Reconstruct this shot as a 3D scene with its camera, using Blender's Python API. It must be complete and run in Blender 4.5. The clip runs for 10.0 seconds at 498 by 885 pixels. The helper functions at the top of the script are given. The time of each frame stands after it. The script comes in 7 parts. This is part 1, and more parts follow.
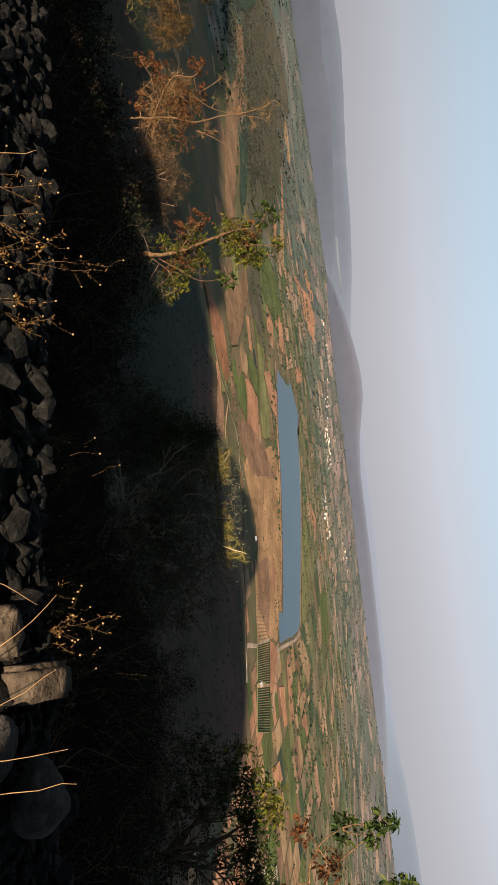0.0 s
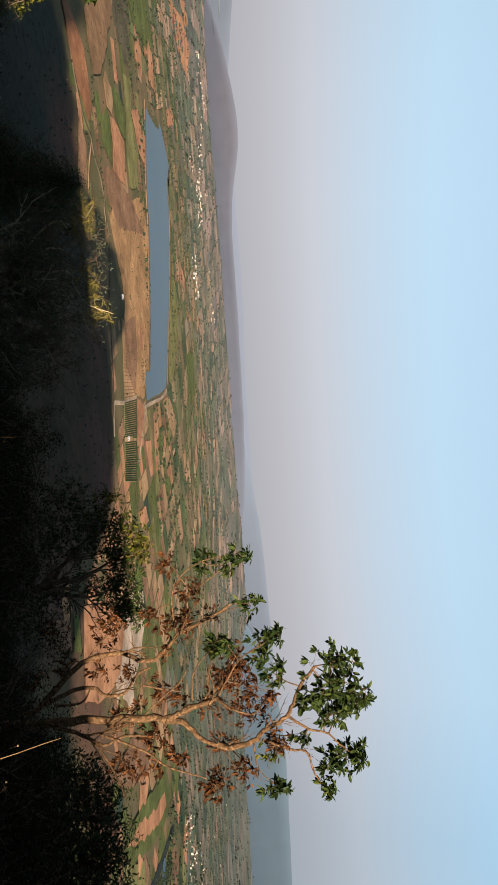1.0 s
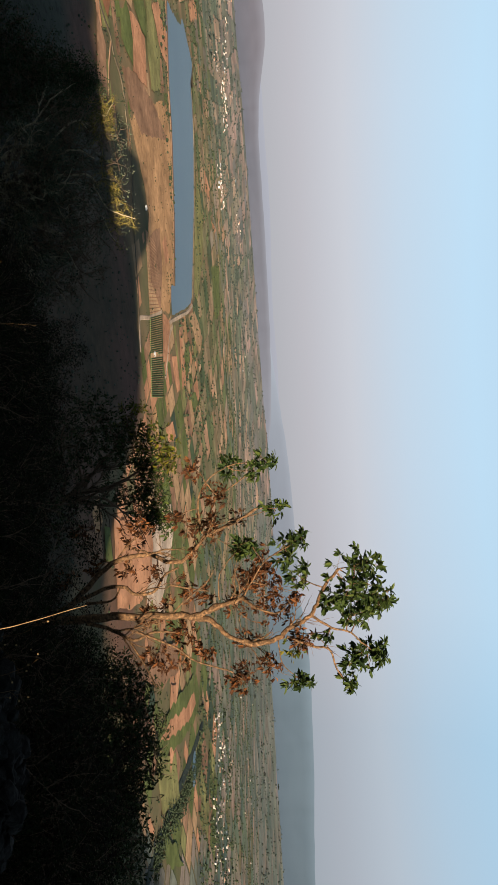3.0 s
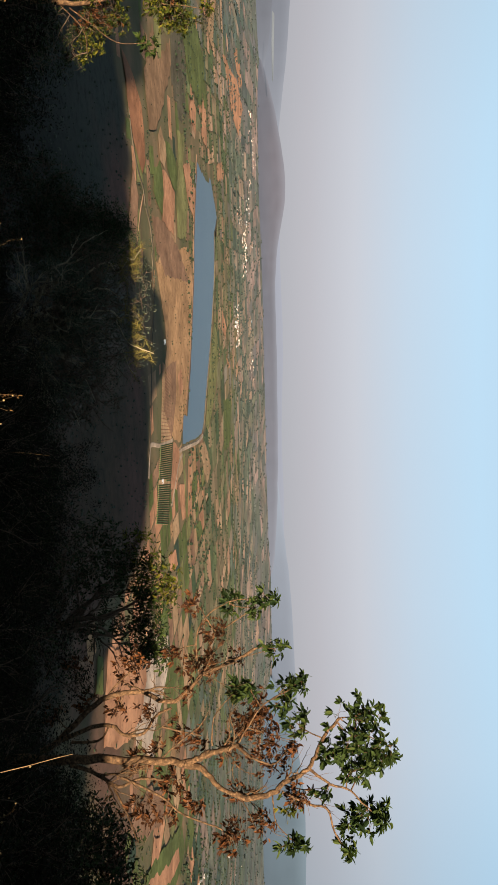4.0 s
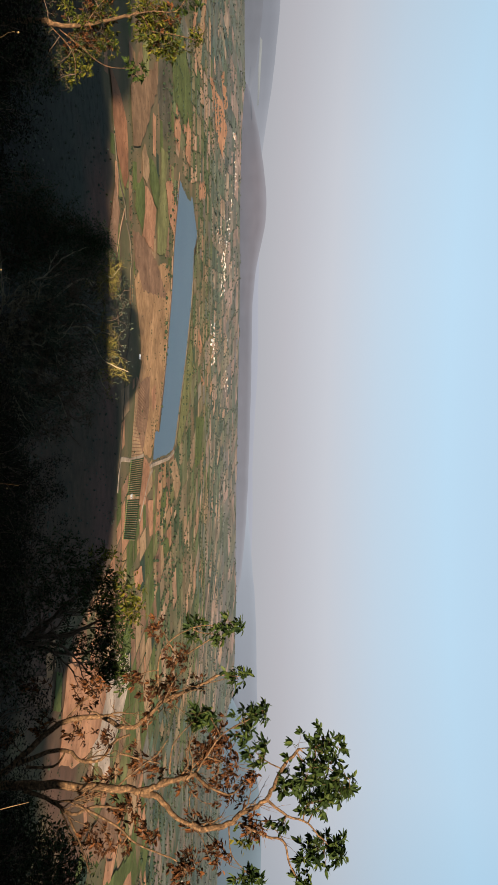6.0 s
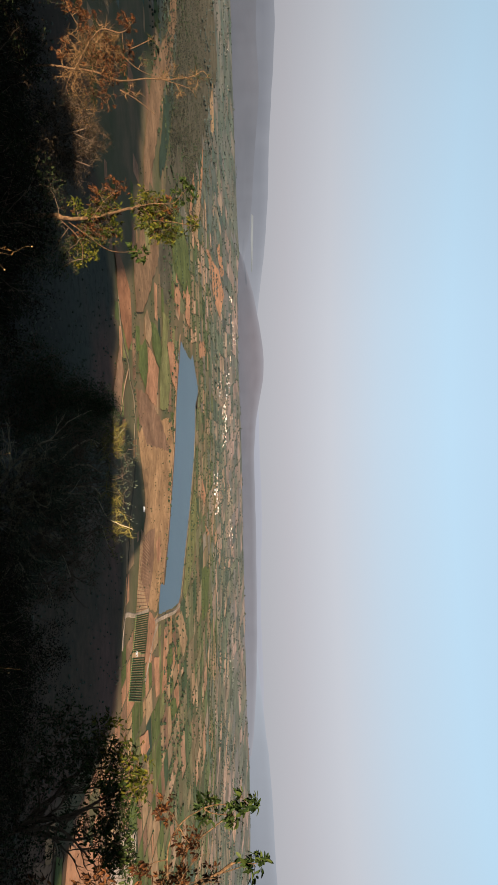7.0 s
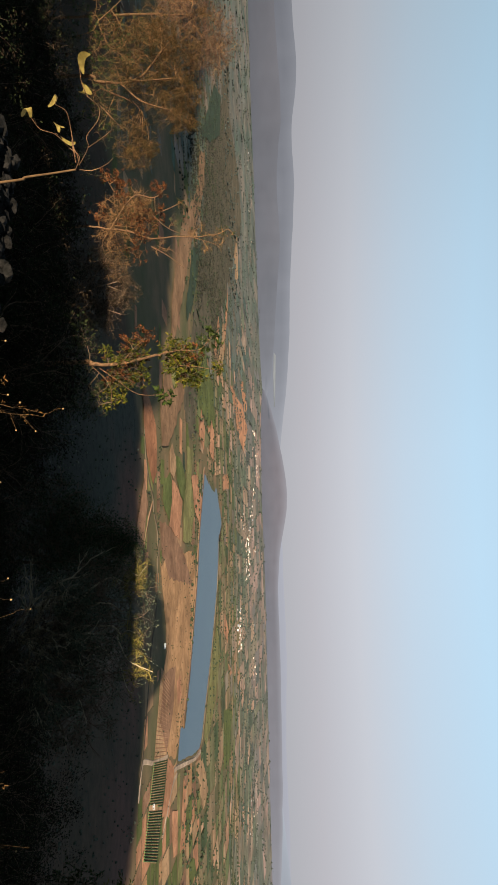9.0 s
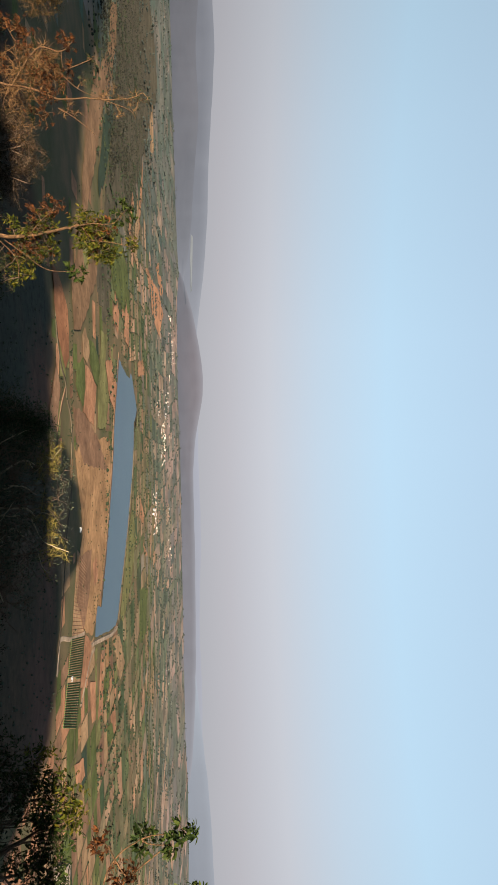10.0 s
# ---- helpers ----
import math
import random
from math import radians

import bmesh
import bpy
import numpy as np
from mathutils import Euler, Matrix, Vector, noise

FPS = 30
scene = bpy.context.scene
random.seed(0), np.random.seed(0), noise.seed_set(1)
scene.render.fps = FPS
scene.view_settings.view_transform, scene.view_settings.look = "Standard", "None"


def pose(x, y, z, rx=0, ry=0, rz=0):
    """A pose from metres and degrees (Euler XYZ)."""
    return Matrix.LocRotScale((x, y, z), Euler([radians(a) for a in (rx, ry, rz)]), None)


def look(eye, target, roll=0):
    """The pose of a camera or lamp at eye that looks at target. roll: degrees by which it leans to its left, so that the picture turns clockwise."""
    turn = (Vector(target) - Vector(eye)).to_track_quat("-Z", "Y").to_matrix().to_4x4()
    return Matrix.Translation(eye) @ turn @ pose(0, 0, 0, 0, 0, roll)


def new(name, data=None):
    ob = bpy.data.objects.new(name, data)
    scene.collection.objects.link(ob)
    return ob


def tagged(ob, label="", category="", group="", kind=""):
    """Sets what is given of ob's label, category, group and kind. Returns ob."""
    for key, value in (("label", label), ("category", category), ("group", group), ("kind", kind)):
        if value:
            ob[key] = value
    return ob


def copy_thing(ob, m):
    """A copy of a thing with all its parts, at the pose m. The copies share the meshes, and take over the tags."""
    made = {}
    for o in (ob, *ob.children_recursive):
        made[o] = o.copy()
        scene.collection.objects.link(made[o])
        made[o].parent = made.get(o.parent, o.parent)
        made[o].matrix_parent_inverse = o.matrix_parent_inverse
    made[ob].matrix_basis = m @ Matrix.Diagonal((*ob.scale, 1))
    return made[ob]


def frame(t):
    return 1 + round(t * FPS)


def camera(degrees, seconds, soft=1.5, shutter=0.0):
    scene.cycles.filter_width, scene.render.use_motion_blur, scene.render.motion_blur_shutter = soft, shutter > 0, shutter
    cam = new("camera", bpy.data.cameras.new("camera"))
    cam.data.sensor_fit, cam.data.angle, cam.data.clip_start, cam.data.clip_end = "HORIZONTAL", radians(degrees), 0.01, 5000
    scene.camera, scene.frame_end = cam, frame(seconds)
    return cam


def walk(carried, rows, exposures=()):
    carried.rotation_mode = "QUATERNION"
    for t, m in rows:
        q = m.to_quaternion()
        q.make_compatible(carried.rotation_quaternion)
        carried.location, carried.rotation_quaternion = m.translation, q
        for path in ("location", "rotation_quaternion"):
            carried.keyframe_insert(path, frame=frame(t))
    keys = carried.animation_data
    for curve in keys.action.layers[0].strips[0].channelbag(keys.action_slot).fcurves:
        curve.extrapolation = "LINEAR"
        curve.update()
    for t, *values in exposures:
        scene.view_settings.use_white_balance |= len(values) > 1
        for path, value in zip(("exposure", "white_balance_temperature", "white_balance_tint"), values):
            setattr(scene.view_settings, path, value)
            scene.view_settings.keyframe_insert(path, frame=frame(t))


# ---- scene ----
# The picture is held on its side: the world's up is the picture's right.
# Rows: seconds, metres of sway to the right, the way the camera looks, the way its right edge points.
H = 120.0          # the eye above the plain
ROWS = [
    (0.0, 0.05, (0.0000, 0.9892, -0.1464), (0.1157, 0.1454, 0.9826)),
    (0.5, -0.02, (0.1693, 0.9855, -0.0132), (0.0877, -0.0017, 0.9961)),
    (1.0, 0.00, (0.3417, 0.9398, 0.0069), (0.0610, -0.0295, 0.9977)),
    (1.5, 0.08, (0.4047, 0.9142, -0.0208), (0.0799, -0.0127, 0.9967)),
    (2.0, 0.18, (0.4475, 0.8939, -0.0262), (0.0931, -0.0174, 0.9955)),
    (2.2, 0.20, (0.4671, 0.8837, -0.0298), (0.1015, -0.0202, 0.9946)),
    (3.3, 0.20, (0.4391, 0.8977, -0.0361), (0.0646, 0.0085, 0.9979)),
    (3.5, 0.19, (0.4328, 0.9010, -0.0283), (0.0614, 0.0019, 0.9981)),
    (4.0, 0.14, (0.2756, 0.9605, -0.0383), (0.0305, 0.0311, 0.9991)),
    (4.5, 0.00, (0.1259, 0.9911, -0.0440), (-0.0242, 0.0474, 0.9986)),
    (5.0, 0.02, (0.1930, 0.9810, -0.0212), (-0.0171, 0.0250, 0.9995)),
    (5.2, 0.00, (0.2375, 0.9714, -0.0024), (-0.0074, 0.0043, 1.0000)),
    (6.3, 0.00, (0.2564, 0.9666, -0.0024), (-0.0244, 0.0089, 0.9997)),
    (6.5, -0.03, (0.2424, 0.9697, -0.0297), (-0.0539, 0.0441, 0.9976)),
    (7.0, -0.15, (0.0458, 0.9989, -0.0039), (0.0210, 0.0029, 0.9998)),
    (7.5, -0.21, (-0.1072, 0.9924, 0.0605), (0.0738, -0.0527, 0.9959)),
    (8.0, -0.24, (-0.1543, 0.9873, 0.0386), (-0.0201, -0.0422, 0.9989)),
    (8.5, -0.27, (-0.1499, 0.9873, 0.0527), (-0.0005, -0.0534, 0.9986)),
    (9.0, -0.29, (-0.1398, 0.9897, -0.0323), (0.0224, 0.0358, 0.9991)),
    (9.5, -0.22, (-0.0163, 0.9987, 0.0486), (0.0523, -0.0477, 0.9975)),
    (10.0, -0.20, (0.0204, 0.9964, 0.0819), (0.0174, -0.0823, 0.9965)),
]
EYE = Vector((0.0, 0.0, H))


def side_pose(eye, ahead, right):
    f, r = Vector(ahead).normalized(), Vector(right).normalized()
    z = -f
    y = z.cross(r).normalized()
    x = y.cross(z)
    m = Matrix((x, y, z)).transposed().to_4x4()
    return Matrix.Translation(eye) @ m


cam = camera(38.58, 10.0, soft=1.45)
walk(cam, [(t, side_pose(EYE + Vector((x, 0, 0)), a, r)) for t, x, a, r in ROWS],
     [(0.0, 1.90), (5.0, 1.89), (6.5, 1.85), (7.5, 1.92), (9.0, 1.87), (10.0, 1.89)])

# ---- light: a low sun behind the hilltop, hazy evening sky ----
SUN_EL, ANTI_AZ = 8.4, 8.1          # degrees; ANTI_AZ: where shadows point, from +y towards +x
sa, ca = math.sin(radians(ANTI_AZ)), math.cos(radians(ANTI_AZ))

world = bpy.data.worlds.new("sky")
scene.world = world
world.use_nodes = True
wn, wl = world.node_tree.nodes, world.node_tree.links
wn.clear()
out = wn.new("ShaderNodeOutputWorld")
bg = wn.new("ShaderNodeBackground")
sky = wn.new("ShaderNodeTexSky")
sky.sky_type = "NISHITA"
sky.sun_disc = False
sky.sun_elevation = radians(SUN_EL)
sky.sun_rotation = radians(180 + ANTI_AZ)
sky.altitude, sky.air_density, sky.dust_density, sky.ozone_density = 300, 1.0, 0.5, 2.0
# ground haze thickens the lowest part of the sky
tc = wn.new("ShaderNodeTexCoord")
sep = wn.new("ShaderNodeSeparateXYZ")
ramp = wn.new("ShaderNodeValToRGB")
cr = ramp.color_ramp
cr.elements[0].position, cr.elements[0].color = 0.44, (1, 1, 1, 1)
cr.elements[1].position, cr.elements[1].color = 0.60, (0, 0, 0, 1)
hz = wn.new("ShaderNodeValToRGB")
hr = hz.color_ramp
hr.elements[0].position, hr.elements[0].color = 0.0, (2.36, 2.36, 2.53, 1)
hr.elements[1].position, hr.elements[1].color = 0.45, (2.54, 3.41, 4.36, 1)
for k, c in ((0.05, (2.76, 2.70, 2.91)), (0.11, (3.18, 3.27, 3.58)), (0.18, (3.0, 3.62, 4.27)), (0.27, (2.82, 3.91, 4.86))):
    e = hr.elements.new(k)
    e.color = (*c, 1)
mix = wn.new("ShaderNodeMix")
mix.data_type = "RGBA"
wl.new(tc.outputs["Generated"], sep.inputs[0])
wl.new(sep.outputs[2], ramp.inputs[0])
wl.new(sep.outputs[2], hz.inputs[0])
wl.new(ramp.outputs[0], mix.inputs[0])
dim = wn.new("ShaderNodeHueSaturation")
dim.inputs["Value"].default_value, dim.inputs["Saturation"].default_value = 0.145, 0.30
wl.new(sky.outputs[0], dim.inputs["Color"])
wl.new(dim.outputs[0], mix.inputs[6])
wl.new(hz.outputs[0], mix.inputs[7])
# the haze is brightest opposite the sun and dimmer to the sides
side = wn.new("ShaderNodeMapRange")
side.inputs[1].default_value, side.inputs[2].default_value = -0.75, 0.75
band = wn.new("ShaderNodeValToRGB")
br = band.color_ramp
br.elements[0].position, br.elements[0].color = 0.08, (0.74, 0.76, 0.76, 1)
br.elements[1].position, br.elements[1].color = 1.0, (0.78, 0.87, 0.91, 1)
for k, c in ((0.25, 0.90), (0.42, 1.0), (0.52, 1.02), (0.82, 0.99), (0.92, 0.95)):
    e = br.elements.new(k)
    e.color = (c, min(1.06, c * 1.01), min(1.06, c * 1.01), 1)
tint = wn.new("ShaderNodeMix")
tint.data_type, tint.blend_type = "RGBA", "MULTIPLY"
tint.inputs[0].default_value = 1.0
wl.new(sep.outputs[0], side.inputs[0])
wl.new(side.outputs[0], band.inputs[0])
wl.new(mix.outputs[2], tint.inputs[6])
wl.new(band.outputs[0], tint.inputs[7])
wl.new(tint.outputs[2], bg.inputs[0])
bg.inputs[1].default_value = 0.05
wl.new(bg.outputs[0], out.inputs[0])

sun = new("sun", bpy.data.lights.new("sun", "SUN"))
sun.data.energy, sun.data.angle, sun.data.color = 5.0, radians(0.6), (1.0, 0.81, 0.61)
el = radians(SUN_EL)
sun.matrix_world = look(Vector((-sa * math.cos(el), -ca * math.cos(el), math.sin(el))) * 100 + EYE, EYE)
tagged(sun, kind="structure")


# ---- materials ----
def mat(name, cols, scale=1.0, rough=0.85, bump=0.0, bump_scale=None, by="pos", spec=0.08, metal=0.0, detail=6.0, contrast=(0.3, 0.7), trans=0.0):
    """cols: two or more colours. by: 'pos' noise in metres, 'island', 'object'."""
    m = bpy.data.materials.new(name)
    m.use_nodes = True
    n, l = m.node_tree.nodes, m.node_tree.links
    b = n["Principled BSDF"]
    b.inputs["Roughness"].default_value = rough
    b.inputs["Specular IOR Level"].default_value = spec
    b.inputs["Metallic"].default_value = metal
    r = n.new("ShaderNodeValToRGB")
    k = len(cols)
    while len(r.color_ramp.elements) < k:
        r.color_ramp.elements.new(0.5)
    for i, c in enumerate(cols):
        p = i / max(1, k - 1)
        r.color_ramp.elements[i].position = contrast[0] + (contrast[1] - contrast[0]) * p if by == "pos" else p
        r.color_ramp.elements[i].color = (*c, 1)
    geo = n.new("ShaderNodeNewGeometry")
    tex = n.new("ShaderNodeTexNoise")
    tex.inputs["Scale"].default_value = 1.0 / scale
    tex.inputs["Detail"].default_value = detail
    tex.inputs["Roughness"].default_value = 0.62
    l.new(geo.outputs["Position"], tex.inputs["Vector"])
    if by == "pos":
        l.new(tex.outputs[0], r.inputs[0])
        last = r.outputs[0]
    else:
        if by == "island":
            l.new(geo.outputs["Random Per Island"], r.inputs[0])
        else:
            oi = n.new("ShaderNodeObjectInfo")
            l.new(oi.outputs["Random"], r.inputs[0])
        hsv = n.new("ShaderNodeHueSaturation")
        mr = n.new("ShaderNodeMapRange")
        mr.inputs[1].default_value, mr.inputs[2].default_value = 0.3, 0.7
        mr.inputs[3].default_value, mr.inputs[4].default_value = 0.7, 1.3
        l.new(tex.outputs[0], mr.inputs[0])
        l.new(mr.outputs[0], hsv.inputs["Value"])
        l.new(r.outputs[0], hsv.inputs["Color"])
        last = hsv.outputs[0]
    l.new(last, b.inputs["Base Color"])
    if trans:
        b.inputs["Transmission Weight"].default_value = 0.0
        tr = n.new("ShaderNodeBsdfTranslucent")
        mx = n.new("ShaderNodeMixShader")
        mx.inputs[0].default_value = trans
        l.new(last, tr.inputs[0])
        l.new(b.outputs[0], mx.inputs[1])
        l.new(tr.outputs[0], mx.inputs[2])
        l.new(mx.outputs[0], n["Material Output"].inputs[0])
    if bump:
        t2 = n.new("ShaderNodeTexNoise")
        t2.inputs["Scale"].default_value = 1.0 / (bump_scale or scale / 5)
        t2.inputs["Detail"].default_value = 5
        l.new(geo.outputs["Position"], t2.inputs["Vector"])
        bp = n.new("ShaderNodeBump")
        bp.inputs["Strength"].default_value = 0.8
        bp.inputs["Distance"].default_value = bump
        l.new(t2.outputs[0], bp.inputs["Height"])
        l.new(bp.outputs[0], b.inputs["Normal"])
    return m


M = {}
M["bark"] = mat("pale_bark", [(0.0187, 0.0110, 0.0068), (0.0723, 0.0425, 0.0221), (0.1785, 0.1020, 0.0510)], 0.05, 0.9, 0.01)
M["bark_dark"] = mat("dark_bark", [(0.05, 0.035, 0.025), (0.13, 0.09, 0.06)], 0.05, 0.9, 0.01)
M["twig"] = mat("dry_twig", [(0.15, 0.085, 0.04), (0.29, 0.18, 0.085)], 0.05, 0.85)
M["leaf_green"] = mat("green_leaf", [(0.008, 0.016, 0.005), (0.024, 0.040, 0.010), (0.052, 0.068, 0.015)], 0.05, 0.5, by="island", trans=0.25)
M["leaf_yellow"] = mat("yellow_green_leaf", [(0.012, 0.020, 0.004), (0.045, 0.055, 0.007), (0.115, 0.095, 0.012)], 0.05, 0.5, by="island", trans=0.25)
M["leaf_dry"] = mat("dry_leaf", [(0.018, 0.008, 0.004), (0.050, 0.020, 0.008), (0.118, 0.044, 0.014)], 0.05, 0.65, by="island", trans=0.2)
M["leaf_dark"] = mat("dark_leaf", [(0.010, 0.017, 0.006), (0.022, 0.032, 0.011), (0.036, 0.045, 0.017)], 0.1, 0.6, by="island", trans=0.15)
M["leaf_tan"] = mat("tan_leaf", [(0.0180, 0.0125, 0.0042), (0.0500, 0.0290, 0.0088), (0.0300, 0.0260, 0.0072), (0.0760, 0.0440, 0.0130)], 0.1, 0.7, by="island", trans=0.2)
M["leaf_olive"] = mat("olive_leaf", [(0.020, 0.026, 0.016), (0.046, 0.056, 0.034), (0.085, 0.095, 0.062)], 0.1, 0.8, by="island", trans=0.15)
M["leaf_red"] = mat("red_brown_leaf", [(0.06, 0.035, 0.024), (0.09, 0.052, 0.034), (0.07, 0.05, 0.03)], 0.1, 0.7, by="island", trans=0.15)
# lightened so that the bush's branches read in shade
M["twig_grey"] = mat("grey_twig", [(0.18, 0.150, 0.100), (0.33, 0.275, 0.185)], 0.05, 0.85)
M["leaf_bush"] = mat("bush_leaf", [(0.012, 0.022, 0.008), (0.022, 0.036, 0.014), (0.036, 0.052, 0.022)], 0.1, 0.7, by="island", trans=0.1)
# two near-black leaf tones: the shade on the near slope is in the colour
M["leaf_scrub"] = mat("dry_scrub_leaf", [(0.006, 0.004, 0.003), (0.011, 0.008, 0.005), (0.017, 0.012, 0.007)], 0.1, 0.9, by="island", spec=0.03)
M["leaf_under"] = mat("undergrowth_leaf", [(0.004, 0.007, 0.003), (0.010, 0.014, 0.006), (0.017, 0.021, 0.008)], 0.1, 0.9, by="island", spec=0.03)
M["leaf_dim"] = mat("dull_brown_leaf", [(0.016, 0.011, 0.007), (0.034, 0.021, 0.011), (0.028, 0.023, 0.010)], 0.1, 0.8, by="island", trans=0.15)
# copy for the bush's lit tips, with the sun's yellow in the colour
M["twig_sunlit"] = mat("sunlit_twig", [(0.11, 0.088, 0.022), (0.21, 0.165, 0.045)], 0.05, 0.8)
M["leaf_straw"] = mat("straw_leaf", [(0.038, 0.021, 0.007), (0.105, 0.056, 0.018), (0.068, 0.041, 0.013)], 0.05, 0.8, by="island")
M["leaf_curl"] = mat("curled_dry_leaf", [(0.075, 0.046, 0.013), (0.135, 0.105, 0.029), (0.20, 0.165, 0.052)], 0.03, 0.6, trans=0.25)
# rubble stone darkened to near black: its shade is in the colour
M["stone"] = mat("shade_dark_stone", [(0.0024, 0.0024, 0.0019), (0.0052, 0.0052, 0.0047), (0.0150, 0.0140, 0.0128)], 0.06, 0.9, 0.02, 0.025)
M["boulder"] = mat("weathered_boulder", [(0.012, 0.011, 0.011), (0.027, 0.025, 0.023), (0.060, 0.053, 0.045)], 0.08, 0.9, 0.02, 0.03)
# lighter, warmer copy of the stone for the blocks that catch sun
M["slab"] = mat("sunlit_stone", [(0.019, 0.014, 0.011), (0.045, 0.034, 0.024), (0.079, 0.060, 0.042)], 0.09, 0.9, 0.02, 0.03)
M["weed_stem"] = mat("weed_stem", [(0.04, 0.024, 0.012), (0.10, 0.06, 0.027)], 0.03, 0.85)
M["twig_rust"] = mat("rusty_twig", [(0.085, 0.047, 0.021), (0.19, 0.112, 0.05)], 0.05, 0.85)
M["flower"] = mat("dry_yellow_flower", [(0.119, 0.077, 0.032), (0.203, 0.140, 0.063)], 0.02, 0.8, by="island")
M["water"] = mat("reservoir_water", [(0.040, 0.095, 0.146), (0.050, 0.110, 0.162)], 150, 0.3, 0.25, 2.5, spec=0.06)
M["plaster"] = mat("house_plaster", [(0.10, 0.095, 0.09), (0.20, 0.185, 0.17), (0.36, 0.34, 0.31), (0.14, 0.115, 0.09), (0.25, 0.24, 0.235), (0.09, 0.12, 0.15)], 2.0, 0.85, by="object")
M["roof"] = mat("clay_roof", [(0.25, 0.12, 0.08), (0.36, 0.19, 0.13)], 1.5, 0.85)
M["paint_white"] = mat("white_paint", [(0.7, 0.72, 0.72), (0.8, 0.8, 0.8)], 1.0, 0.4)
M["rubber"] = mat("black_rubber", [(0.015, 0.015, 0.015), (0.03, 0.03, 0.03)], 0.3, 0.7)
M["glass_dark"] = mat("dark_glass", [(0.02, 0.025, 0.03), (0.03, 0.035, 0.04)], 1.0, 0.1, spec=0.6)
M["track"] = mat("pale_earth", [(0.34, 0.26, 0.19), (0.50, 0.40, 0.31)], 8, 0.95)
M["bank"] = mat("dark_bank", [(0.055, 0.05, 0.036), (0.11, 0.085, 0.058)], 12, 0.95)
M["canal"] = mat("dark_canal", [(0.018, 0.028, 0.026), (0.035, 0.048, 0.042)], 10, 0.9)
M["dirt"] = mat("red_earth", [(0.13, 0.085, 0.055), (0.21, 0.13, 0.085)], 12, 0.95)


# ---- small mesh helpers ----
def mesh_of(name, bm, material, smooth=False):
    me = bpy.data.meshes.new(name)
    bm.to_mesh(me)
    bm.free()
    for m in (material if isinstance(material, (list, tuple)) else [material]):
        me.materials.append(m)
    if smooth:
        me.polygons.foreach_set("use_smooth", [True] * len(me.polygons))
    return me


def part(name, bm, material, parent, label="", smooth=False):
    ob = new(name, mesh_of(name, bm, material, smooth))
    ob.parent = parent
    if label:
        tagged(ob, label)
    return ob


def thing(name, at, label, category, group="", kind=""):
    ob = new(name)
    ob.location = at
    ob.empty_display_size = 0.2
    return tagged(ob, label, category, group, kind)


def flat(name, verts, faces, material):
    me = bpy.data.meshes.new(name)
    me.from_pydata(verts, [], faces)
    for m in (material if isinstance(material, (list, tuple)) else [material]):
        me.materials.append(m)
    me.update()
    return me


# ---- the lie of the land ----
FRONT_V = (-2, 0, 3.6, 4.6, 8, 20, 60, 150, 300, 450, 640, 900, 5000)
FRONT_D = (1.65, 1.65, 1.72, 3.2, 5.2, 10.5, 34, 68, 97, 111, 121, 140, 200)

# height of the ridge behind the eye, relative to the eye, across the direction of the light
# out of view; small bumps and gaps are added to shade or light single things
RIDGE_S = (-1700, -1200, -820, -650, -538, -454, -385, -320, -255, -212, -174, -150, -113, -94, -80, -58, -47, -31, -18, -16.2, -14, -12, -10, -6.5, -5.6, -5.0, -4.5, -4.2, -3, -1.2, -0.8, 0, 0.66, 0.86, 2.3, 2.6, 5.0, 5.9, 6.9, 8.3, 12, 14, 23, 30, 45, 83, 98, 146, 169, 219, 260, 311, 415, 513, 900)
RIDGE_Z = (105, 72, 37, 18.7, 2, -4.7, -5, -7.3, -11.5, -25, -27.6, -26.3, -33.9, -25, -16, -13, -3.4, -3.6, -3.2, -2.6, -1.2, -1.2, -1.6, -0.85, -0.8, -0.1, -0.1, -1.2, -1.25, -1.2, -0.55, -0.45, -0.45, 0.15, 0.15, 0.05, 0.0, -0.25, -0.25, 0.15, 0.15, -0.7, -0.9, -6, -13, -17, -21, -24, -28.6, -53, -58.5, -61.5, -59, -51, -60)
FLANK_D = (0, 0, 0.5, 1.0, 1.7, 2.0, 3.2, 14, 23, 30, 34, 30, 12, 2, 4, 30, 60)
FRONT_S = (0, 3.5, 4.5, 6, 9, 13, 30, 45, 80, 130, 200, 300, 420, 500, 600, 800, 1200)


def smooth01(q):
    q = min(1.0, max(0.0, q))
    return q * q * (3 - 2 * q)


def plain_z(r):
    return 82.0 * smooth01((r - 2200) / 2600)


def ridge_width(s):
    return 4.0 + 0.15 * max(0.0, abs(s) - 60)


def ridge_height(s):
    return float(np.interp(s, RIDGE_S, RIDGE_Z)) + 0.148 * (ridge_width(s) - 4)


def rim_shift(s):
    """How much farther ahead the rim of the hilltop lies, s metres across."""
    return float(np.interp(s, (-6, -3, -2, -0.9, 0), (0.5, 0.42, 0.33, 0.17, 0.0)))


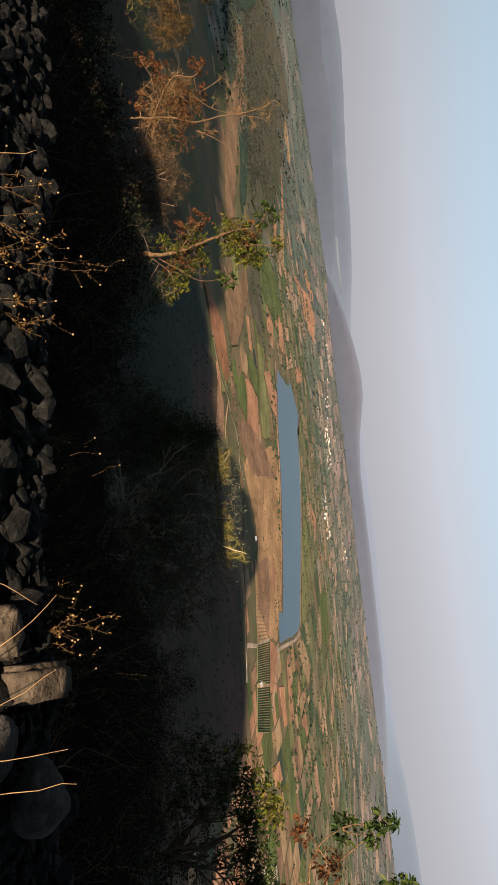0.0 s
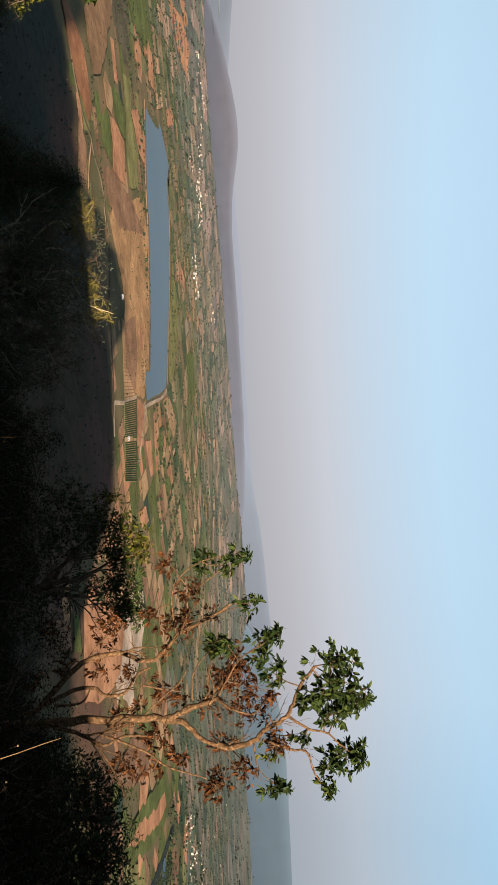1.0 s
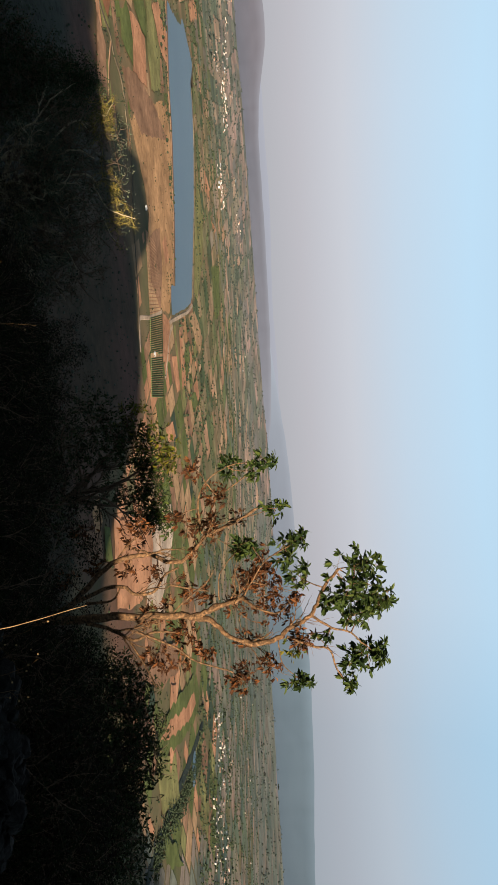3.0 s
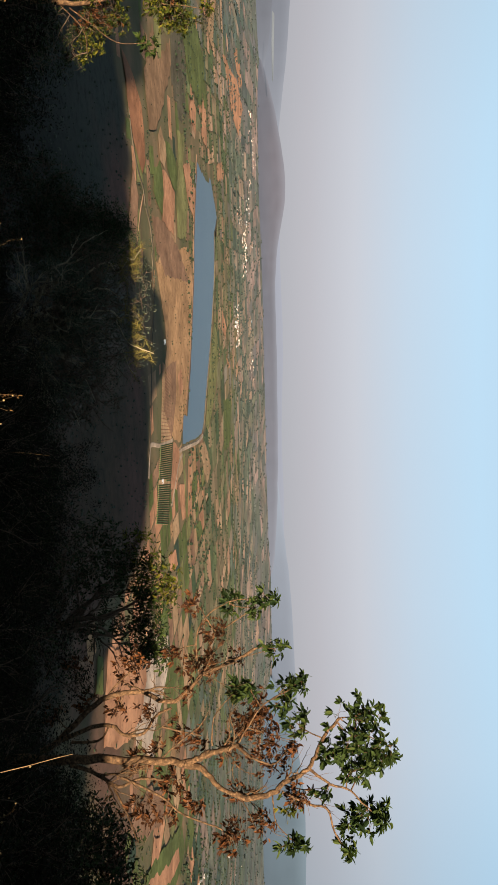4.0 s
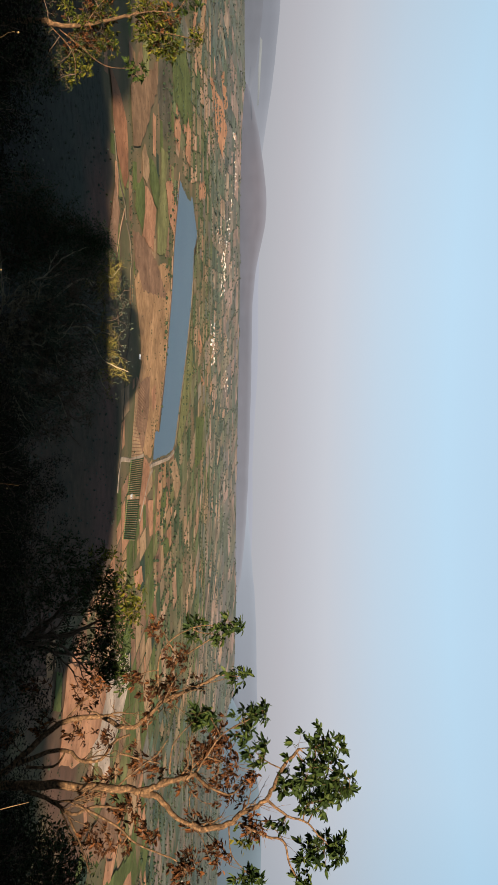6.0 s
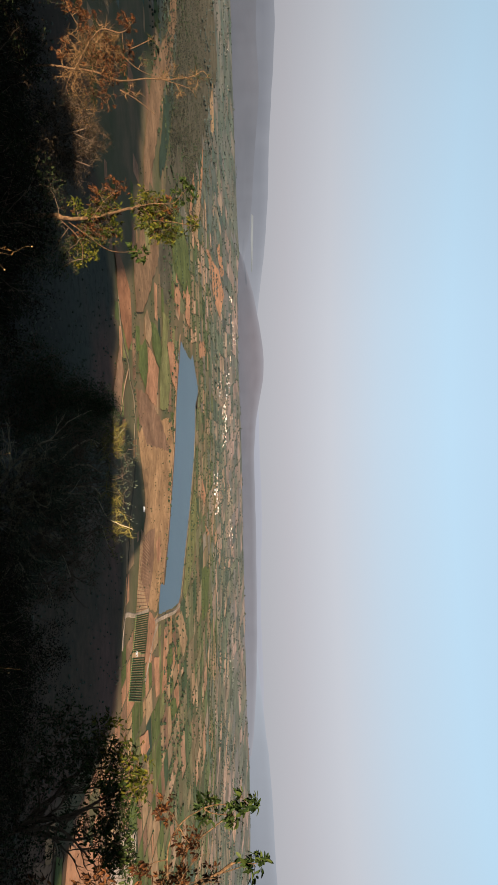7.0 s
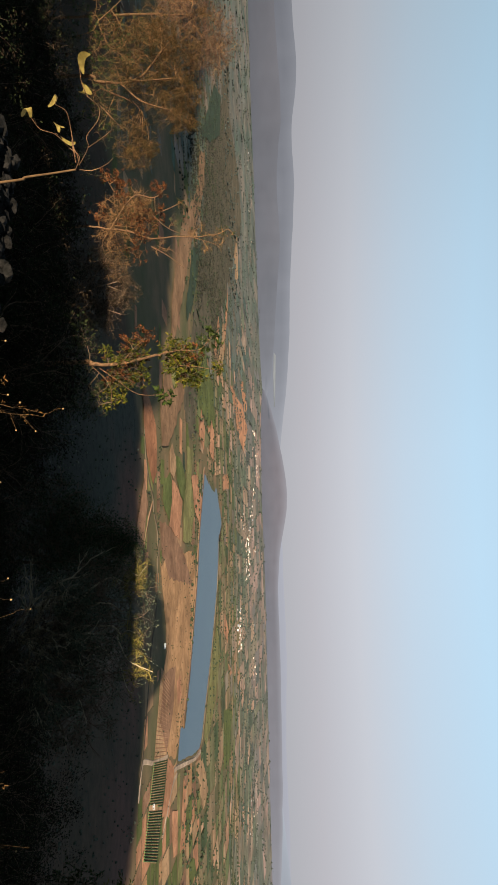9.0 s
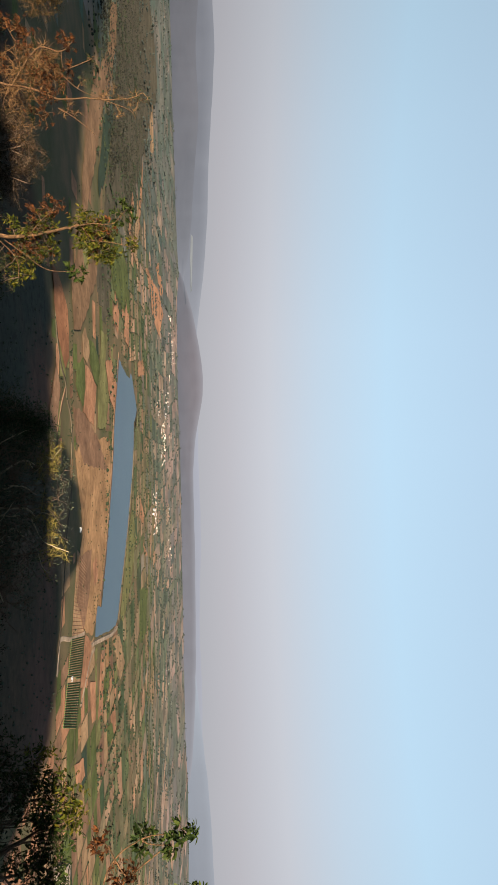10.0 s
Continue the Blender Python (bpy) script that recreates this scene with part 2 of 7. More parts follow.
def land(x, y):
    """Height of the ground, and how much of it is hillside."""
    r = math.hypot(x, y)
    s, v = x * ca - y * sa, x * sa + y * ca
    if v > 0:
        v = max(0.0, v - rim_shift(s))
    p = plain_z(r)
    back = max(0.0, -2 - v)
    wide = ridge_width(s)
    up = smooth01(back / wide)
    drop = float(np.interp(s, (170, 215, 260, 310), (0, 30, 38, 42)))
    fall = float(np.interp(abs(s) if s < 0 else min(300.0, s), FRONT_S, FLANK_D) + drop) * (1 - up) - (ridge_height(s) + 0.45) * up
    if v >= -2:
        d = float(np.interp(v, FRONT_V, FRONT_D))
    else:
        d = 1.65 - 1.2 * up + 0.2 * max(0.0, back - wide + 1)
    rough = 0.0
    if r > 6:
        k = min(1.0, (r - 6) / 60)
        rough = k * (noise.noise(Vector((x / 45, y / 45, 0.3))) * 5 + noise.noise(Vector((x / 13, y / 13, 4.0))) * 1.6)
    hill = H - d - fall + rough
    t = max(0.0, min(1.0, 0.5 + (hill - p) / 12.0))
    z = p * (1 - t) + hill * t + 1.5 * t * (1 - t)
    return z if r > 12 else max(z, hill), t


def in_shade(p):
    """Whether a place in front lies in the shadow of the ridge."""
    s, v = p.x * ca - p.y * sa, p.x * sa + p.y * ca
    return p.z - H + (v + 2 + ridge_width(s)) * math.tan(radians(SUN_EL)) < ridge_height(s)


def ground_at(x, y, lift=0.0):
    return Vector((x, y, land(x, y)[0] + lift))


def seen(az, elev, dist):
    """A place at an azimuth and elevation from the eye, dist metres off over the ground."""
    a = radians(az)
    return Vector((math.sin(a) * dist, math.cos(a) * dist, H + dist * math.tan(radians(elev))))


def where(az, dist, lift=0.0):
    a = radians(az)
    return ground_at(math.sin(a) * dist, math.cos(a) * dist, lift)


def hit(az, elev, lift=0.0):
    """Where a line of sight from the eye meets the plain."""
    lo, hi, k = 300.0, 4900.0, math.tan(radians(elev))
    for _ in range(40):
        mid = (lo + hi) / 2
        if H + mid * k > plain_z(mid):
            lo = mid
        else:
            hi = mid
    a = radians(az)
    return Vector((math.sin(a) * lo, math.cos(a) * lo, plain_z(lo) + lift))


# ---- ground: one sheet to the horizon ----
def ground_material():
    m = bpy.data.materials.new("ground_cover")
    m.use_nodes = True
    n, l = m.node_tree.nodes, m.node_tree.links
    b = n["Principled BSDF"]
    b.inputs["Roughness"].default_value, b.inputs["Specular IOR Level"].default_value = 0.95, 0.1
    geo = n.new("ShaderNodeNewGeometry")

    def noisy(scale, cols, lo=0.32, hi=0.68, detail=8):
        t = n.new("ShaderNodeTexNoise")
        t.inputs["Scale"].default_value, t.inputs["Detail"].default_value = 1 / scale, detail
        t.inputs["Roughness"].default_value = 0.65
        l.new(geo.outputs["Position"], t.inputs["Vector"])
        r = n.new("ShaderNodeValToRGB")
        while len(r.color_ramp.elements) < len(cols):
            r.color_ramp.elements.new(0.5)
        for i, c in enumerate(cols):
            r.color_ramp.elements[i].position = lo + (hi - lo) * i / (len(cols) - 1)
            r.color_ramp.elements[i].color = (*c, 1)
        l.new(t.outputs[0], r.inputs[0])
        return r.outputs[0]

    def blend(a, c, f):
        x = n.new("ShaderNodeMix")
        x.data_type = "RGBA"
        l.new(f, x.inputs[0]), l.new(a, x.inputs[6]), l.new(c, x.inputs[7])
        return x.outputs[2]

    hill = n.new("ShaderNodeAttribute")
    hill.attribute_name = "hillside"
    dry = n.new("ShaderNodeAttribute")
    dry.attribute_name = "far_haze"
    scrub = blend(noisy(90, [(0.030, 0.032, 0.020), (0.064, 0.047, 0.030), (0.115, 0.064, 0.042)]), noisy(9, [(0.020, 0.019, 0.012), (0.064, 0.047, 0.030), (0.115, 0.074, 0.048)]), noisy(5, [(0.1, 0.1, 0.1), (0.7, 0.7, 0.7)]))
    farm = noisy(120, [(0.075, 0.095, 0.040), (0.145, 0.125, 0.068), (0.27, 0.17, 0.10)])
    # paler and bluer with distance: haze painted into the far ground's colour
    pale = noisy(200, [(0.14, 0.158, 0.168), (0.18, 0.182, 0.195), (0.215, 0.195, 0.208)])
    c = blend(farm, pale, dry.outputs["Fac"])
    # near-black tone close to the eye: shade painted into the ground colour
    near_shade = noisy(3, [(0.003, 0.003, 0.002), (0.007, 0.006, 0.005), (0.015, 0.011, 0.008)])
    c = blend(c, scrub, hill.outputs["Fac"])
    green = n.new("ShaderNodeAttribute")
    green.attribute_name = "green_scrub"
    low_scrub = blend(noisy(60, [(0.028, 0.044, 0.036), (0.044, 0.058, 0.048)]), noisy(7, [(0.010, 0.013, 0.011), (0.036, 0.048, 0.040), (0.050, 0.061, 0.049)], 0.36, 0.56), noisy(25, [(0.35, 0.35, 0.35), (0.9, 0.9, 0.9)]))
    c = blend(c, low_scrub, green.outputs["Fac"])
    shade_mask = n.new("ShaderNodeAttribute")
    shade_mask.attribute_name = "near_shade"
    c = blend(c, near_shade, shade_mask.outputs["Fac"])
    red = n.new("ShaderNodeAttribute")
    red.attribute_name = "red_soil"
    c = blend(c, noisy(14, [(0.095, 0.052, 0.040), (0.16, 0.082, 0.062)]), red.outputs["Fac"])
    l.new(c, b.inputs["Base Color"])
    t2 = n.new("ShaderNodeTexNoise")
    t2.inputs["Scale"].default_value, t2.inputs["Detail"].default_value = 0.8, 6
    l.new(geo.outputs["Position"], t2.inputs["Vector"])
    bp = n.new("ShaderNodeBump")
    bp.inputs["Distance"].default_value, bp.inputs["Strength"].default_value = 0.25, 0.6
    l.new(t2.outputs[0], bp.inputs["Height"])
    l.new(bp.outputs[0], b.inputs["Normal"])
    return m


def foot_of_hill(x, y):
    """1 on the scrub apron below the hill, 0 on the farmed plain."""
    r, a = math.hypot(x, y), math.degrees(math.atan2(x, y))
    edge = float(np.interp(a, (-60, -20, -10, -3, 5, 12, 24, 30, 38, 60), (560, 600, 640, 600, 640, 665, 640, 440, 400, 520)))
    edge += 14 * noise.noise(Vector((x / 40, y / 40, 6)))
    return 1 - smooth01((r - edge + 15) / 30)


def build_ground():
    az = [-62 + 0.6 * i for i in range(233)]
    a = az[-1] + 4
    while a < 298 - 1:
        az.append(a)
        a += 2.5
    radii = [0.6]
    while radii[-1] < 4950:
        radii.append(radii[-1] * (1.045 if radii[-1] < 100 else 1.03) + 0.02)
    verts, hs, dr, lt, rs, gs = [(0, 0, land(0, 0)[0])], [1.0], [0.0], [1.0], [0.0], [0.0]
    for r in radii:
        for a in az:
            x, y = math.sin(radians(a)) * r, math.cos(radians(a)) * r
            z, t = land(x, y)
            verts.append((x, y, z))
            hs.append(max(t, foot_of_hill(x, y)))
            # share of painted haze, growing with distance from the eye
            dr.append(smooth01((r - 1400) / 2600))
            east = (x * ca - y * sa) / max(r, 1)
            # the painted shade fades out farther down the slope
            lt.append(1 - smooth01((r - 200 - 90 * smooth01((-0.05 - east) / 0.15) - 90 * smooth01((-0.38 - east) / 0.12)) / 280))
            gs.append(0.85 * hs[-1] * smooth01((0.02 - east + 0.05 * noise.noise(Vector((x / 50, y / 50, 9)))) / 0.10) * smooth01((east + 0.44) / 0.08))
            near_red = min(math.hypot((x + 22) / 72, (y - 606) / 90), math.hypot((x - 215) / 70, (y - 560) / 60), math.hypot((x - 120) / 60, (y - 600) / 50) + 0.2, math.hypot((x - 240) / 50, (y - 380) / 45), math.hypot((x - 330) / 110, (y - 410) / 60), math.hypot((x - 440) / 70, (y - 420) / 60))
            rs.append(0.85 * smooth01(1.25 - near_red + 0.5 * noise.noise(Vector((x / 30, y / 30, 2)))))
    n, faces = len(az), []
    for i in range(n):
        faces.append((0, 1 + (i + 1) % n, 1 + i))
    for k in range(len(radii) - 1):
        o, p = 1 + k * n, 1 + (k + 1) * n
        for i in range(n):
            j = (i + 1) % n
            faces.append((o + i, o + j, p + j, p + i))
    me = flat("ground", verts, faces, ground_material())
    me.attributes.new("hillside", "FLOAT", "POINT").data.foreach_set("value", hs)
    me.attributes.new("far_haze", "FLOAT", "POINT").data.foreach_set("value", dr)
    me.attributes.new("red_soil", "FLOAT", "POINT").data.foreach_set("value", rs)
    me.attributes.new("green_scrub", "FLOAT", "POINT").data.foreach_set("value", gs)
    me.attributes.new("near_shade", "FLOAT", "POINT").data.foreach_set("value", lt)
    me.polygons.foreach_set("use_smooth", [True] * len(me.polygons))
    ob = new("ground", me)
    return tagged(ob, "dark scrub hillside falling to a dry patchwork farming plain", "ground", kind="structure")


ground = build_ground()


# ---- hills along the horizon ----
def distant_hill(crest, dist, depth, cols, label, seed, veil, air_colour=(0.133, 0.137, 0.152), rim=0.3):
    """crest: (azimuth, elevation) pairs along the skyline; veil: (azimuth, share of glowing haze painted over the
    slope).
    """
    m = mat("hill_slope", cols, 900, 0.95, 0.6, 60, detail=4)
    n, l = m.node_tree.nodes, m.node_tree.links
    # haze imitated by an emission mixed into the slope, stronger at the crest
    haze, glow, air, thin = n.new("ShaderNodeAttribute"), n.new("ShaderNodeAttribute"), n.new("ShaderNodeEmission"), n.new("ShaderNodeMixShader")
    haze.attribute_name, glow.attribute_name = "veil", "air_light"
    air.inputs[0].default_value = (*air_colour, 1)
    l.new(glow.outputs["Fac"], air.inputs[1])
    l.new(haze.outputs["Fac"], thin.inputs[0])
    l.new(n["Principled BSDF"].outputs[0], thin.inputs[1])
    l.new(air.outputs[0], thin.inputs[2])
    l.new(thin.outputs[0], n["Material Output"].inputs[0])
    veils, lights = [], []
    az0, az1 = crest[0][0], crest[-1][0]
    cols_n = int((az1 - az0) / 0.25)
    rows = 14
    verts, faces = [], []
    for i in range(cols_n + 1):
        a = az0 + (az1 - az0) * i / cols_n
        e = sum(float(np.interp(a + o, [c[0] for c in crest], [c[1] for c in crest])) for o in (-1.5, -1, -0.5, 0, 0.5, 1, 1.5)) / 7
        e += 0.04 * noise.noise(Vector((a * 0.7, seed, 0))) + 0.012 * noise.noise(Vector((a * 4, seed, 2)))
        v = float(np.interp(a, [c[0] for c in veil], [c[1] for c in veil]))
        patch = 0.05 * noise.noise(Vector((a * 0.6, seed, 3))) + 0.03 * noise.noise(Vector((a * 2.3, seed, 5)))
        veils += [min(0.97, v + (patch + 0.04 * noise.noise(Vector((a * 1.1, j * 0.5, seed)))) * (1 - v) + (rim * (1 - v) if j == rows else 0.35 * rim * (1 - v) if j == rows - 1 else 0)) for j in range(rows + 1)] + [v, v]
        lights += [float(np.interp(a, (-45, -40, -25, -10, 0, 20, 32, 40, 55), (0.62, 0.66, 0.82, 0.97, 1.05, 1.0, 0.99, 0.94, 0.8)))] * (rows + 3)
        for j in range(rows + 1):
            q = j / rows
            r = dist - depth * (1 - q)
            top = H + dist * math.tan(radians(e))
            base = plain_z(dist - depth) - 3
            z = base + (top - base) * (q ** 2.2)
            if 0 < j < rows:
                z += (top - base) * 0.003 * noise.noise(Vector((a * 0.8 + q * 0.5, q * 2.2, seed))) * math.sin(q * math.pi)
            verts.append((math.sin(radians(a)) * r, math.cos(radians(a)) * r, z))
        for back, drop in ((0.5, 0.0), (60, 40.0)):
            r = dist + back
            verts.append((math.sin(radians(a)) * r, math.cos(radians(a)) * r, top - drop))
    n = rows + 3
    for i in range(cols_n):
        for j in range(rows + 2):
            o = i * n + j
            if j != rows:
                faces.append((o, o + n, o + n + 1, o + 1))
    me = flat("distant_hill", verts, faces, m)
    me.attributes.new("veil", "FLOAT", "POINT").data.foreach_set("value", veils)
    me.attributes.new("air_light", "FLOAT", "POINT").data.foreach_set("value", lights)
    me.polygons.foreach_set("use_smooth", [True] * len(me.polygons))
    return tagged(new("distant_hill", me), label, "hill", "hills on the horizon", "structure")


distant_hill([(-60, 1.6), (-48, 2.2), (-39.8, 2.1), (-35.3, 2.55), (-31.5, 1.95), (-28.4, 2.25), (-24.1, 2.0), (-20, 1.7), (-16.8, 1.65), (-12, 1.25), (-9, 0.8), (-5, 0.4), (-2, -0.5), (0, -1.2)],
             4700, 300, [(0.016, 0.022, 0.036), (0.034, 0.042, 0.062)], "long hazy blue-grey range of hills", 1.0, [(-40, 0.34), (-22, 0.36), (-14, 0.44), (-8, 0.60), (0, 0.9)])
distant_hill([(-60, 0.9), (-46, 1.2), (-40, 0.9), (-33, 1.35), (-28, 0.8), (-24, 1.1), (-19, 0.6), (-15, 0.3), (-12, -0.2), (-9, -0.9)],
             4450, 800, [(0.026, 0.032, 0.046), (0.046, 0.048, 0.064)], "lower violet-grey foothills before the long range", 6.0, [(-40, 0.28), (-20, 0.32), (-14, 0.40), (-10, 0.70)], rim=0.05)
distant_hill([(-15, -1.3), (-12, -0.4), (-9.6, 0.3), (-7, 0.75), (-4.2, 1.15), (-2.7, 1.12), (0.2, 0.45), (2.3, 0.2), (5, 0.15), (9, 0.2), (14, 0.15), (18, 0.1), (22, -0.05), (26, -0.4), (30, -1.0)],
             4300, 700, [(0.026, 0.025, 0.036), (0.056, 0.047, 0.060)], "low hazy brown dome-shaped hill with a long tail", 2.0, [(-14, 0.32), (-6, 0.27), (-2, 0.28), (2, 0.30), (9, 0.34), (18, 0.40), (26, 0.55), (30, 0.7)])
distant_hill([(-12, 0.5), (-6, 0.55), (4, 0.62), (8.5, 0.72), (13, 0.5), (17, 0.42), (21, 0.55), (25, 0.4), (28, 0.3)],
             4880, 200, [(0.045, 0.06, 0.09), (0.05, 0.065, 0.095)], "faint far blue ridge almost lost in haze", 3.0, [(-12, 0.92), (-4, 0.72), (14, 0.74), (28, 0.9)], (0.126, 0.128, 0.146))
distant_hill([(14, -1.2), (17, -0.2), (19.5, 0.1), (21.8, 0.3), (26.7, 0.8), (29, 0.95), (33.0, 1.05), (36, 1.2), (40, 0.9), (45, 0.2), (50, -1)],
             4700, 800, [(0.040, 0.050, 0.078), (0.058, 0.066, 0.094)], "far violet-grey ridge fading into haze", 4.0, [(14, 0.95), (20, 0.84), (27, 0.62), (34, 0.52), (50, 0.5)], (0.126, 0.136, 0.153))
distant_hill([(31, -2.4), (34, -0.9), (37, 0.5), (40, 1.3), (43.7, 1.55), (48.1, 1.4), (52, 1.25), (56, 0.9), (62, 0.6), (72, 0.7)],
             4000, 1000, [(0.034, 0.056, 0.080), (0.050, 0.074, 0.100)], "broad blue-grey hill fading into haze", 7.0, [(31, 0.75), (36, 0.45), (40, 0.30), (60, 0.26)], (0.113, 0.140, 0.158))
# a strip of far water before the range
far_water = new("water_far", flat("water_far", [(math.sin(radians(a)) * r, math.cos(radians(a)) * r, H + r * math.tan(radians(e))) for a, e, r in ((-15.2, 0.33, 3985), (-13.4, 0.25, 3985), (-10.8, 0.22, 3985), (-10.9, 0.32, 4010), (-13.2, 0.42, 4010), (-15.0, 0.48, 4010))], [tuple(range(6))], mat("far_water", [(0.102, 0.125, 0.157), (0.122, 0.146, 0.176)], 150, 0.6)))
tagged(far_water, "pale strip of distant water before the hills", "lake", kind="structure")


# ---- reservoir ----
SHORE = [(-121, 1226), (-92, 1186), (-56, 1160), (-16, 1140), (46, 1105), (103, 1060), (177, 992), (212, 951), (229, 931), (221, 908), (219, 890), (232, 876), (248, 866), (253, 880), (266, 940), (288, 1037),
         (297, 1095), (295, 1122), (246, 1212), (185, 1323), (88, 1459), (29, 1509), (-11, 1524), (-30, 1580), (-46, 1620), (-62, 1590), (-84, 1545), (-108, 1505), (-118, 1480),
         (-102, 1430), (-106, 1370), (-112, 1310)]


def rounded(pts, steps=6, closed=True):
    res, n = [], len(pts)
    for i in range(n if closed else n - 1):
        p = [Vector(pts[(i + k - 1) % n] if closed else pts[min(n - 1, max(0, i + k - 1))]) for k in range(4)]
        for s in range(steps):
            t = s / steps
            res.append(0.5 * ((2 * p[1]) + (p[2] - p[0]) * t + (2 * p[0] - 5 * p[1] + 4 * p[2] - p[3]) * t * t + (3 * p[1] - p[0] - 3 * p[2] + p[3]) * t ** 3))
    if not closed:
        res.append(Vector(pts[-1]))
    return res


def inside(x, y, poly):
    c, j = False, len(poly) - 1
    for i in range(len(poly)):
        a, b = poly[i], poly[j]
        if (a[1] > y) != (b[1] > y) and x < (b[0] - a[0]) * (y - a[1]) / (b[1] - a[1]) + a[0]:
            c = not c
        j = i
    return c


def build_reservoir():
    line = [Vector(a).lerp(Vector(b), k / 5) for a, b in zip(SHORE, SHORE[1:] + SHORE[:1]) for k in range(5)]
    for i, p in enumerate(line):
        k = 5 if p.y > 1200 and p.x < 0 else 2
        p.x += k * noise.noise(Vector((p.x / 14, p.y / 14, 0)))
        p.y += k * noise.noise(Vector((p.x / 14, p.y / 14, 7)))
    bm = bmesh.new()
    f = bm.faces.new([bm.verts.new((p.x, p.y, 0.9)) for p in line])
    if f.normal.z < 0:
        f.normal_flip()
    bmesh.ops.triangulate(bm, faces=[f])
    water = new("water", mesh_of("water", bm, M["water"]))
    tagged(water, "calm slate-blue reservoir with a straight far bank", "reservoir", kind="structure")
    return line


def ribbon(name, pts, width, material, label, category, height=0.4, kind="structure", top=0.6):
    """A low bank or track along a line in the plan, sloping at both sides."""
    line = rounded([(*p, 0) for p in pts], 8, False)
    verts, faces = [], []
    for i, p in enumerate(line):
        d = (line[min(i + 1, len(line) - 1)] - line[max(i - 1, 0)])
        d.z = 0
        d.normalize()
        side = Vector((d.y, -d.x, 0))
        w = width * (1 + 0.15 * noise.noise(Vector((p.x / 9, p.y / 9, 3))))
        for q, lift in ((-0.5, -0.3), (-0.5 * top, height), (0.5 * top, height), (0.5, -0.3)):
            v = p + side * w * q
            verts.append((v.x, v.y, land(v.x, v.y)[0] + lift))
    for i in range(len(line) - 1):
        for k in range(3):
            o = i * 4 + k
            faces.append((o, o + 1, o + 5, o + 4))
    return tagged(new(name, flat(name, verts, faces, material)), label, category, kind=kind)


shore_line = build_reservoir()
pond = new("water", flat("water", [(706 + (15 + 4 * noise.noise(Vector((k, 0, 0)))) * math.cos(k * 0.393), 571 + 22 * math.sin(k * 0.393), 0.9) for k in range(16)], [tuple(range(16))], M["water"]))
tagged(pond, "small blue farm pond beside the tree belt", "pond", kind="structure")
ribbon("dam", [(249, 829), (255, 864), (274, 946), (296, 1042), (306, 1112)], 7, M["track"], "pale bare earth dam closing the reservoir", "dam", 1.6)
ribbon("embankment", [(305, 1118), (298, 1142), (254, 1216), (192, 1328), (94, 1464), (32, 1516), (-8, 1532), (-27, 1588), (-46, 1630)], 5, M["bank"],
       "low earth embankment holding the reservoir", "embankment", 1.5)
ribbon("shore", [(-130, 1238), (-18, 1138), (44, 1103), (101, 1055), (172, 988), (218, 925)], 14, M["dirt"], "reddish bare shore of the reservoir", "shore", 1.05)


# ---- fields ----
CROPS_NEAR = [("green_crop", (0.085, 0.115, 0.036), (0.145, 0.17, 0.058)), ("young_crop", (0.17, 0.18, 0.07), (0.25, 0.235, 0.10)),
              ("tilled_soil", (0.40, 0.20, 0.115), (0.54, 0.29, 0.17)), ("stubble", (0.36, 0.235, 0.13), (0.47, 0.31, 0.185)),
              ("brown_fallow", (0.22, 0.125, 0.078), (0.33, 0.20, 0.125)), ("dry_scrubland", (0.085, 0.078, 0.052), (0.135, 0.118, 0.082)),
              ("dark_crop", (0.035, 0.060, 0.042), (0.055, 0.085, 0.055)), ("bare_earth", (0.34, 0.20, 0.10), (0.48, 0.29, 0.155)),
              ("red_earth", (0.27, 0.125, 0.068), (0.38, 0.185, 0.10)), ("white_earth", (0.40, 0.31, 0.24), (0.62, 0.51, 0.42)), ("tan_rise", (0.20, 0.125, 0.072), (0.31, 0.19, 0.11))]


def worn(m, amount=0.3):
    """Breaks a field's colour with patches, furrows and specks of dark growth."""
    n, l = m.node_tree.nodes, m.node_tree.links
    b = n["Principled BSDF"]
    src = b.inputs["Base Color"].links[0].from_socket
    geo = n.new("ShaderNodeNewGeometry")
    last = src
    for scale, lo, hi, dark in ((45, 0.35, 0.65, 1 - amount), (9, 0.4, 0.62, 0.9), (3.5, 0.60, 0.70, 0.6)):
        t = n.new("ShaderNodeTexNoise")
        t.inputs["Scale"].default_value, t.inputs["Detail"].default_value = 1 / scale, 4
        mp = n.new("ShaderNodeMapping")
        mp.inputs["Rotation"].default_value, mp.inputs["Scale"].default_value = (0, 0, 0.15), (1.0, 0.8, 1)
        l.new(geo.outputs["Position"], mp.inputs[0])
        l.new(mp.outputs[0], t.inputs["Vector"])
        r = n.new("ShaderNodeMapRange")
        r.inputs[1].default_value, r.inputs[2].default_value = lo, hi
        r.inputs[3].default_value, r.inputs[4].default_value = (1.0, dark) if scale < 4 else (dark, 1.15)
        l.new(t.outputs[0], r.inputs[0])
        h = n.new("ShaderNodeHueSaturation")
        l.new(last, h.inputs["Color"])
        l.new(r.outputs[0], h.inputs["Value"])
        last = h.outputs[0]
    l.new(last, b.inputs["Base Color"])
    return m


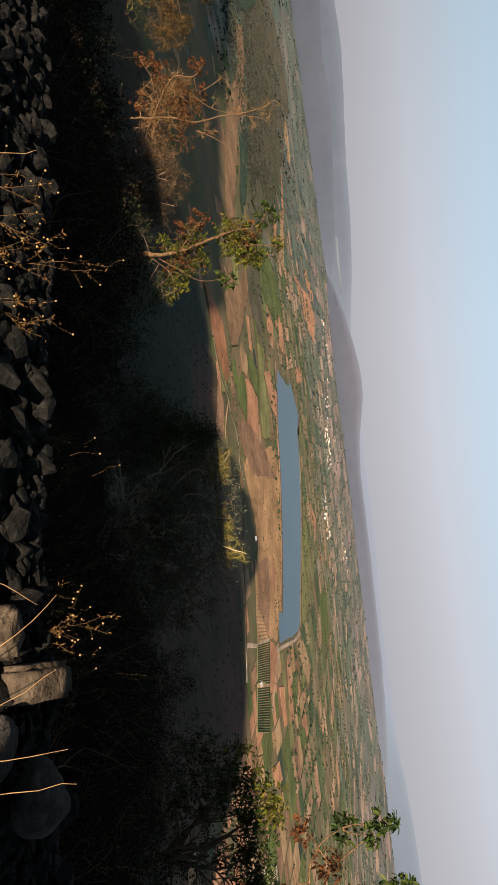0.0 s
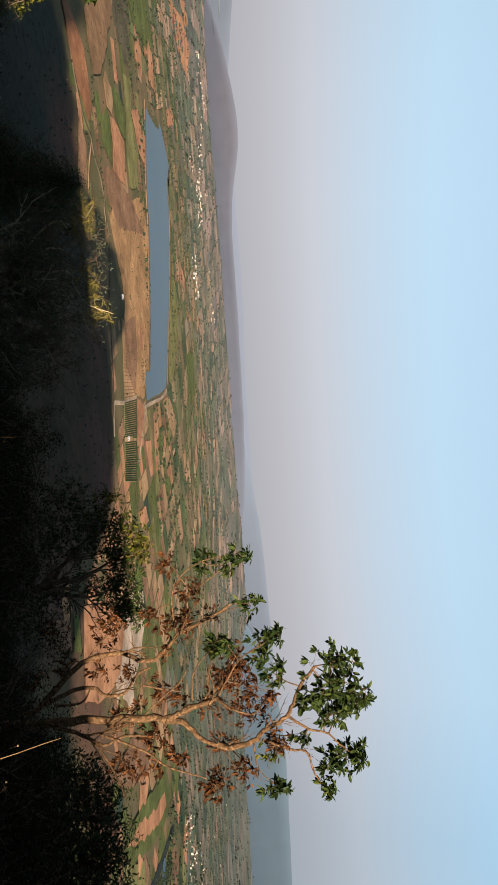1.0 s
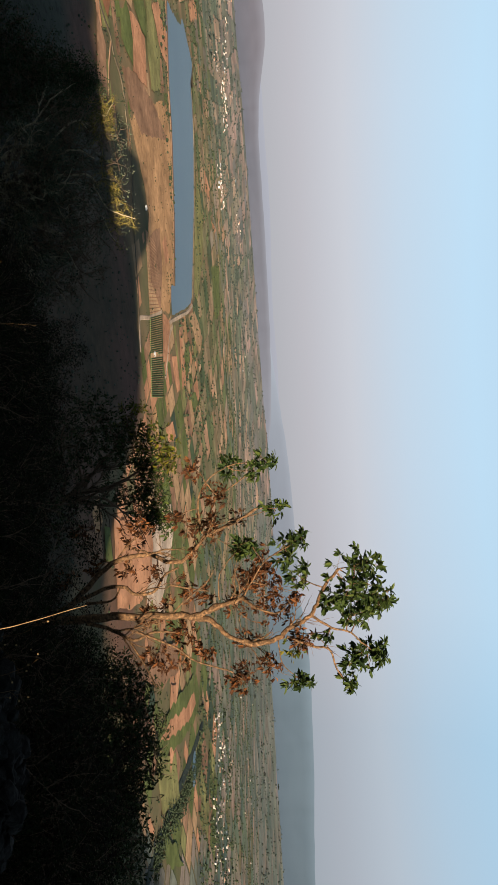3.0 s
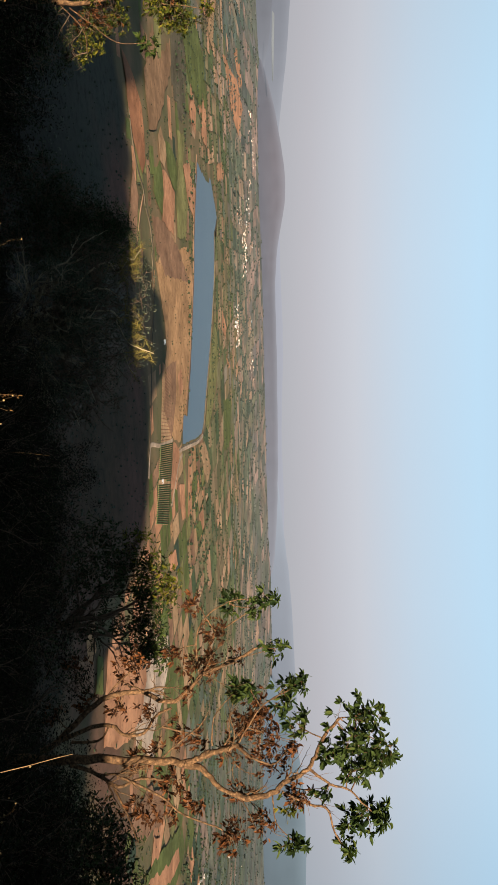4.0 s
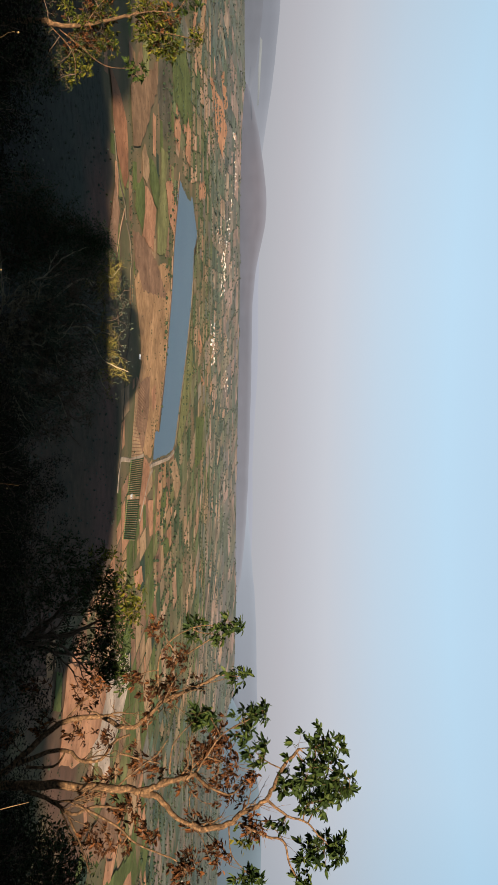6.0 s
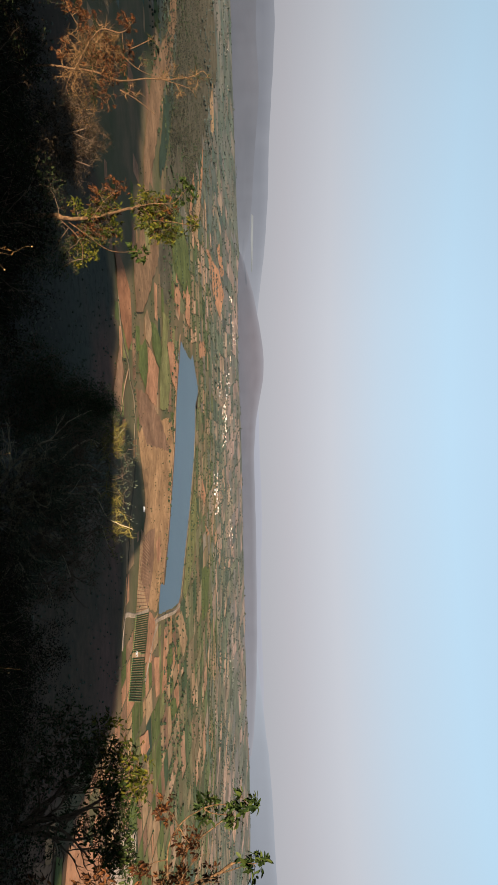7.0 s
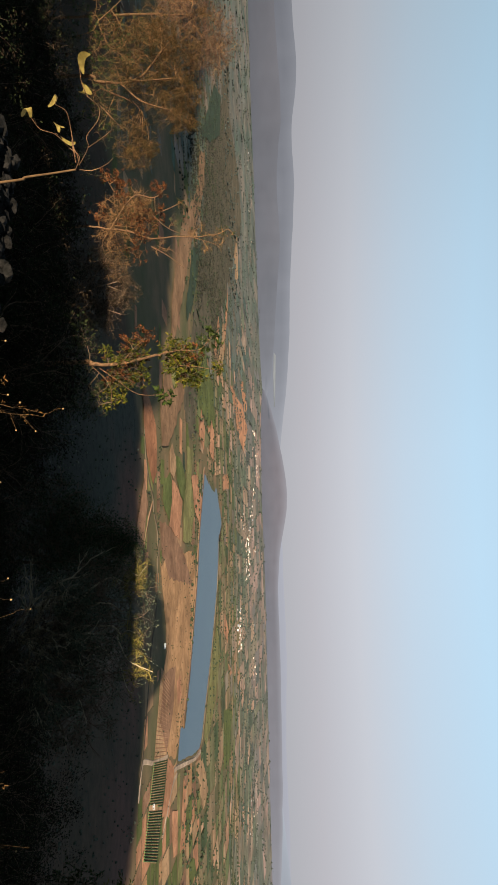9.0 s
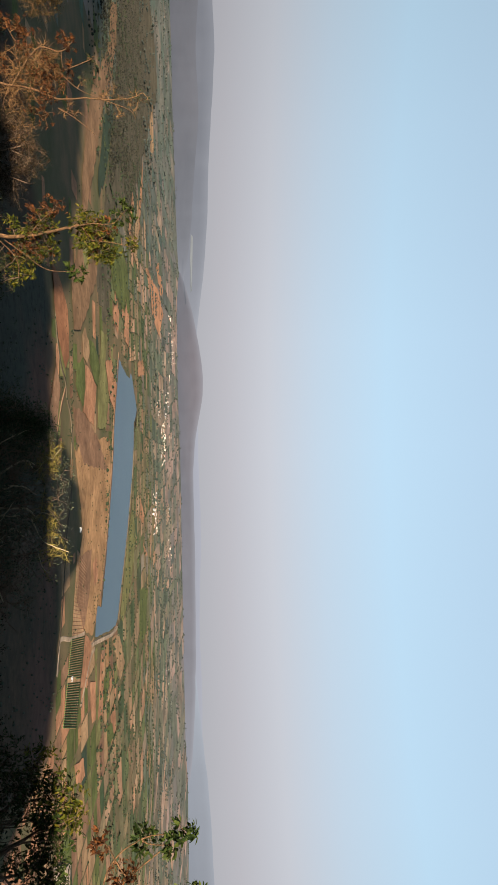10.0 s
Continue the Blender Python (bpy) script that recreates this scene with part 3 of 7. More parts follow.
CROP = {n: worn(mat(n, [a, b], 25, 0.95, 0.2, 2.0, contrast=(0.25, 0.75))) for n, a, b in CROPS_NEAR}
worn(M["track"])
CROP_MID = worn(mat("field_patchwork", [(0.095, 0.135, 0.055), (0.47, 0.28, 0.18), (0.13, 0.16, 0.075), (0.055, 0.09, 0.045), (0.52, 0.34, 0.225), (0.17, 0.17, 0.09), (0.26, 0.19, 0.12), (0.10, 0.145, 0.06), (0.40, 0.27, 0.17), (0.07, 0.105, 0.055), (0.15, 0.18, 0.08), (0.21, 0.20, 0.11)], 60, 0.95, by="island"), 0.22)
# the next two palettes pale towards lilac: haze put into distant fields' colours
CROP_FAR = worn(mat("hazed_field_patchwork", [(0.115, 0.155, 0.103), (0.483, 0.316, 0.241), (0.138, 0.172, 0.121), (0.081, 0.109, 0.086), (0.437, 0.310, 0.247), (0.172, 0.190, 0.138), (0.109, 0.144, 0.109), (0.345, 0.259, 0.207), (0.127, 0.161, 0.115), (0.230, 0.213, 0.167)], 120, 0.95, by="island"), 0.22)
CROP_LAST = worn(mat("hazed_lilac_fields", [(0.12, 0.145, 0.115), (0.30, 0.225, 0.20), (0.105, 0.13, 0.11), (0.16, 0.17, 0.155), (0.09, 0.11, 0.105), (0.34, 0.25, 0.225), (0.125, 0.15, 0.12), (0.20, 0.185, 0.18)], 200, 0.95, by="island"), 0.15)

# greener, bluer palettes for either side; the far one includes painted haze
CROP_SIDE = worn(mat("side_field_patchwork", [(0.075, 0.119, 0.081), (0.125, 0.156, 0.112), (0.300, 0.219, 0.175), (0.094, 0.138, 0.100), (0.163, 0.181, 0.150), (0.069, 0.106, 0.088), (0.250, 0.206, 0.175), (0.106, 0.150, 0.106)], 80, 0.95, by="island"), 0.22)
CROP_SIDE_FAR = worn(mat("hazed_side_fields", [(0.088, 0.130, 0.112), (0.20, 0.176, 0.155), (0.098, 0.143, 0.122), (0.150, 0.160, 0.148), (0.075, 0.112, 0.102)], 200, 0.95, by="island"), 0.15)


def warp(x, y):
    """Bends the field grid, so that its lines run slantwise in places."""
    k = Vector((x / 800, y / 1100, 1))
    return (x + 120 * noise.noise(k) + 14 * noise.noise(Vector((x / 210, y / 260, 5))) + 2.5 * noise.noise(Vector((x / 60, y / 60, 5))),
            y + 90 * noise.noise(k + Vector((0, 0, 8))) + 10 * noise.noise(Vector((x / 210, y / 260, 11))) + 2.5 * noise.noise(Vector((x / 60, y / 60, 11))))


FIELD_CELLS = []


def split_fields(x0, y0, x1, y1, rng):
    cx, cy = (x0 + x1) / 2, (y0 + y1) / 2
    r = math.hypot(cx, cy)
    w, d = x1 - x0, y1 - y0
    k = max(0.7, r / 1000)
    wide, deep = 42 * k ** 0.55, 46 * k ** 1.15
    if w > wide * rng.uniform(0.7, 1.7) or d > deep * rng.uniform(0.7, 1.7):
        if w / wide > d / deep:
            c = x0 + w * rng.uniform(0.35, 0.65)
            split_fields(x0, y0, c, y1, rng), split_fields(c, y0, x1, y1, rng)
        else:
            c = y0 + d * rng.uniform(0.35, 0.65)
            split_fields(x0, y0, x1, c, rng), split_fields(x0, c, x1, y1, rng)
        return
    if w > 12 and d > 8:
        FIELD_CELLS.append((x0, y0, x1, y1))


NAMED_FIELDS = []   # the crop, and its corners in the plan
NAMED_FIELDS.append(("bare_earth", [(16, 746), (31, 769), (44, 819), (53, 947), (93, 1042), (145, 1000), (136, 837), (111, 784), (86, 783), (53, 766)]))
NAMED_FIELDS.append(("brown_fallow", [(-25, 746), (-21, 824), (15, 952), (60, 1046), (47, 921), (38, 813), (9, 758)]))
NAMED_FIELDS.append(("tilled_soil", [(225, 795), (248, 842), (285, 796), (269, 751)]))
NAMED_FIELDS.append(("tilled_soil", [(158, 862), (159, 904), (189, 907), (187, 868)]))
NAMED_FIELDS.append(("brown_fallow", [(134, 768), (140, 857), (186, 833), (217, 782), (176, 741)]))
NAMED_FIELDS.append(("young_crop", [(145, 1449), (226, 1521), (295, 1391), (324, 1212), (302, 1166), (214, 1307)]))
NAMED_FIELDS.append(("green_crop", [(364, 1644), (419, 1888), (501, 1708), (471, 1565), (412, 1579)]))
NAMED_FIELDS.append(("tilled_soil", [(156, 1673), (221, 1811), (235, 1754), (198, 1636)]))
NAMED_FIELDS.append(("tilled_soil", [(263, 1716), (333, 1911), (321, 1808)]))
NAMED_FIELDS.append(("tilled_soil", [(-158, 1681), (-185, 1901), (-149, 1928), (-125, 1681)]))
NAMED_FIELDS.append(("tilled_soil", [(-466, 2056), (-497, 2242), (-445, 2683), (-404, 2445)]))
NAMED_FIELDS.append(("tilled_soil", [(-596, 2592), (-639, 2769), (-558, 2958), (-518, 2792)]))
NAMED_FIELDS.append(("tilled_soil", [(-248, 1301), (-260, 1382), (-223, 1392), (-206, 1314)]))
NAMED_FIELDS.append(("green_crop", [(-255, 1238), (-309, 1402), (-257, 1500), (-197, 1406), (-219, 1326)]))
NAMED_FIELDS.append(("tilled_soil", [(-769, 2048), (-672, 2000), (-498, 1825), (-477, 1742)]))
NAMED_FIELDS.append(("tilled_soil", [(-539, 1633), (-522, 1662), (-412, 1544), (-409, 1487)]))
NAMED_FIELDS.append(("tilled_soil", [(-357, 1329), (-300, 1413), (-289, 1372), (-324, 1323)]))
NAMED_FIELDS.append(("stubble", [(-1136, 2511), (-993, 2554), (-905, 2421), (-1004, 2381)]))
NAMED_FIELDS.append(("stubble", [(-378, 900), (-428, 994), (-353, 953), (-306, 876)]))
NAMED_FIELDS.append(("tilled_soil", [(283, 915), (300, 946), (368, 923), (354, 877)]))
NAMED_FIELDS.append(("tilled_soil", [(287, 815), (300, 863), (346, 857), (338, 828)]))
NAMED_FIELDS.append(("green_crop", [(397, 955), (418, 1022), (449, 1048), (426, 964)]))
NAMED_FIELDS.append(("stubble", [(304, 1045), (322, 1139), (397, 1225), (403, 1151)]))
NAMED_FIELDS.append(("tilled_soil", [(327, 702), (346, 757), (370, 765), (351, 712)]))
NAMED_FIELDS.append(("green_crop", [(355, 1593), (424, 1836), (507, 1777), (455, 1619)]))
NAMED_FIELDS.append(("brown_fallow", [(235, 362), (256, 396), (275, 388), (251, 356)]))
NAMED_FIELDS.append(("green_crop", [(259, 404), (268, 417), (291, 409), (279, 391)]))
NAMED_FIELDS.append(("tilled_soil", [(270, 431), (315, 504), (353, 495), (372, 460), (324, 396)]))
NAMED_FIELDS.append(("white_earth", [(339, 528), (379, 603), (415, 654), (439, 621), (414, 534), (398, 483), (362, 491)]))
NAMED_FIELDS.append(("green_crop", [(569, 398), (630, 428), (694, 447), (606, 392)]))
NAMED_FIELDS.append(("young_crop", [(506, 421), (588, 494), (636, 479), (563, 409)]))
NAMED_FIELDS.append(("tilled_soil", [(525, 522), (549, 549), (583, 518), (576, 459), (546, 485)]))
NAMED_FIELDS.append(("green_crop", [(500, 425), (548, 458), (640, 560), (690, 640), (640, 650), (575, 560), (520, 480)]))
NAMED_FIELDS.append(("tilled_soil", [(512, 441), (560, 488), (640, 580), (676, 640), (655, 640), (610, 572), (540, 490)]))
NAMED_FIELDS.append(("brown_fallow", [(430, 436), (478, 470), (552, 570), (530, 590), (460, 510)]))
NAMED_FIELDS.insert(0, ("bare_earth", [(20, 754), (13, 816), (9, 1076), (63, 1070), (163, 991), (227, 927), (242, 848), (210, 768), (162, 751), (126, 770), (91, 821), (48, 781)]))
NAMED_FIELDS.append(("brown_fallow", [(-62, 655), (-20, 620), (20, 612), (40, 628), (-5, 650), (-40, 672)]))
NAMED_FIELDS.append(("dry_scrubland", [(-1857, 2214), (-1421, 2192), (-1429, 2569), (-1292, 2767), (-905, 2279), (-573, 1744), (-406, 1373), (-306, 1034), (-388, 1119), (-509, 1222), (-702, 1321), (-831, 1377), (-1123, 1730), (-1620, 2182)]))
NAMED_FIELDS.append(("dry_scrubland", [(-329, 1112), (-262, 1146), (-178, 1096), (-150, 1019), (-175, 974), (-204, 959), (-258, 981)]))
NAMED_FIELDS.append(("tan_rise", [(-444, 945), (-632, 1189), (-714, 1218), (-780, 1332), (-690, 1298), (-586, 1203), (-474, 1070), (-402, 1007), (-326, 937), (-257, 867), (-249, 838), (-294, 844), (-361, 883)]))
NAMED_FIELDS.append(("tan_rise", [(-188, 849), (-236, 961), (-204, 959), (-141, 861), (-112, 804), (-106, 759), (-160, 749), (-218, 826)]))
NAMED_FIELDS.append(("dark_crop", [(-460, 1069), (-529, 1196), (-467, 1170), (-374, 1077), (-322, 1000), (-343, 988), (-407, 1041)]))
NAMED_FIELDS.append(("dark_crop", [(-1119, 1607), (-1258, 1858), (-1090, 1781), (-873, 1447), (-770, 1255), (-901, 1387)]))
NAMED_FIELDS.append(("green_crop", [(-48, 760), (-70, 769), (-85, 820), (-69, 837), (-49, 833), (-26, 810)]))
NAMED_FIELDS.append(("tilled_soil", [(-76, 833), (-75, 867), (-55, 930), (-5, 894), (-22, 808), (-49, 833)]))
NAMED_FIELDS.append(("stubble", [(-107, 813), (-120, 835), (-101, 878), (-77, 848), (-85, 820)]))
NAMED_FIELDS.append(("green_crop", [(-110, 869), (-111, 911), (-88, 968), (-60, 954), (-61, 918), (-80, 876)]))
NAMED_FIELDS.append(("young_crop", [(-137, 985), (-139, 1069), (-97, 1027), (-50, 1067), (-3, 1026), (-3, 926), (-55, 942), (-88, 974)]))
NAMED_FIELDS.append(("tilled_soil", [(-98, 1035), (-113, 1104), (-69, 1186), (-30, 1136), (-54, 1067)]))
NAMED_FIELDS.append(("red_earth", [(-152, 640), (-141, 688), (-120, 722), (-76, 724), (-60, 702), (-85, 665)]))
NAMED_FIELDS.append(("green_crop", [(-356, 1203), (-344, 1316), (-309, 1462), (-222, 1368), (-227, 1160), (-281, 1107)]))
NAMED_FIELDS.append(("tilled_soil", [(-230, 1188), (-204, 1254), (-159, 1226), (-178, 1154)]))
NAMED_FIELDS.append(("tilled_soil", [(-251, 1373), (-229, 1446), (-163, 1435), (-174, 1337)]))
NAMED_FIELDS.append(("stubble", [(-396, 1567), (-510, 1730), (-587, 1788), (-541, 1838), (-388, 1702)]))
NAMED_FIELDS.append(("tilled_soil", [(-483, 2206), (-521, 2690), (-473, 2940), (-348, 2708), (-382, 2367)]))
NAMED_FIELDS.append(("tilled_soil", [(282, 447), (351, 552), (381, 541), (386, 506), (371, 464), (323, 400)]))
NAMED_FIELDS.append(("white_earth", [(358, 592), (404, 667), (430, 660), (442, 606), (436, 552), (460, 546), (409, 503), (378, 529)]))
NAMED_FIELDS.append(("stubble", [(471, 349), (487, 365), (515, 352), (489, 344)]))



def worn_edge(corners, seed):
    """The outline of a field, with the small wanderings of a hedge or a plough line."""
    line = []
    for a, b in zip(corners, corners[1:] + corners[:1]):
        a, b = Vector(a), Vector(b)
        n = max(2, int((b - a).length / 7))
        for k in range(n):
            p = a.lerp(b, k / n)
            q = min(3.0, 0.03 * (b - a).length) + p.length * 0.002
            line.append((p.x + q * noise.noise(Vector((p.x / 22, p.y / 22, seed))), p.y + 2 * q * noise.noise(Vector((p.x / 22, p.y / 22, seed + 40)))))
    return line


def sheet_over(outline, step, lift):
    """A sheet that follows the ground inside an outline."""
    xs, ys = [p[0] for p in outline], [p[1] for p in outline]
    verts, faces, index = [], [], {}

    def vert(i, j):
        if (i, j) not in index:
            x, y = min(xs) + i * step, min(ys) + j * step
            x, y = x + 0.4 * step * noise.noise(Vector((x / 23, y / 23, 1))), y + 0.4 * step * noise.noise(Vector((x / 23, y / 23, 8)))
            index[i, j] = len(verts)
            verts.append((x, y, land(x, y)[0] + lift))
        return index[i, j]
    for i in range(int((max(xs) - min(xs)) / step)):
        for j in range(int((max(ys) - min(ys)) / step)):
            if inside(min(xs) + (i + 0.5) * step, min(ys) + (j + 0.5) * step, outline):
                faces.append((vert(i, j), vert(i + 1, j), vert(i + 1, j + 1), vert(i, j + 1)))
    return verts, faces


def build_fields():
    rng = random.Random(5)
    split_fields(-3400, 350, 4400, 4900, rng)
    wet = [(p.x, p.y) for p in shore_line]
    # the last two bands are fields to either side, set apart only by palette
    kept = {"mid": ([], []), "far": ([], []), "last": ([], []), "wet": ([], []), "side_far": ([], [])}
    count = 0
    for x0, y0, x1, y1 in FIELD_CELLS:
        g = rng.uniform(0.8, 2.5)
        ring = ((x0 + g, y0 + g), (x1 - g, y0 + g), (x1 - g, y1 - g), (x0 + g, y1 - g))
        cs = [warp(a[0] + (b[0] - a[0]) * t, a[1] + (b[1] - a[1]) * t) for a, b in zip(ring, ring[1:] + ring[:1]) for t in (0, 0.33, 0.67)]
        cx, cy = sum(c[0] for c in cs) / 12, sum(c[1] for c in cs) / 12
        r, az = math.hypot(cx, cy), math.degrees(math.atan2(cx, cy))
        if r > 4600 or not -52 < az < 72 or rng.random() < 0.06:
            continue
        if any(foot_of_hill(*c) > 0.3 for c in cs) or inside(cx, cy, wet) or any(inside(*c, wet) for c in cs):
            continue
        if any(inside(w[0], w[1], cs) for w in wet):
            continue
        if any(inside(cx, cy, f) for _, f in NAMED_FIELDS):
            continue
        if az > 32 and r < 620:   # bare red ground below the tall tree
            continue
        if r < 1130 and az < 17 and rng.random() < 0.75:
            continue
        z = [land(*c)[0] + (0.25 if r < 1500 else 0.7) for c in cs]
        q = [(c[0], c[1], h) for c, h in zip(cs, z)]
        if r < 1150 and -30 < az < 56 and count < 260:
            count += 1
            kind = rng.choices(list(CROP), (1, 0, 4, 3, 5, 0, 0, 2, 0, 0, 0) if 11 < az < 34 and r < 740 else (5, 3, 3, 3, 3, 0, 1, 1, 0, 0, 0))[0]
            ob = new("field", flat("field", q, [tuple(range(12))], CROP[kind]))
            ob.parent = ground
        else:
            # farther fields take the palettes with more painted haze
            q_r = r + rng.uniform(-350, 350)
            outer_side = az + rng.uniform(-4, 4) > 37 or az + rng.uniform(-4, 4) < -15
            v, f = kept[("wet" if q_r < 2100 else "side_far") if outer_side else "mid" if q_r < 2000 else "far" if q_r < 2950 else "last"]
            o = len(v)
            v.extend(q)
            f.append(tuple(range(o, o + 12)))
    for key, m in (("mid", CROP_MID), ("far", CROP_FAR), ("last", CROP_LAST), ("wet", CROP_SIDE), ("side_far", CROP_SIDE_FAR)):
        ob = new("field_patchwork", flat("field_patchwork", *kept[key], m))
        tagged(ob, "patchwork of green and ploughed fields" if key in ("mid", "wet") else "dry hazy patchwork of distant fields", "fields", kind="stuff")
    for i, (kind, corners) in enumerate(NAMED_FIELDS):
        f = worn_edge(corners, i)
        if kind == "dry_scrubland":
            ob = new("field", flat("field", *sheet_over(f, 16.0, 0.3), CROP[kind]))
            ob.parent = ground
            continue
        ob = new("field", flat("field", [(x, y, land(x, y)[0] + 0.4 + 0.012 * i + (0.25 if math.hypot(x, y) > 1400 else 0)) for x, y in f], [tuple(range(len(f)))], CROP[kind] if kind in CROP else M[kind]))
        ob.parent = ground


build_fields()


# ---- scattered trees of the plain and the lower slope ----
def blob_template(seed, sub=1):
    bm = bmesh.new()
    bmesh.ops.create_icosphere(bm, subdivisions=sub + 1, radius=1)
    for v in bm.verts:
        v.co *= 1 + 0.45 * noise.noise(v.co * 1.7 + Vector((seed * 7.1, 0, 0)))
        v.co.z = v.co.z * 0.85 + 0.6
    vs = [v.co.copy() for v in bm.verts]
    fs = [tuple(v.index for v in f.verts) for f in bm.faces]
    bm.free()
    return vs, fs


BLOBS = [blob_template(i) for i in range(6)]
CLUMPS = [blob_template(i + 9, 0) for i in range(6)]   # coarser ones for the distance


def scatter_trees(name, places, material, label):
    """places: (x, y, size). Small round crowns standing on the ground."""
    verts, faces = [], []
    rng = random.Random(len(places))
    for x, y, size in places:
        vs, fs = (BLOBS if x * x + y * y < 1.4e6 else CLUMPS)[rng.randrange(6)]
        a, z = rng.uniform(0, 6.28), land(x, y)[0]
        c, s = math.cos(a), math.sin(a)
        w, hgt = size * rng.uniform(0.8, 1.25), size * rng.uniform(0.8, 1.3)
        o = len(verts)
        verts.extend((x + (v.x * c - v.y * s) * w, y + (v.x * s + v.y * c) * w, z + v.z * hgt) for v in vs)
        faces.extend(tuple(o + i for i in f) for f in fs)
    return tagged(new(name, flat(name, verts, faces, material)), label, "trees", kind="stuff")


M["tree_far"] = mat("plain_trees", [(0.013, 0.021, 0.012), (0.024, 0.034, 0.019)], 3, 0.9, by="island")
# bluer and lighter than the nearer trees: haze put into the leaf colour
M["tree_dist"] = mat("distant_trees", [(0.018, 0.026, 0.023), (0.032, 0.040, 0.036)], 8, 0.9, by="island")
M["scrub_flat"] = mat("flat_scrub", [(0.009, 0.011, 0.009), (0.020, 0.021, 0.015)], 2, 0.9, by="island")
M["scrub"] = mat("slope_scrub", [(0.048, 0.060, 0.045), (0.085, 0.09, 0.07)], 2, 0.9, by="island")


def plain_trees():
    rng = random.Random(11)
    wet = [(p.x, p.y) for p in shore_line]
    near, far, slope, flats = [], [], [], []
    cells = [c for c in FIELD_CELLS]
    for x0, y0, x1, y1 in cells:
        r = math.hypot((x0 + x1) / 2, (y0 + y1) / 2)
        if r > 4500:
            continue
        if r > 1000 and rng.random() < (0.55 if r < 2000 else 0.25):   # a hedgerow along the far side
            t = rng.uniform(-0.3, 0.3)
            while t < 1:
                x, y = warp(x0 + (x1 - x0) * t, y1 + rng.uniform(-2, 2))
                t += rng.uniform(4, 14) / (x1 - x0)
                if t > 0 and not inside(x, y, wet) and land(x, y)[1] < 0.3 and foot_of_hill(x, y) < 0.2:
                    (near if r < 2300 else far).append((x, y, rng.choice((0.8, 1.1, 1.4, 2.2)) * (1.0 if r < 2300 else 1.35)))
        n = rng.choice((1, 2, 3, 5, 8)) if r < 1300 else rng.choice((1, 2, 4, 6)) if r < 2300 else rng.choice((0, 1, 2, 4))
        edge = rng.randrange(4)
        lined = rng.random() < 0.8
        for _ in range(n * (2 if lined else 1)):
            t = rng.random()
            if lined:
                x, y = [(x0 + (x1 - x0) * t, y0), (x1, y0 + (y1 - y0) * t), (x0 + (x1 - x0) * t, y1), (x0, y0 + (y1 - y0) * t)][edge]
            else:
                x, y = x0 + (x1 - x0) * t, y0 + (y1 - y0) * rng.random()
            x, y = warp(x, y)
            if inside(x, y, wet) or land(x, y)[1] > 0.3 or foot_of_hill(x, y) > 0.2:
                continue
            if r < 2300:
                if r > 1100 or (rng.random() < 0.45 and not in_shade(ground_at(x, y, 1))):
                    near.append((x, y, rng.choice((0.5, 0.7, 0.9, 1.2, 1.9)) * (0.42 if r < 1100 else 1.0)))
            else:
                far.append((x, y, rng.uniform(2, 4.5)))
    for _ in range(9000):
        a, r = radians(rng.uniform(-48, 64)), 130 * (5.0 ** rng.random())
        x, y = math.sin(a) * r, math.cos(a) * r
        if foot_of_hill(x, y) > 0.5:
            slope.append((x, y, rng.choice((0.3, 0.45, 0.6, 0.9))))
    # wooded flat ground to the far side of the fields
    for _ in range(9000):
        p = hit(rng.uniform(-42, -14), -rng.uniform(2.6, 5.6))
        if noise.noise(Vector((p.x / 260, p.y / 260, 2))) > -0.25:
            flats.append((p.x, p.y, rng.uniform(0.7, 1.7)))
    # scrub on the near bank of the water
    for _ in range(2200):
        x = rng.uniform(-90, 235)
        y = float(np.interp(x, (-92, -16, 46, 103, 177, 235), (1180, 1134, 1099, 1054, 986, 925))) - 8 - abs(rng.gauss(0, 45))
        if noise.noise(Vector((x / 40, y / 40, 5))) > 0.02 and not inside(x, y, wet):
            near.append((x, y, rng.choice((0.2, 0.3, 0.45, 0.7))))
    # groves and hedges between the fields past the water
    for _ in range(9000):
        p = hit(rng.uniform(-10, 30), -rng.uniform(1.75, 3.7))
        if noise.noise(Vector((p.x / 130, p.y / 75, 9))) < 0.16 or inside(p.x, p.y, wet):
            continue
        r = math.hypot(p.x, p.y)
        (near if r < 2500 else far).append((p.x, p.y, rng.choice((1.0, 1.4, 1.8, 2.6))))
    scatter_trees("plain_trees", near, M["tree_far"], "scattered dark green field trees and hedges")
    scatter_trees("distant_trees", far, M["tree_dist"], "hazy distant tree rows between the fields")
    scatter_trees("flat_scrub", flats, M["scrub_flat"], "grey-olive thorn scrub over the uncultivated flats")
    scatter_trees("slope_scrub", slope, M["scrub"], "dark scrub bushes dotting the shaded lower slope")


plain_trees()


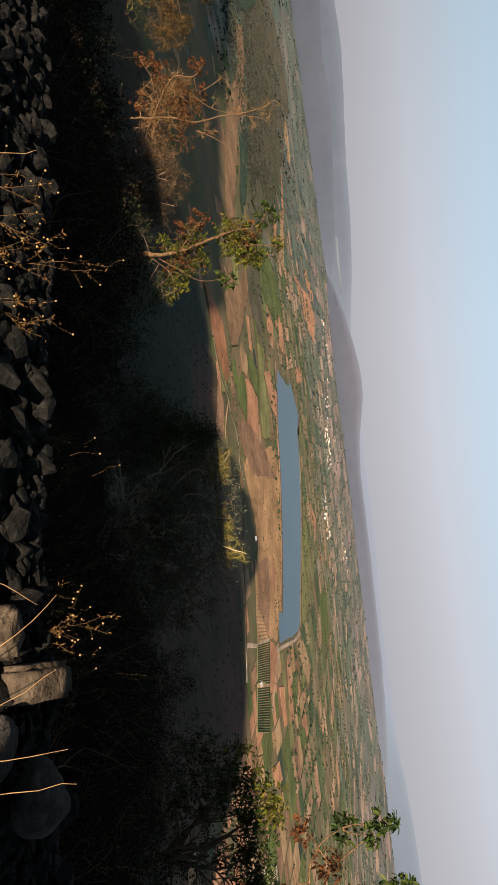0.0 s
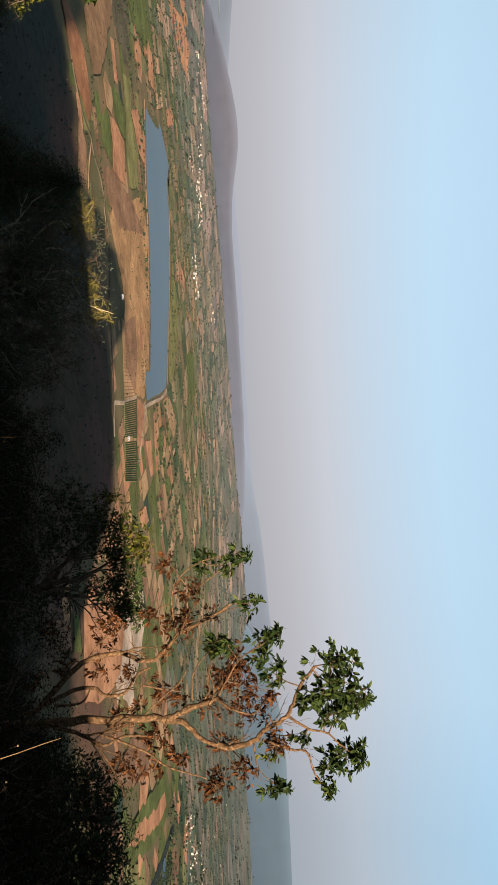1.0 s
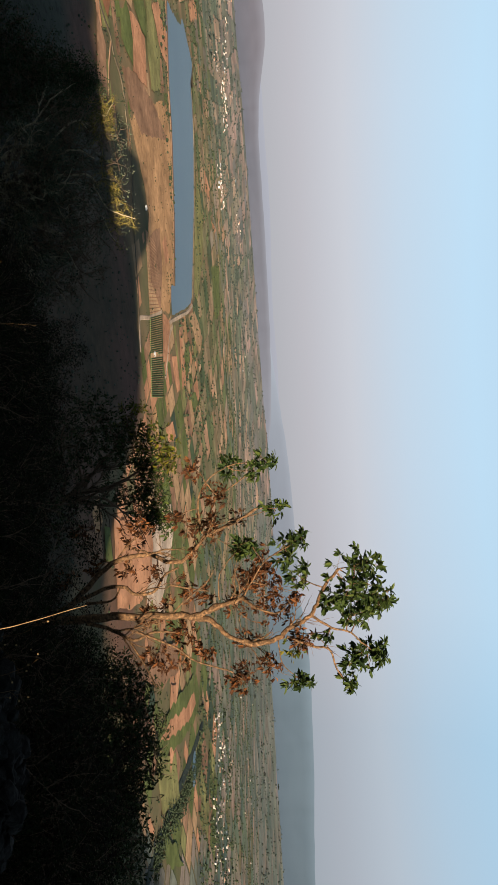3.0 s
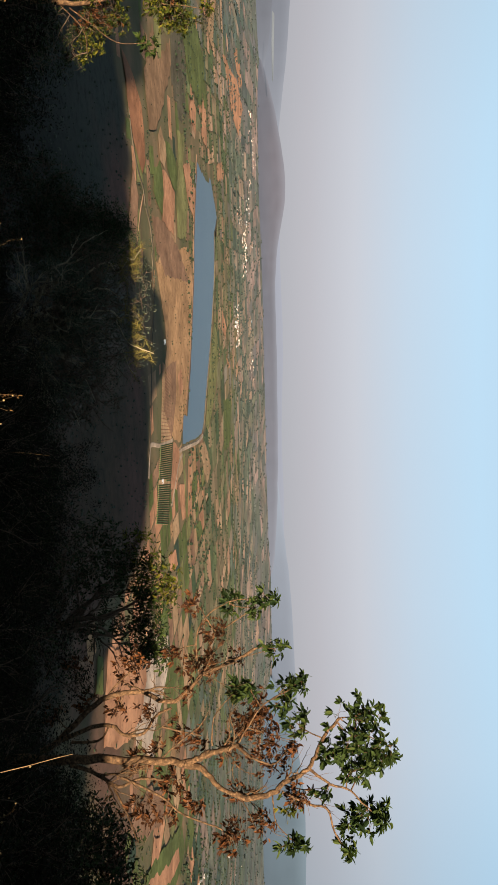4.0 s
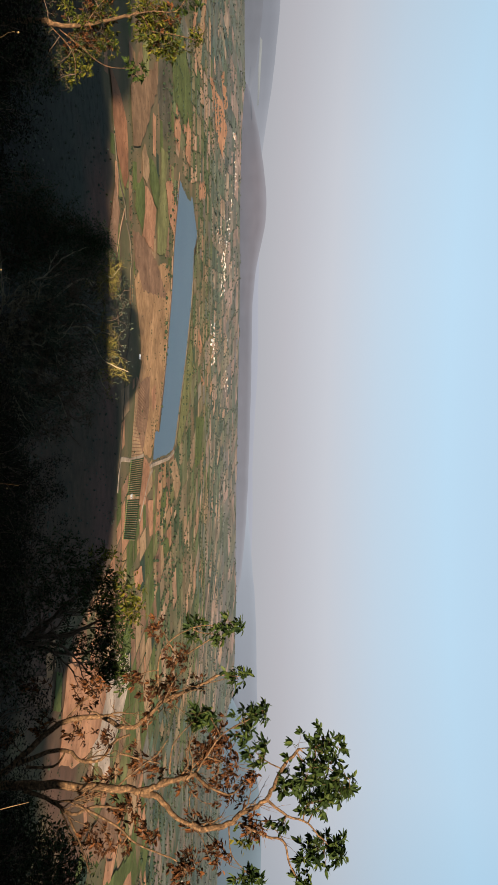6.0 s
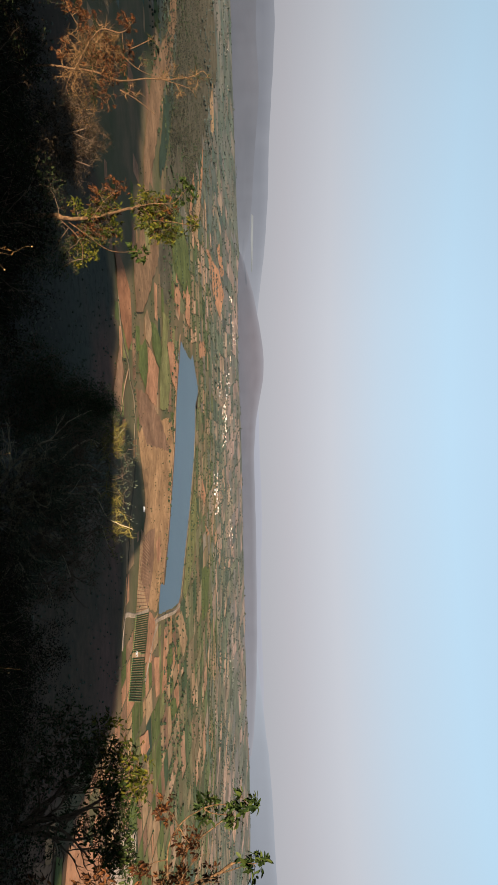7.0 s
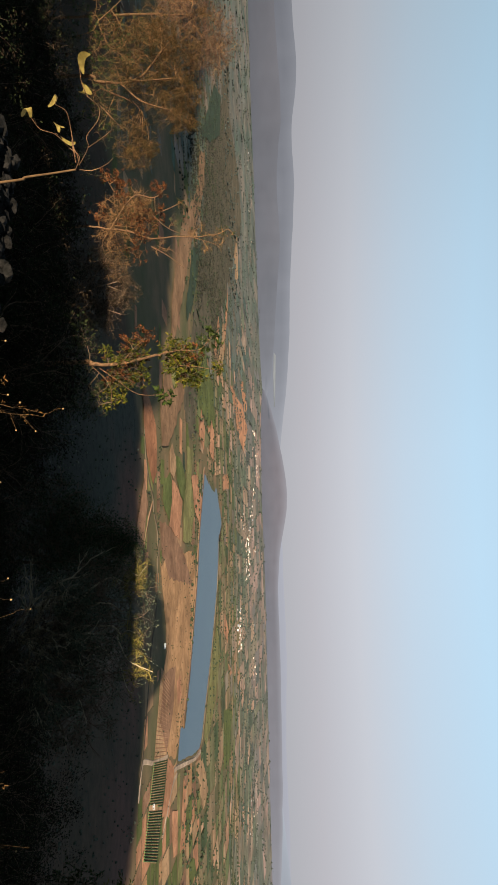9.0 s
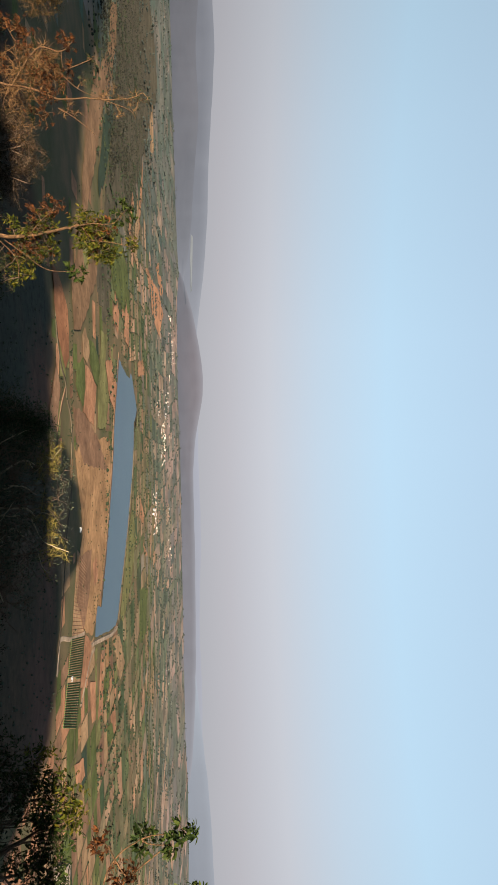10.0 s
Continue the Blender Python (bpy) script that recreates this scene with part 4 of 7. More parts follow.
# ---- houses ----
def house(label, w, d, h, roof_h, group, cat="house"):
    ob = thing("house", (0, 0, 0), label, cat, group)
    bm = bmesh.new()
    bmesh.ops.create_cube(bm, size=1, matrix=Matrix.Translation((0, 0, h / 2)) @ Matrix.Diagonal((w, d, h, 1)))
    part("wall", bm, M["plaster"], ob)
    bm = bmesh.new()
    if roof_h > 0.6:
        o = 0.35
        a = [bm.verts.new(c) for c in ((-w / 2 - o, -d / 2 - o, h), (w / 2 + o, -d / 2 - o, h), (w / 2 + o, d / 2 + o, h), (-w / 2 - o, d / 2 + o, h), (-w / 2 - o, 0, h + roof_h), (w / 2 + o, 0, h + roof_h))]
        for f in ((0, 1, 5, 4), (2, 3, 4, 5), (0, 4, 3), (1, 2, 5), (3, 2, 1, 0)):
            bm.faces.new([a[i] for i in f])
        part("roof", bm, M["roof"], ob)
    else:
        bmesh.ops.create_cube(bm, size=1, matrix=Matrix.Translation((0, 0, h + roof_h / 2)) @ Matrix.Diagonal((w + 0.3, d + 0.3, roof_h, 1)))
        part("roof", bm, M["plaster"], ob)
    for k in range(max(1, int(w // 3))):
        bm = bmesh.new()
        x = -w / 2 + (k + 0.5) * w / max(1, int(w // 3))
        bmesh.ops.create_cube(bm, size=1, matrix=Matrix.Translation((x, -d / 2 - 0.02, h * 0.55)) @ Matrix.Diagonal((0.9, 0.08, 1.1, 1)))
        part("window", bm, M["glass_dark"], ob)
    bm = bmesh.new()
    bmesh.ops.create_cube(bm, size=1, matrix=Matrix.Translation((w * 0.34, -d / 2 - 0.03, 1.0)) @ Matrix.Diagonal((0.95, 0.1, 2.0, 1)))
    part("door", bm, M["bark_dark"], ob)
    return ob


HOUSES = [house("whitewashed flat-roofed village house", 9, 7, 3.4, 0.35, "village houses"),
          house("small white house with a clay tile roof", 8, 6, 3.0, 1.6, "village houses"),
          house("two-storey whitewashed village house with flat roof", 8, 8, 6.4, 0.4, "village houses"),
          house("long white shed with a low roof", 18, 7, 3.6, 1.2, "village houses", "shed")]


def set_house(i, p, turn, size, used=set()):
    m = Matrix.Translation(p) @ Matrix.Rotation(turn, 4, "Z")
    if i not in used:
        used.add(i)
        HOUSES[i].matrix_basis = m
        return HOUSES[i]
    ob = copy_thing(HOUSES[i], m)
    ob.scale = (size, size, size)
    return ob


def villages():
    rng = random.Random(21)
    groups = [((5.0, 8.3), (-3.13, -2.8), 34), ((-2.4, -0.4), (-2.7, -2.45), 10), ((-0.4, 2.9), (-2.4, -2.1), 24), ((8.8, 11.0), (-1.97, -1.72), 12), ((6.2, 7.4), (-1.95, -1.8), 5), ((-8.0, 1.5), (-2.2, -1.5), 20), ((-7.0, -4.5), (-1.5, -1.2), 12),
              ((14.5, 21.0), (-2.3, -1.7), 34), ((-30.5, -26.0), (-1.4, -1.0), 18), ((-24.5, -23.5), (-1.3, -1.0), 3),
              ((47.0, 49.5), (-6.0, -5.3), 24), ((49.0, 53.0), (-5.8, -4.7), 34), ((53.0, 59.0), (-6.2, -5.1), 60), ((44.0, 50.0), (-4.0, -3.0), 10), ((50, 58), (-4.2, -3.4), 14)]
    # houses strung along the valley road
    for _ in range(70):
        az = rng.uniform(-9, 3.4)
        e = float(np.interp(az, (-9, -8.3, -5.3, -3.6, -1.1, 3.4), (-1.5, -1.5, -1.22, -1.7, -2.0, -2.35))) + rng.gauss(0, 0.06)
        set_house(rng.choices(range(4), (5, 4, 3, 1))[0], hit(az, e), rng.uniform(-0.5, 0.5), rng.uniform(0.5, 0.9))
    for (a0, a1), (e0, e1), n in groups:
        big = 1.6 if -3 < a0 < 12 and n < 40 else 1.0
        for _ in range(n):
            p = hit(rng.uniform(a0, a1), rng.uniform(e0, e1))
            set_house(rng.choices(range(4), (5, 4, 3, 1))[0], p, rng.uniform(-0.5, 0.5) + rng.choice((0, 1.57)), big * (rng.uniform(0.26, 0.44) if a0 > 40 else rng.uniform(0.32, 0.55)))


villages()


# ---- the farm below: crop rows, hut, tracks, lorry ----
def crop_row(a, b, seed):
    """A hedge-like row from a to b."""
    rng = random.Random(seed)
    verts, faces = [], []
    n = 14
    d = (b - a)
    side = Vector((d.y, -d.x, 0)).normalized()
    for i in range(n + 1):
        c = a + d * (i / n)
        w, h = 0.6 * rng.uniform(0.8, 1.2), 0.9 * rng.uniform(0.8, 1.2)
        for q, z in ((-1, 0), (-0.8, h * 0.7), (0, h), (0.8, h * 0.7), (1, 0)):
            v = c + side * w * q
            verts.append((v.x, v.y, z + 0.3))
    for i in range(n):
        for k in range(4):
            o = i * 5 + k
            faces.append((o, o + 1, o + 6, o + 5))
    faces += [(0, 1, 2, 3, 4), tuple(n * 5 + k for k in (4, 3, 2, 1, 0))]
    return flat("hedge", verts, faces, M["row_green"])


M["row_green"] = mat("row_crop_leaf", [(0.035, 0.065, 0.025), (0.06, 0.10, 0.035)], 1.5, 0.8, 0.1)


def market_garden():
    plot = thing("market_garden", (0, 0, 0), "long dark green crop rows on bare tan soil", "crop rows")
    q = [Vector(c) for c in ((203, 704, 0), (223, 784, 0), (297, 716, 0), (268, 648, 0))]
    ob = new("soil", flat("soil", [(*c.xy, 0.35) for c in (q[0], q[3], q[2], q[1])], [(0, 1, 2, 3)], CROP["stubble"]))
    ob.parent = plot
    n = 37
    for i in range(n):
        t = (i + 0.5) / n
        if i in (18,):
            continue
        a, b = q[0].lerp(q[3], t), q[1].lerp(q[2], t)
        if i == 17:
            a, b = a.lerp(b, 0.62), b
        o = new("hedge", crop_row(a, b, i))
        o.parent = plot
    # the fainter ridged plot beside it
    plot2 = thing("ridged_field", (0, 0, 0), "tan ploughed plot with thin raised beds", "field")
    q = [Vector(c) for c in ((124, 752, 0), (150, 812, 0), (220, 782, 0), (201, 706, 0))]
    ob = new("soil", flat("soil", [(*c.xy, 0.35) for c in (q[0], q[3], q[2], q[1])], [(0, 1, 2, 3)], CROP["stubble"]))
    ob.parent = plot2
    for i in range(22):
        t = (i + 0.5) / 22
        a, b = q[0].lerp(q[3], t), q[1].lerp(q[2], t)
        d = (b - a).normalized()
        s = Vector((d.y, -d.x, 0)) * 0.5
        v = [tuple(a - s + Vector((0, 0, 0.34))), tuple(a + Vector((0, 0, 0.75))), tuple(a + s + Vector((0, 0, 0.34))), tuple(b - s + Vector((0, 0, 0.34))), tuple(b + Vector((0, 0, 0.75))), tuple(b + s + Vector((0, 0, 0.34)))]
        o = new("bed", flat("bed", v, [(0, 1, 4, 3), (1, 2, 5, 4)], CROP["brown_fallow"]))
        o.parent = plot2
    hut = house("cream-walled pump house among the crop rows", 6.5, 2.8, 2.4, 0.3, "", "hut")
    hut.name = "pump_house"
    hut.matrix_basis = Matrix.Translation((240, 697, 0.3)) @ Matrix.Rotation(-0.35, 4, "Z")
    hut.scale = (0.75, 0.75, 0.75)


market_garden()
ribbon("track", [(214, 628), (196, 640), (188, 652), (204, 707), (222, 790)], 5.5, M["track"], "pale bare earth farm track", "track", 0.45)
ribbon("track", [(262, 862), (262, 830), (275, 790), (290, 750)], 7, M["track"], "wide pale earth track below the embankment", "track", 0.5)
ribbon("ditch", [(-122, 659), (-93, 663), (-65, 679), (-48, 704), (-34, 709), (-15, 730), (11, 736)], 5, M["bank"], "dark overgrown ditch along the foot of the hill", "ditch", 0.7)
ribbon("road", [(-42, 703), (-24, 678), (-3, 658), (17, 644), (60, 655)], 4, M["dirt"], "dusty road along the foot of the hill", "road", 0.6)
ribbon("road", [(11, 730), (58, 724), (101, 690), (134, 674), (175, 652), (196, 632)], 5, M["bank"], "dark surfaced road at the foot of the hill", "road", 0.6)


def canal_trees():
    rng = random.Random(61)
    line = rounded([(559, 362, 0), (591, 418, 0), (653, 486, 0), (711, 572, 0), (746, 624, 0)], 30, False)
    places = [(p.x + rng.gauss(0, 7), p.y + rng.gauss(0, 7), rng.uniform(0.4, 1.1)) for p in line for _ in range(16)]
    places += [(p.x, p.y, rng.uniform(0.9, 1.9)) for p in (hit(rng.uniform(46, 60), rng.uniform(-7.2, -3.0)) for _ in range(900))]
    places += [(p.x, p.y, rng.uniform(0.3, 0.8)) for p in (hit(a, float(np.interp(a, (-8, -5.5, 1), (-9.0, -9.15, -9.35))) + rng.gauss(0, 0.05)) for a in (rng.uniform(-8, 1) for _ in range(110)))]
    scatter_trees("canal_trees", places, M["tree_far"], "dark belt of trees along a canal and round the village")


canal_trees()
ribbon("canal", [(535, 330), (559, 372), (591, 428), (642, 505), (690, 580), (720, 630), (746, 668)], 17, M["canal"], "dark overgrown canal across the fields", "canal", 0.5)


def lorry(at, turn):
    ob = thing("lorry", (0, 0, 0), "small white lorry parked on the hill-foot track", "lorry")

    def box(name, c, s, m, bevel=0.08):
        bm = bmesh.new()
        bmesh.ops.create_cube(bm, size=1, matrix=Matrix.Translation(c) @ Matrix.Diagonal((*s, 1)))
        bmesh.ops.bevel(bm, geom=bm.edges[:], offset=bevel, segments=2, affect="EDGES")
        return part(name, bm, m, ob)
    box("cab", (2.7, 0, 1.5), (1.6, 2.1, 2.0), M["paint_white"], 0.2)
    box("cargo_box", (-0.7, 0, 1.9), (4.8, 2.2, 2.3), M["paint_white"])
    box("chassis", (0.2, 0, 0.65), (6.2, 1.0, 0.25), M["rubber"], 0.03)
    box("windscreen", (3.47, 0, 1.95), (0.12, 1.8, 0.7), M["glass_dark"], 0.03)
    for x in (2.5, -1.6):
        for y in (-0.9, 0.9):
            bm = bmesh.new()
            bmesh.ops.create_cone(bm, cap_ends=True, segments=18, radius1=0.5, radius2=0.5, depth=0.32, matrix=Matrix.Translation((x, y, 0.5)) @ Matrix.Rotation(1.5708, 4, "X"))
            wheel = part("wheel", bm, M["rubber"], ob)
            bm = bmesh.new()
            bmesh.ops.create_cone(bm, cap_ends=True, segments=14, radius1=0.27, radius2=0.24, depth=0.36, matrix=Matrix.Translation((x, y, 0.5)) @ Matrix.Rotation(1.5708, 4, "X"))
            part("rim", bm, M["paint_white"], wheel, "dusty white steel rim")
    box("bumper", (3.6, 0, 0.72), (0.18, 2.0, 0.28), M["rubber"], 0.04)
    for y in (-0.75, 0.75):
        box("headlight", (3.52, y, 1.05), (0.08, 0.32, 0.22), M["glass_dark"], 0.03)
    ob.matrix_basis = Matrix.Translation(at) @ Matrix.Rotation(turn, 4, "Z") @ Matrix.Scale(0.8, 4)


lorry((105, 767, 0.35), -0.25)


# ---- plants near the eye ----
class Wood:
    def __init__(self, seed):
        self.v, self.f, self.rng, self.tips = [], [], random.Random(seed), []

    def tube(self, pts, r0, r1, sides=6):
        n, o = len(pts), len(self.v)
        ref = Vector((0.3, 0.9, 0.2))
        for i, p in enumerate(pts):
            d = (pts[min(i + 1, n - 1)] - pts[max(i - 1, 0)]).normalized()
            a = d.cross(ref)
            a = a.normalized() if a.length > 1e-4 else Vector((1, 0, 0))
            b = d.cross(a)
            r = r0 + (r1 - r0) * (i / (n - 1)) ** 0.8
            for k in range(sides):
                t = 6.28318 * k / sides
                q = p + a * (math.cos(t) * r) + b * (math.sin(t) * r)
                self.v.append(tuple(q))
        for i in range(n - 1):
            for k in range(sides):
                j = (k + 1) % sides
                self.f.append((o + i * sides + k, o + i * sides + j, o + (i + 1) * sides + j, o + (i + 1) * sides + k))

    def bend(self, p, d, length, steps, wiggle, lift):
        """A wandering line from p along d."""
        pts, d = [p.copy()], d.normalized()
        for _ in range(steps):
            g = self.rng.gauss
            d = (d + Vector((g(0, wiggle), g(0, wiggle), g(0, wiggle) + lift))).normalized()
            pts.append(pts[-1] + d * (length / steps))
        return pts

    def grow(self, p, d, length, r, level, kids=3, wiggle=0.22, lift=0.06, spread=0.9, shrink=0.62, sides=5):
        pts = self.bend(p, d, length, 5 if level else 4, wiggle, lift)
        self.tube(pts, r, r * 0.55 if level else r * 0.35, sides if level > 1 else 4 if level else 3)
        if level == 0:
            self.tips.append((pts[-1], (pts[-1] - pts[-2]).normalized()))
            self.tips.append((pts[-2], (pts[-2] - pts[-3]).normalized()))
            return
        for k in range(kids):
            i = self.rng.choice((2, 3, 3, 4)) if k else 5
            base = pts[min(i, len(pts) - 1)]
            dd = (pts[min(i, len(pts) - 1)] - pts[min(i, len(pts) - 1) - 1]).normalized()
            side = Vector((self.rng.gauss(0, 1), self.rng.gauss(0, 1), self.rng.gauss(0, 0.8))).normalized()
            self.grow(base, dd + side * spread * (0.5 if k == 0 else 1), length * shrink * self.rng.uniform(0.75, 1.2), r * 0.55, level - 1, kids, wiggle, lift, spread, shrink, sides)

    def part(self, name, material, parent, label=""):
        ob = new(name, flat(name, self.v, self.f, material))
        ob.data.polygons.foreach_set("use_smooth", [True] * len(ob.data.polygons))
        ob.parent = parent
        return tagged(ob, label) if label else ob


class Leaves:
    def __init__(self, seed):
        self.v, self.f, self.rng = [], [], random.Random(seed)

    def leaf(self, p, d, size, width=0.5):
        d = d.normalized()
        up = Vector((self.rng.gauss(0, 0.6), self.rng.gauss(0, 0.6), 1))
        s = d.cross(up)
        s = s.normalized() if s.length > 1e-4 else Vector((1, 0, 0))
        nrm = s.cross(d)
        w, curl = size * width, size * self.rng.uniform(-0.25, 0.1)
        o = len(self.v)
        low, top = p + d * size * 0.3, p + d * size * 0.72 + nrm * curl * 0.5
        fold = nrm * w * self.rng.uniform(0.05, 0.3)
        for q in (p, low + s * w * 0.48 + fold, low - s * w * 0.48 + fold, top + s * w * 0.42 + fold, top - s * w * 0.42 + fold, p + d * size + nrm * curl, low, top):
            self.v.append(tuple(q))
        self.f += [(o, o + 6, o + 1), (o, o + 2, o + 6), (o + 1, o + 6, o + 7, o + 3), (o + 6, o + 2, o + 4, o + 7), (o + 3, o + 7, o + 5), (o + 7, o + 4, o + 5)]

    def spray(self, p, d, n, size, reach, droop=0.3, width=0.5):
        """A bunch of leaves round p."""
        g = self.rng.gauss
        for _ in range(n):
            off = Vector((g(0, 1), g(0, 1), g(0, 1))) * reach * 0.5
            dd = d * 0.6 + Vector((g(0, 0.8), g(0, 0.8), g(0, 0.6) - droop))
            self.leaf(p + off, dd, size * self.rng.uniform(0.65, 1.25), width)

    def part(self, name, material, parent, label=""):
        ob = new(name, flat(name, self.v, self.f, material))
        ob.parent = parent
        return tagged(ob, label) if label else ob


CROWN = {"g": ("leaf_green", 0.15, 0.03), "d": ("leaf_dry", 0.105, 0.035), "y": ("leaf_yellow", 0.105, 0.05), "k": ("leaf_dark", 0.065, 0.06), "n": ("leaf_tan", 0.07, 0.10),
         "o": ("leaf_olive", 0.040, 0.10), "w": ("leaf_tan", 0.06, 0.05), "v": ("leaf_green", 0.092, 0.05), "u": ("leaf_yellow", 0.085, 0.05), "r": ("leaf_red", 0.09, 0.16), "t": ("leaf_yellow", 0.026, 0.09), "m": ("leaf_dim", 0.05, 0.09), "b": ("leaf_bush", 0.032, 0.09)}
EXTRA = {"g": 3, "d": 2, "y": 2, "n": 3, "o": 6, "b": 8, "t": 5, "r": 3, "m": 4}   # leaves to a bunch past the number asked for
UNIT_LEAF = {}


class SlopeTree:
    """A tree laid out by the directions in which its limbs and leaf bunches are seen from the eye, dist metres off."""

    def __init__(self, name, dist, drawn, eye_x, label, cat, seed, bark="bark", single_leaves=0, twig="twig", foot_drop=0.1):
        self.name, self.D, self.label, self.cat, self.bark, self.single, self.twig, self.drop = name, dist, label, cat, bark, single_leaves, twig, foot_drop
        self.k, self.eye_x = dist / drawn, eye_x   # sizes are given for the distance "drawn"
        self.rng, self.wood, self.lines, self.heaps, self.bare = random.Random(seed), Wood(seed), [], {}, Wood(seed + 1)
        self.limbs, self.foot, self.leaf_list, self.tip_wood = [], None, [], Wood(seed + 2)
        self.behind = 0.0   # how far the leaf bunches stand past the limbs

    def at(self, az, e, dep):
        return seen(az, e, self.D + dep) + Vector((self.eye_x, 0, 0)) - self.foot

    def limb(self, r, *pts):
        first = self.foot is None
        r *= self.k
        if first:
            self.foot = where(pts[0][0], self.D)
        lean = self.rng.uniform(-0.5, 0.5) * self.k
        start = 0.0
        if not first:
            p0 = self.at(*pts[0], 0)
            start = min(((q - p0).length, d) for q, d in self.nodes())[1]
        n = len(pts) - 1
        deps = [start + lean * (i / n) * (0.25 if first else 1.0) for i in range(n + 1)]
        line = [self.at(a, e, d) for (a, e), d in zip(pts, deps)]
        if first:
            line.insert(0, Vector((line[0].x * 0.3, line[0].y * 0.3, -self.drop)))
            deps.insert(0, 0)
        fine = rounded(line, 4, False)
        fine = [p + Vector((self.rng.gauss(0, 1), self.rng.gauss(0, 1), self.rng.gauss(0, 1))) * min(0.012 * self.k, r * 0.10) for p in fine]
        w = Wood(1)
        w.tube(fine, r * 0.58, r * 0.26, 9 if r > 0.06 else 7)
        self.limbs.append(w)
        self.lines.append([(p, float(np.interp(i / 4, range(len(deps)), deps))) for i, p in enumerate(fine)])

    def nodes(self):
        return [q for l in self.lines for q in l]

    def crown(self, az, e, rad, kind, sprays, leaves):
        near = self.at(az, e, 0)
        root, dep = min(((q - near).length, i, q, d) for i, (q, d) in enumerate(self.nodes()))[2:]
        c = self.at(az, e, dep + (self.rng.uniform(-0.6, 0.6) + self.behind) * rad)
        mat_name, size, reach = CROWN[kind]
        k = self.k
        rad *= k * (1.4 if kind in "gdykvu" else 1.1)
        size, reach = size * k, reach * k
        b = self.tip_wood if kind == "t" else self.bare
        b.rng = self.rng
        stem = b.bend(root, (c - root), max(0.05, (c - root).length), 4, 0.2, 0.02)
        shift = c - stem[-1]
        stem = [p + shift * (i / 4) for i, p in enumerate(stem)]
        b.tube(stem, (0.006 if kind == "t" else 0.012) * k + 0.006 * rad, (0.004 if kind == "t" else 0.007) * k, 5)
        heap = self.heaps.setdefault(mat_name, Leaves(len(self.heaps) + 7))
        many = {"g": 1.7, "d": 2.1, "n": 2.6, "y": 2.6, "w": 1.9, "t": 1.0, "k": 2.6, "o": 1.8, "r": 1.8, "m": 2.4, "b": 2.4, "v": 2.0, "u": 2.1}[kind]
        nodes = [stem[2], stem[3], stem[4]]
        for n in range(int(sprays * many)):
            v = Vector((self.rng.gauss(0, 1), self.rng.gauss(0, 1), self.rng.gauss(0, 1))).normalized() * rad * self.rng.random() ** 0.4
            end = c + v
            src = min(nodes, key=lambda p: (p - end).length * self.rng.uniform(0.8, 1.3))
            d = end - src
            tw = b.bend(src, d + Vector((0, 0, 0.15 * d.length)), d.length, 4, 0.28, 0.02)
            b.tube(tw, k * (0.009 if kind == "w" else 0.0036 if kind == "t" else 0.0085 if n < 6 else 0.0052), k * (0.0018 if kind == "t" else 0.0026), 3)
            if len(nodes) < 40:
                nodes += [tw[2], tw[3]]
            way = (tw[-1] - tw[-2]).normalized()
            if kind in "wt":
                for _ in range(3):
                    t2 = b.bend(tw[2], way + Vector((self.rng.gauss(0, 0.7), self.rng.gauss(0, 0.7), self.rng.gauss(0.2, 0.6))), rad * 0.5, 3, 0.25, 0.05)
                    b.tube(t2, k * (0.0055 if kind == "w" else 0.0024), k * 0.0012, 3)
            if leaves:
                if len(self.leaf_list) < self.single and kind in "gd" and self.rng.random() < 0.35:
                    self.leaf_list += [(kind, tw[-1] + Vector((self.rng.gauss(0, 1), self.rng.gauss(0, 1), self.rng.gauss(0, 1))) * reach * 0.5,
                                        way * 0.6 + Vector((self.rng.gauss(0, 0.8), self.rng.gauss(0, 0.8), self.rng.gauss(-0.3, 0.6))), size * self.rng.uniform(0.7, 1.25)) for _ in range(leaves)]
                else:
                    heap.spray(tw[-1], way, max(1, leaves + EXTRA.get(kind, 0) + self.rng.randint(-1, 1)), size, reach, 0.55 if kind == "d" else 0.3, 0.4)

    def boughs(self, root, ends, r, level, kids, spread, seed, leaf="", n=0):
        """Forking boughs from one root towards several ends, all given as directions from the eye; leaf: the kind of leaves at their tips."""
        p = self.at(*root, 0)
        for i, end in enumerate(ends):
            w = Wood(seed + i)
            way = self.at(*end, w.rng.uniform(-1.5, 1.5)) - p
            w.grow(p, way, way.length * 0.5, r * w.rng.uniform(0.7, 1.1), level, kids, 0.2, 0.03, spread, 0.6, 6)
            self.limbs.append(w)
            if leaf:
                name, size, reach = CROWN[leaf]
                heap = self.heaps.setdefault(name, Leaves(len(self.heaps) + 7))
                for q, d in w.tips:
                    if not in_shade(q + self.foot):   # olive leaves only in shade, as they turn too pale in sun
                        continue
                    heap.spray(q, d, n + w.rng.randint(-5, 5), size * self.k, reach * self.k, 0.2, 0.42)

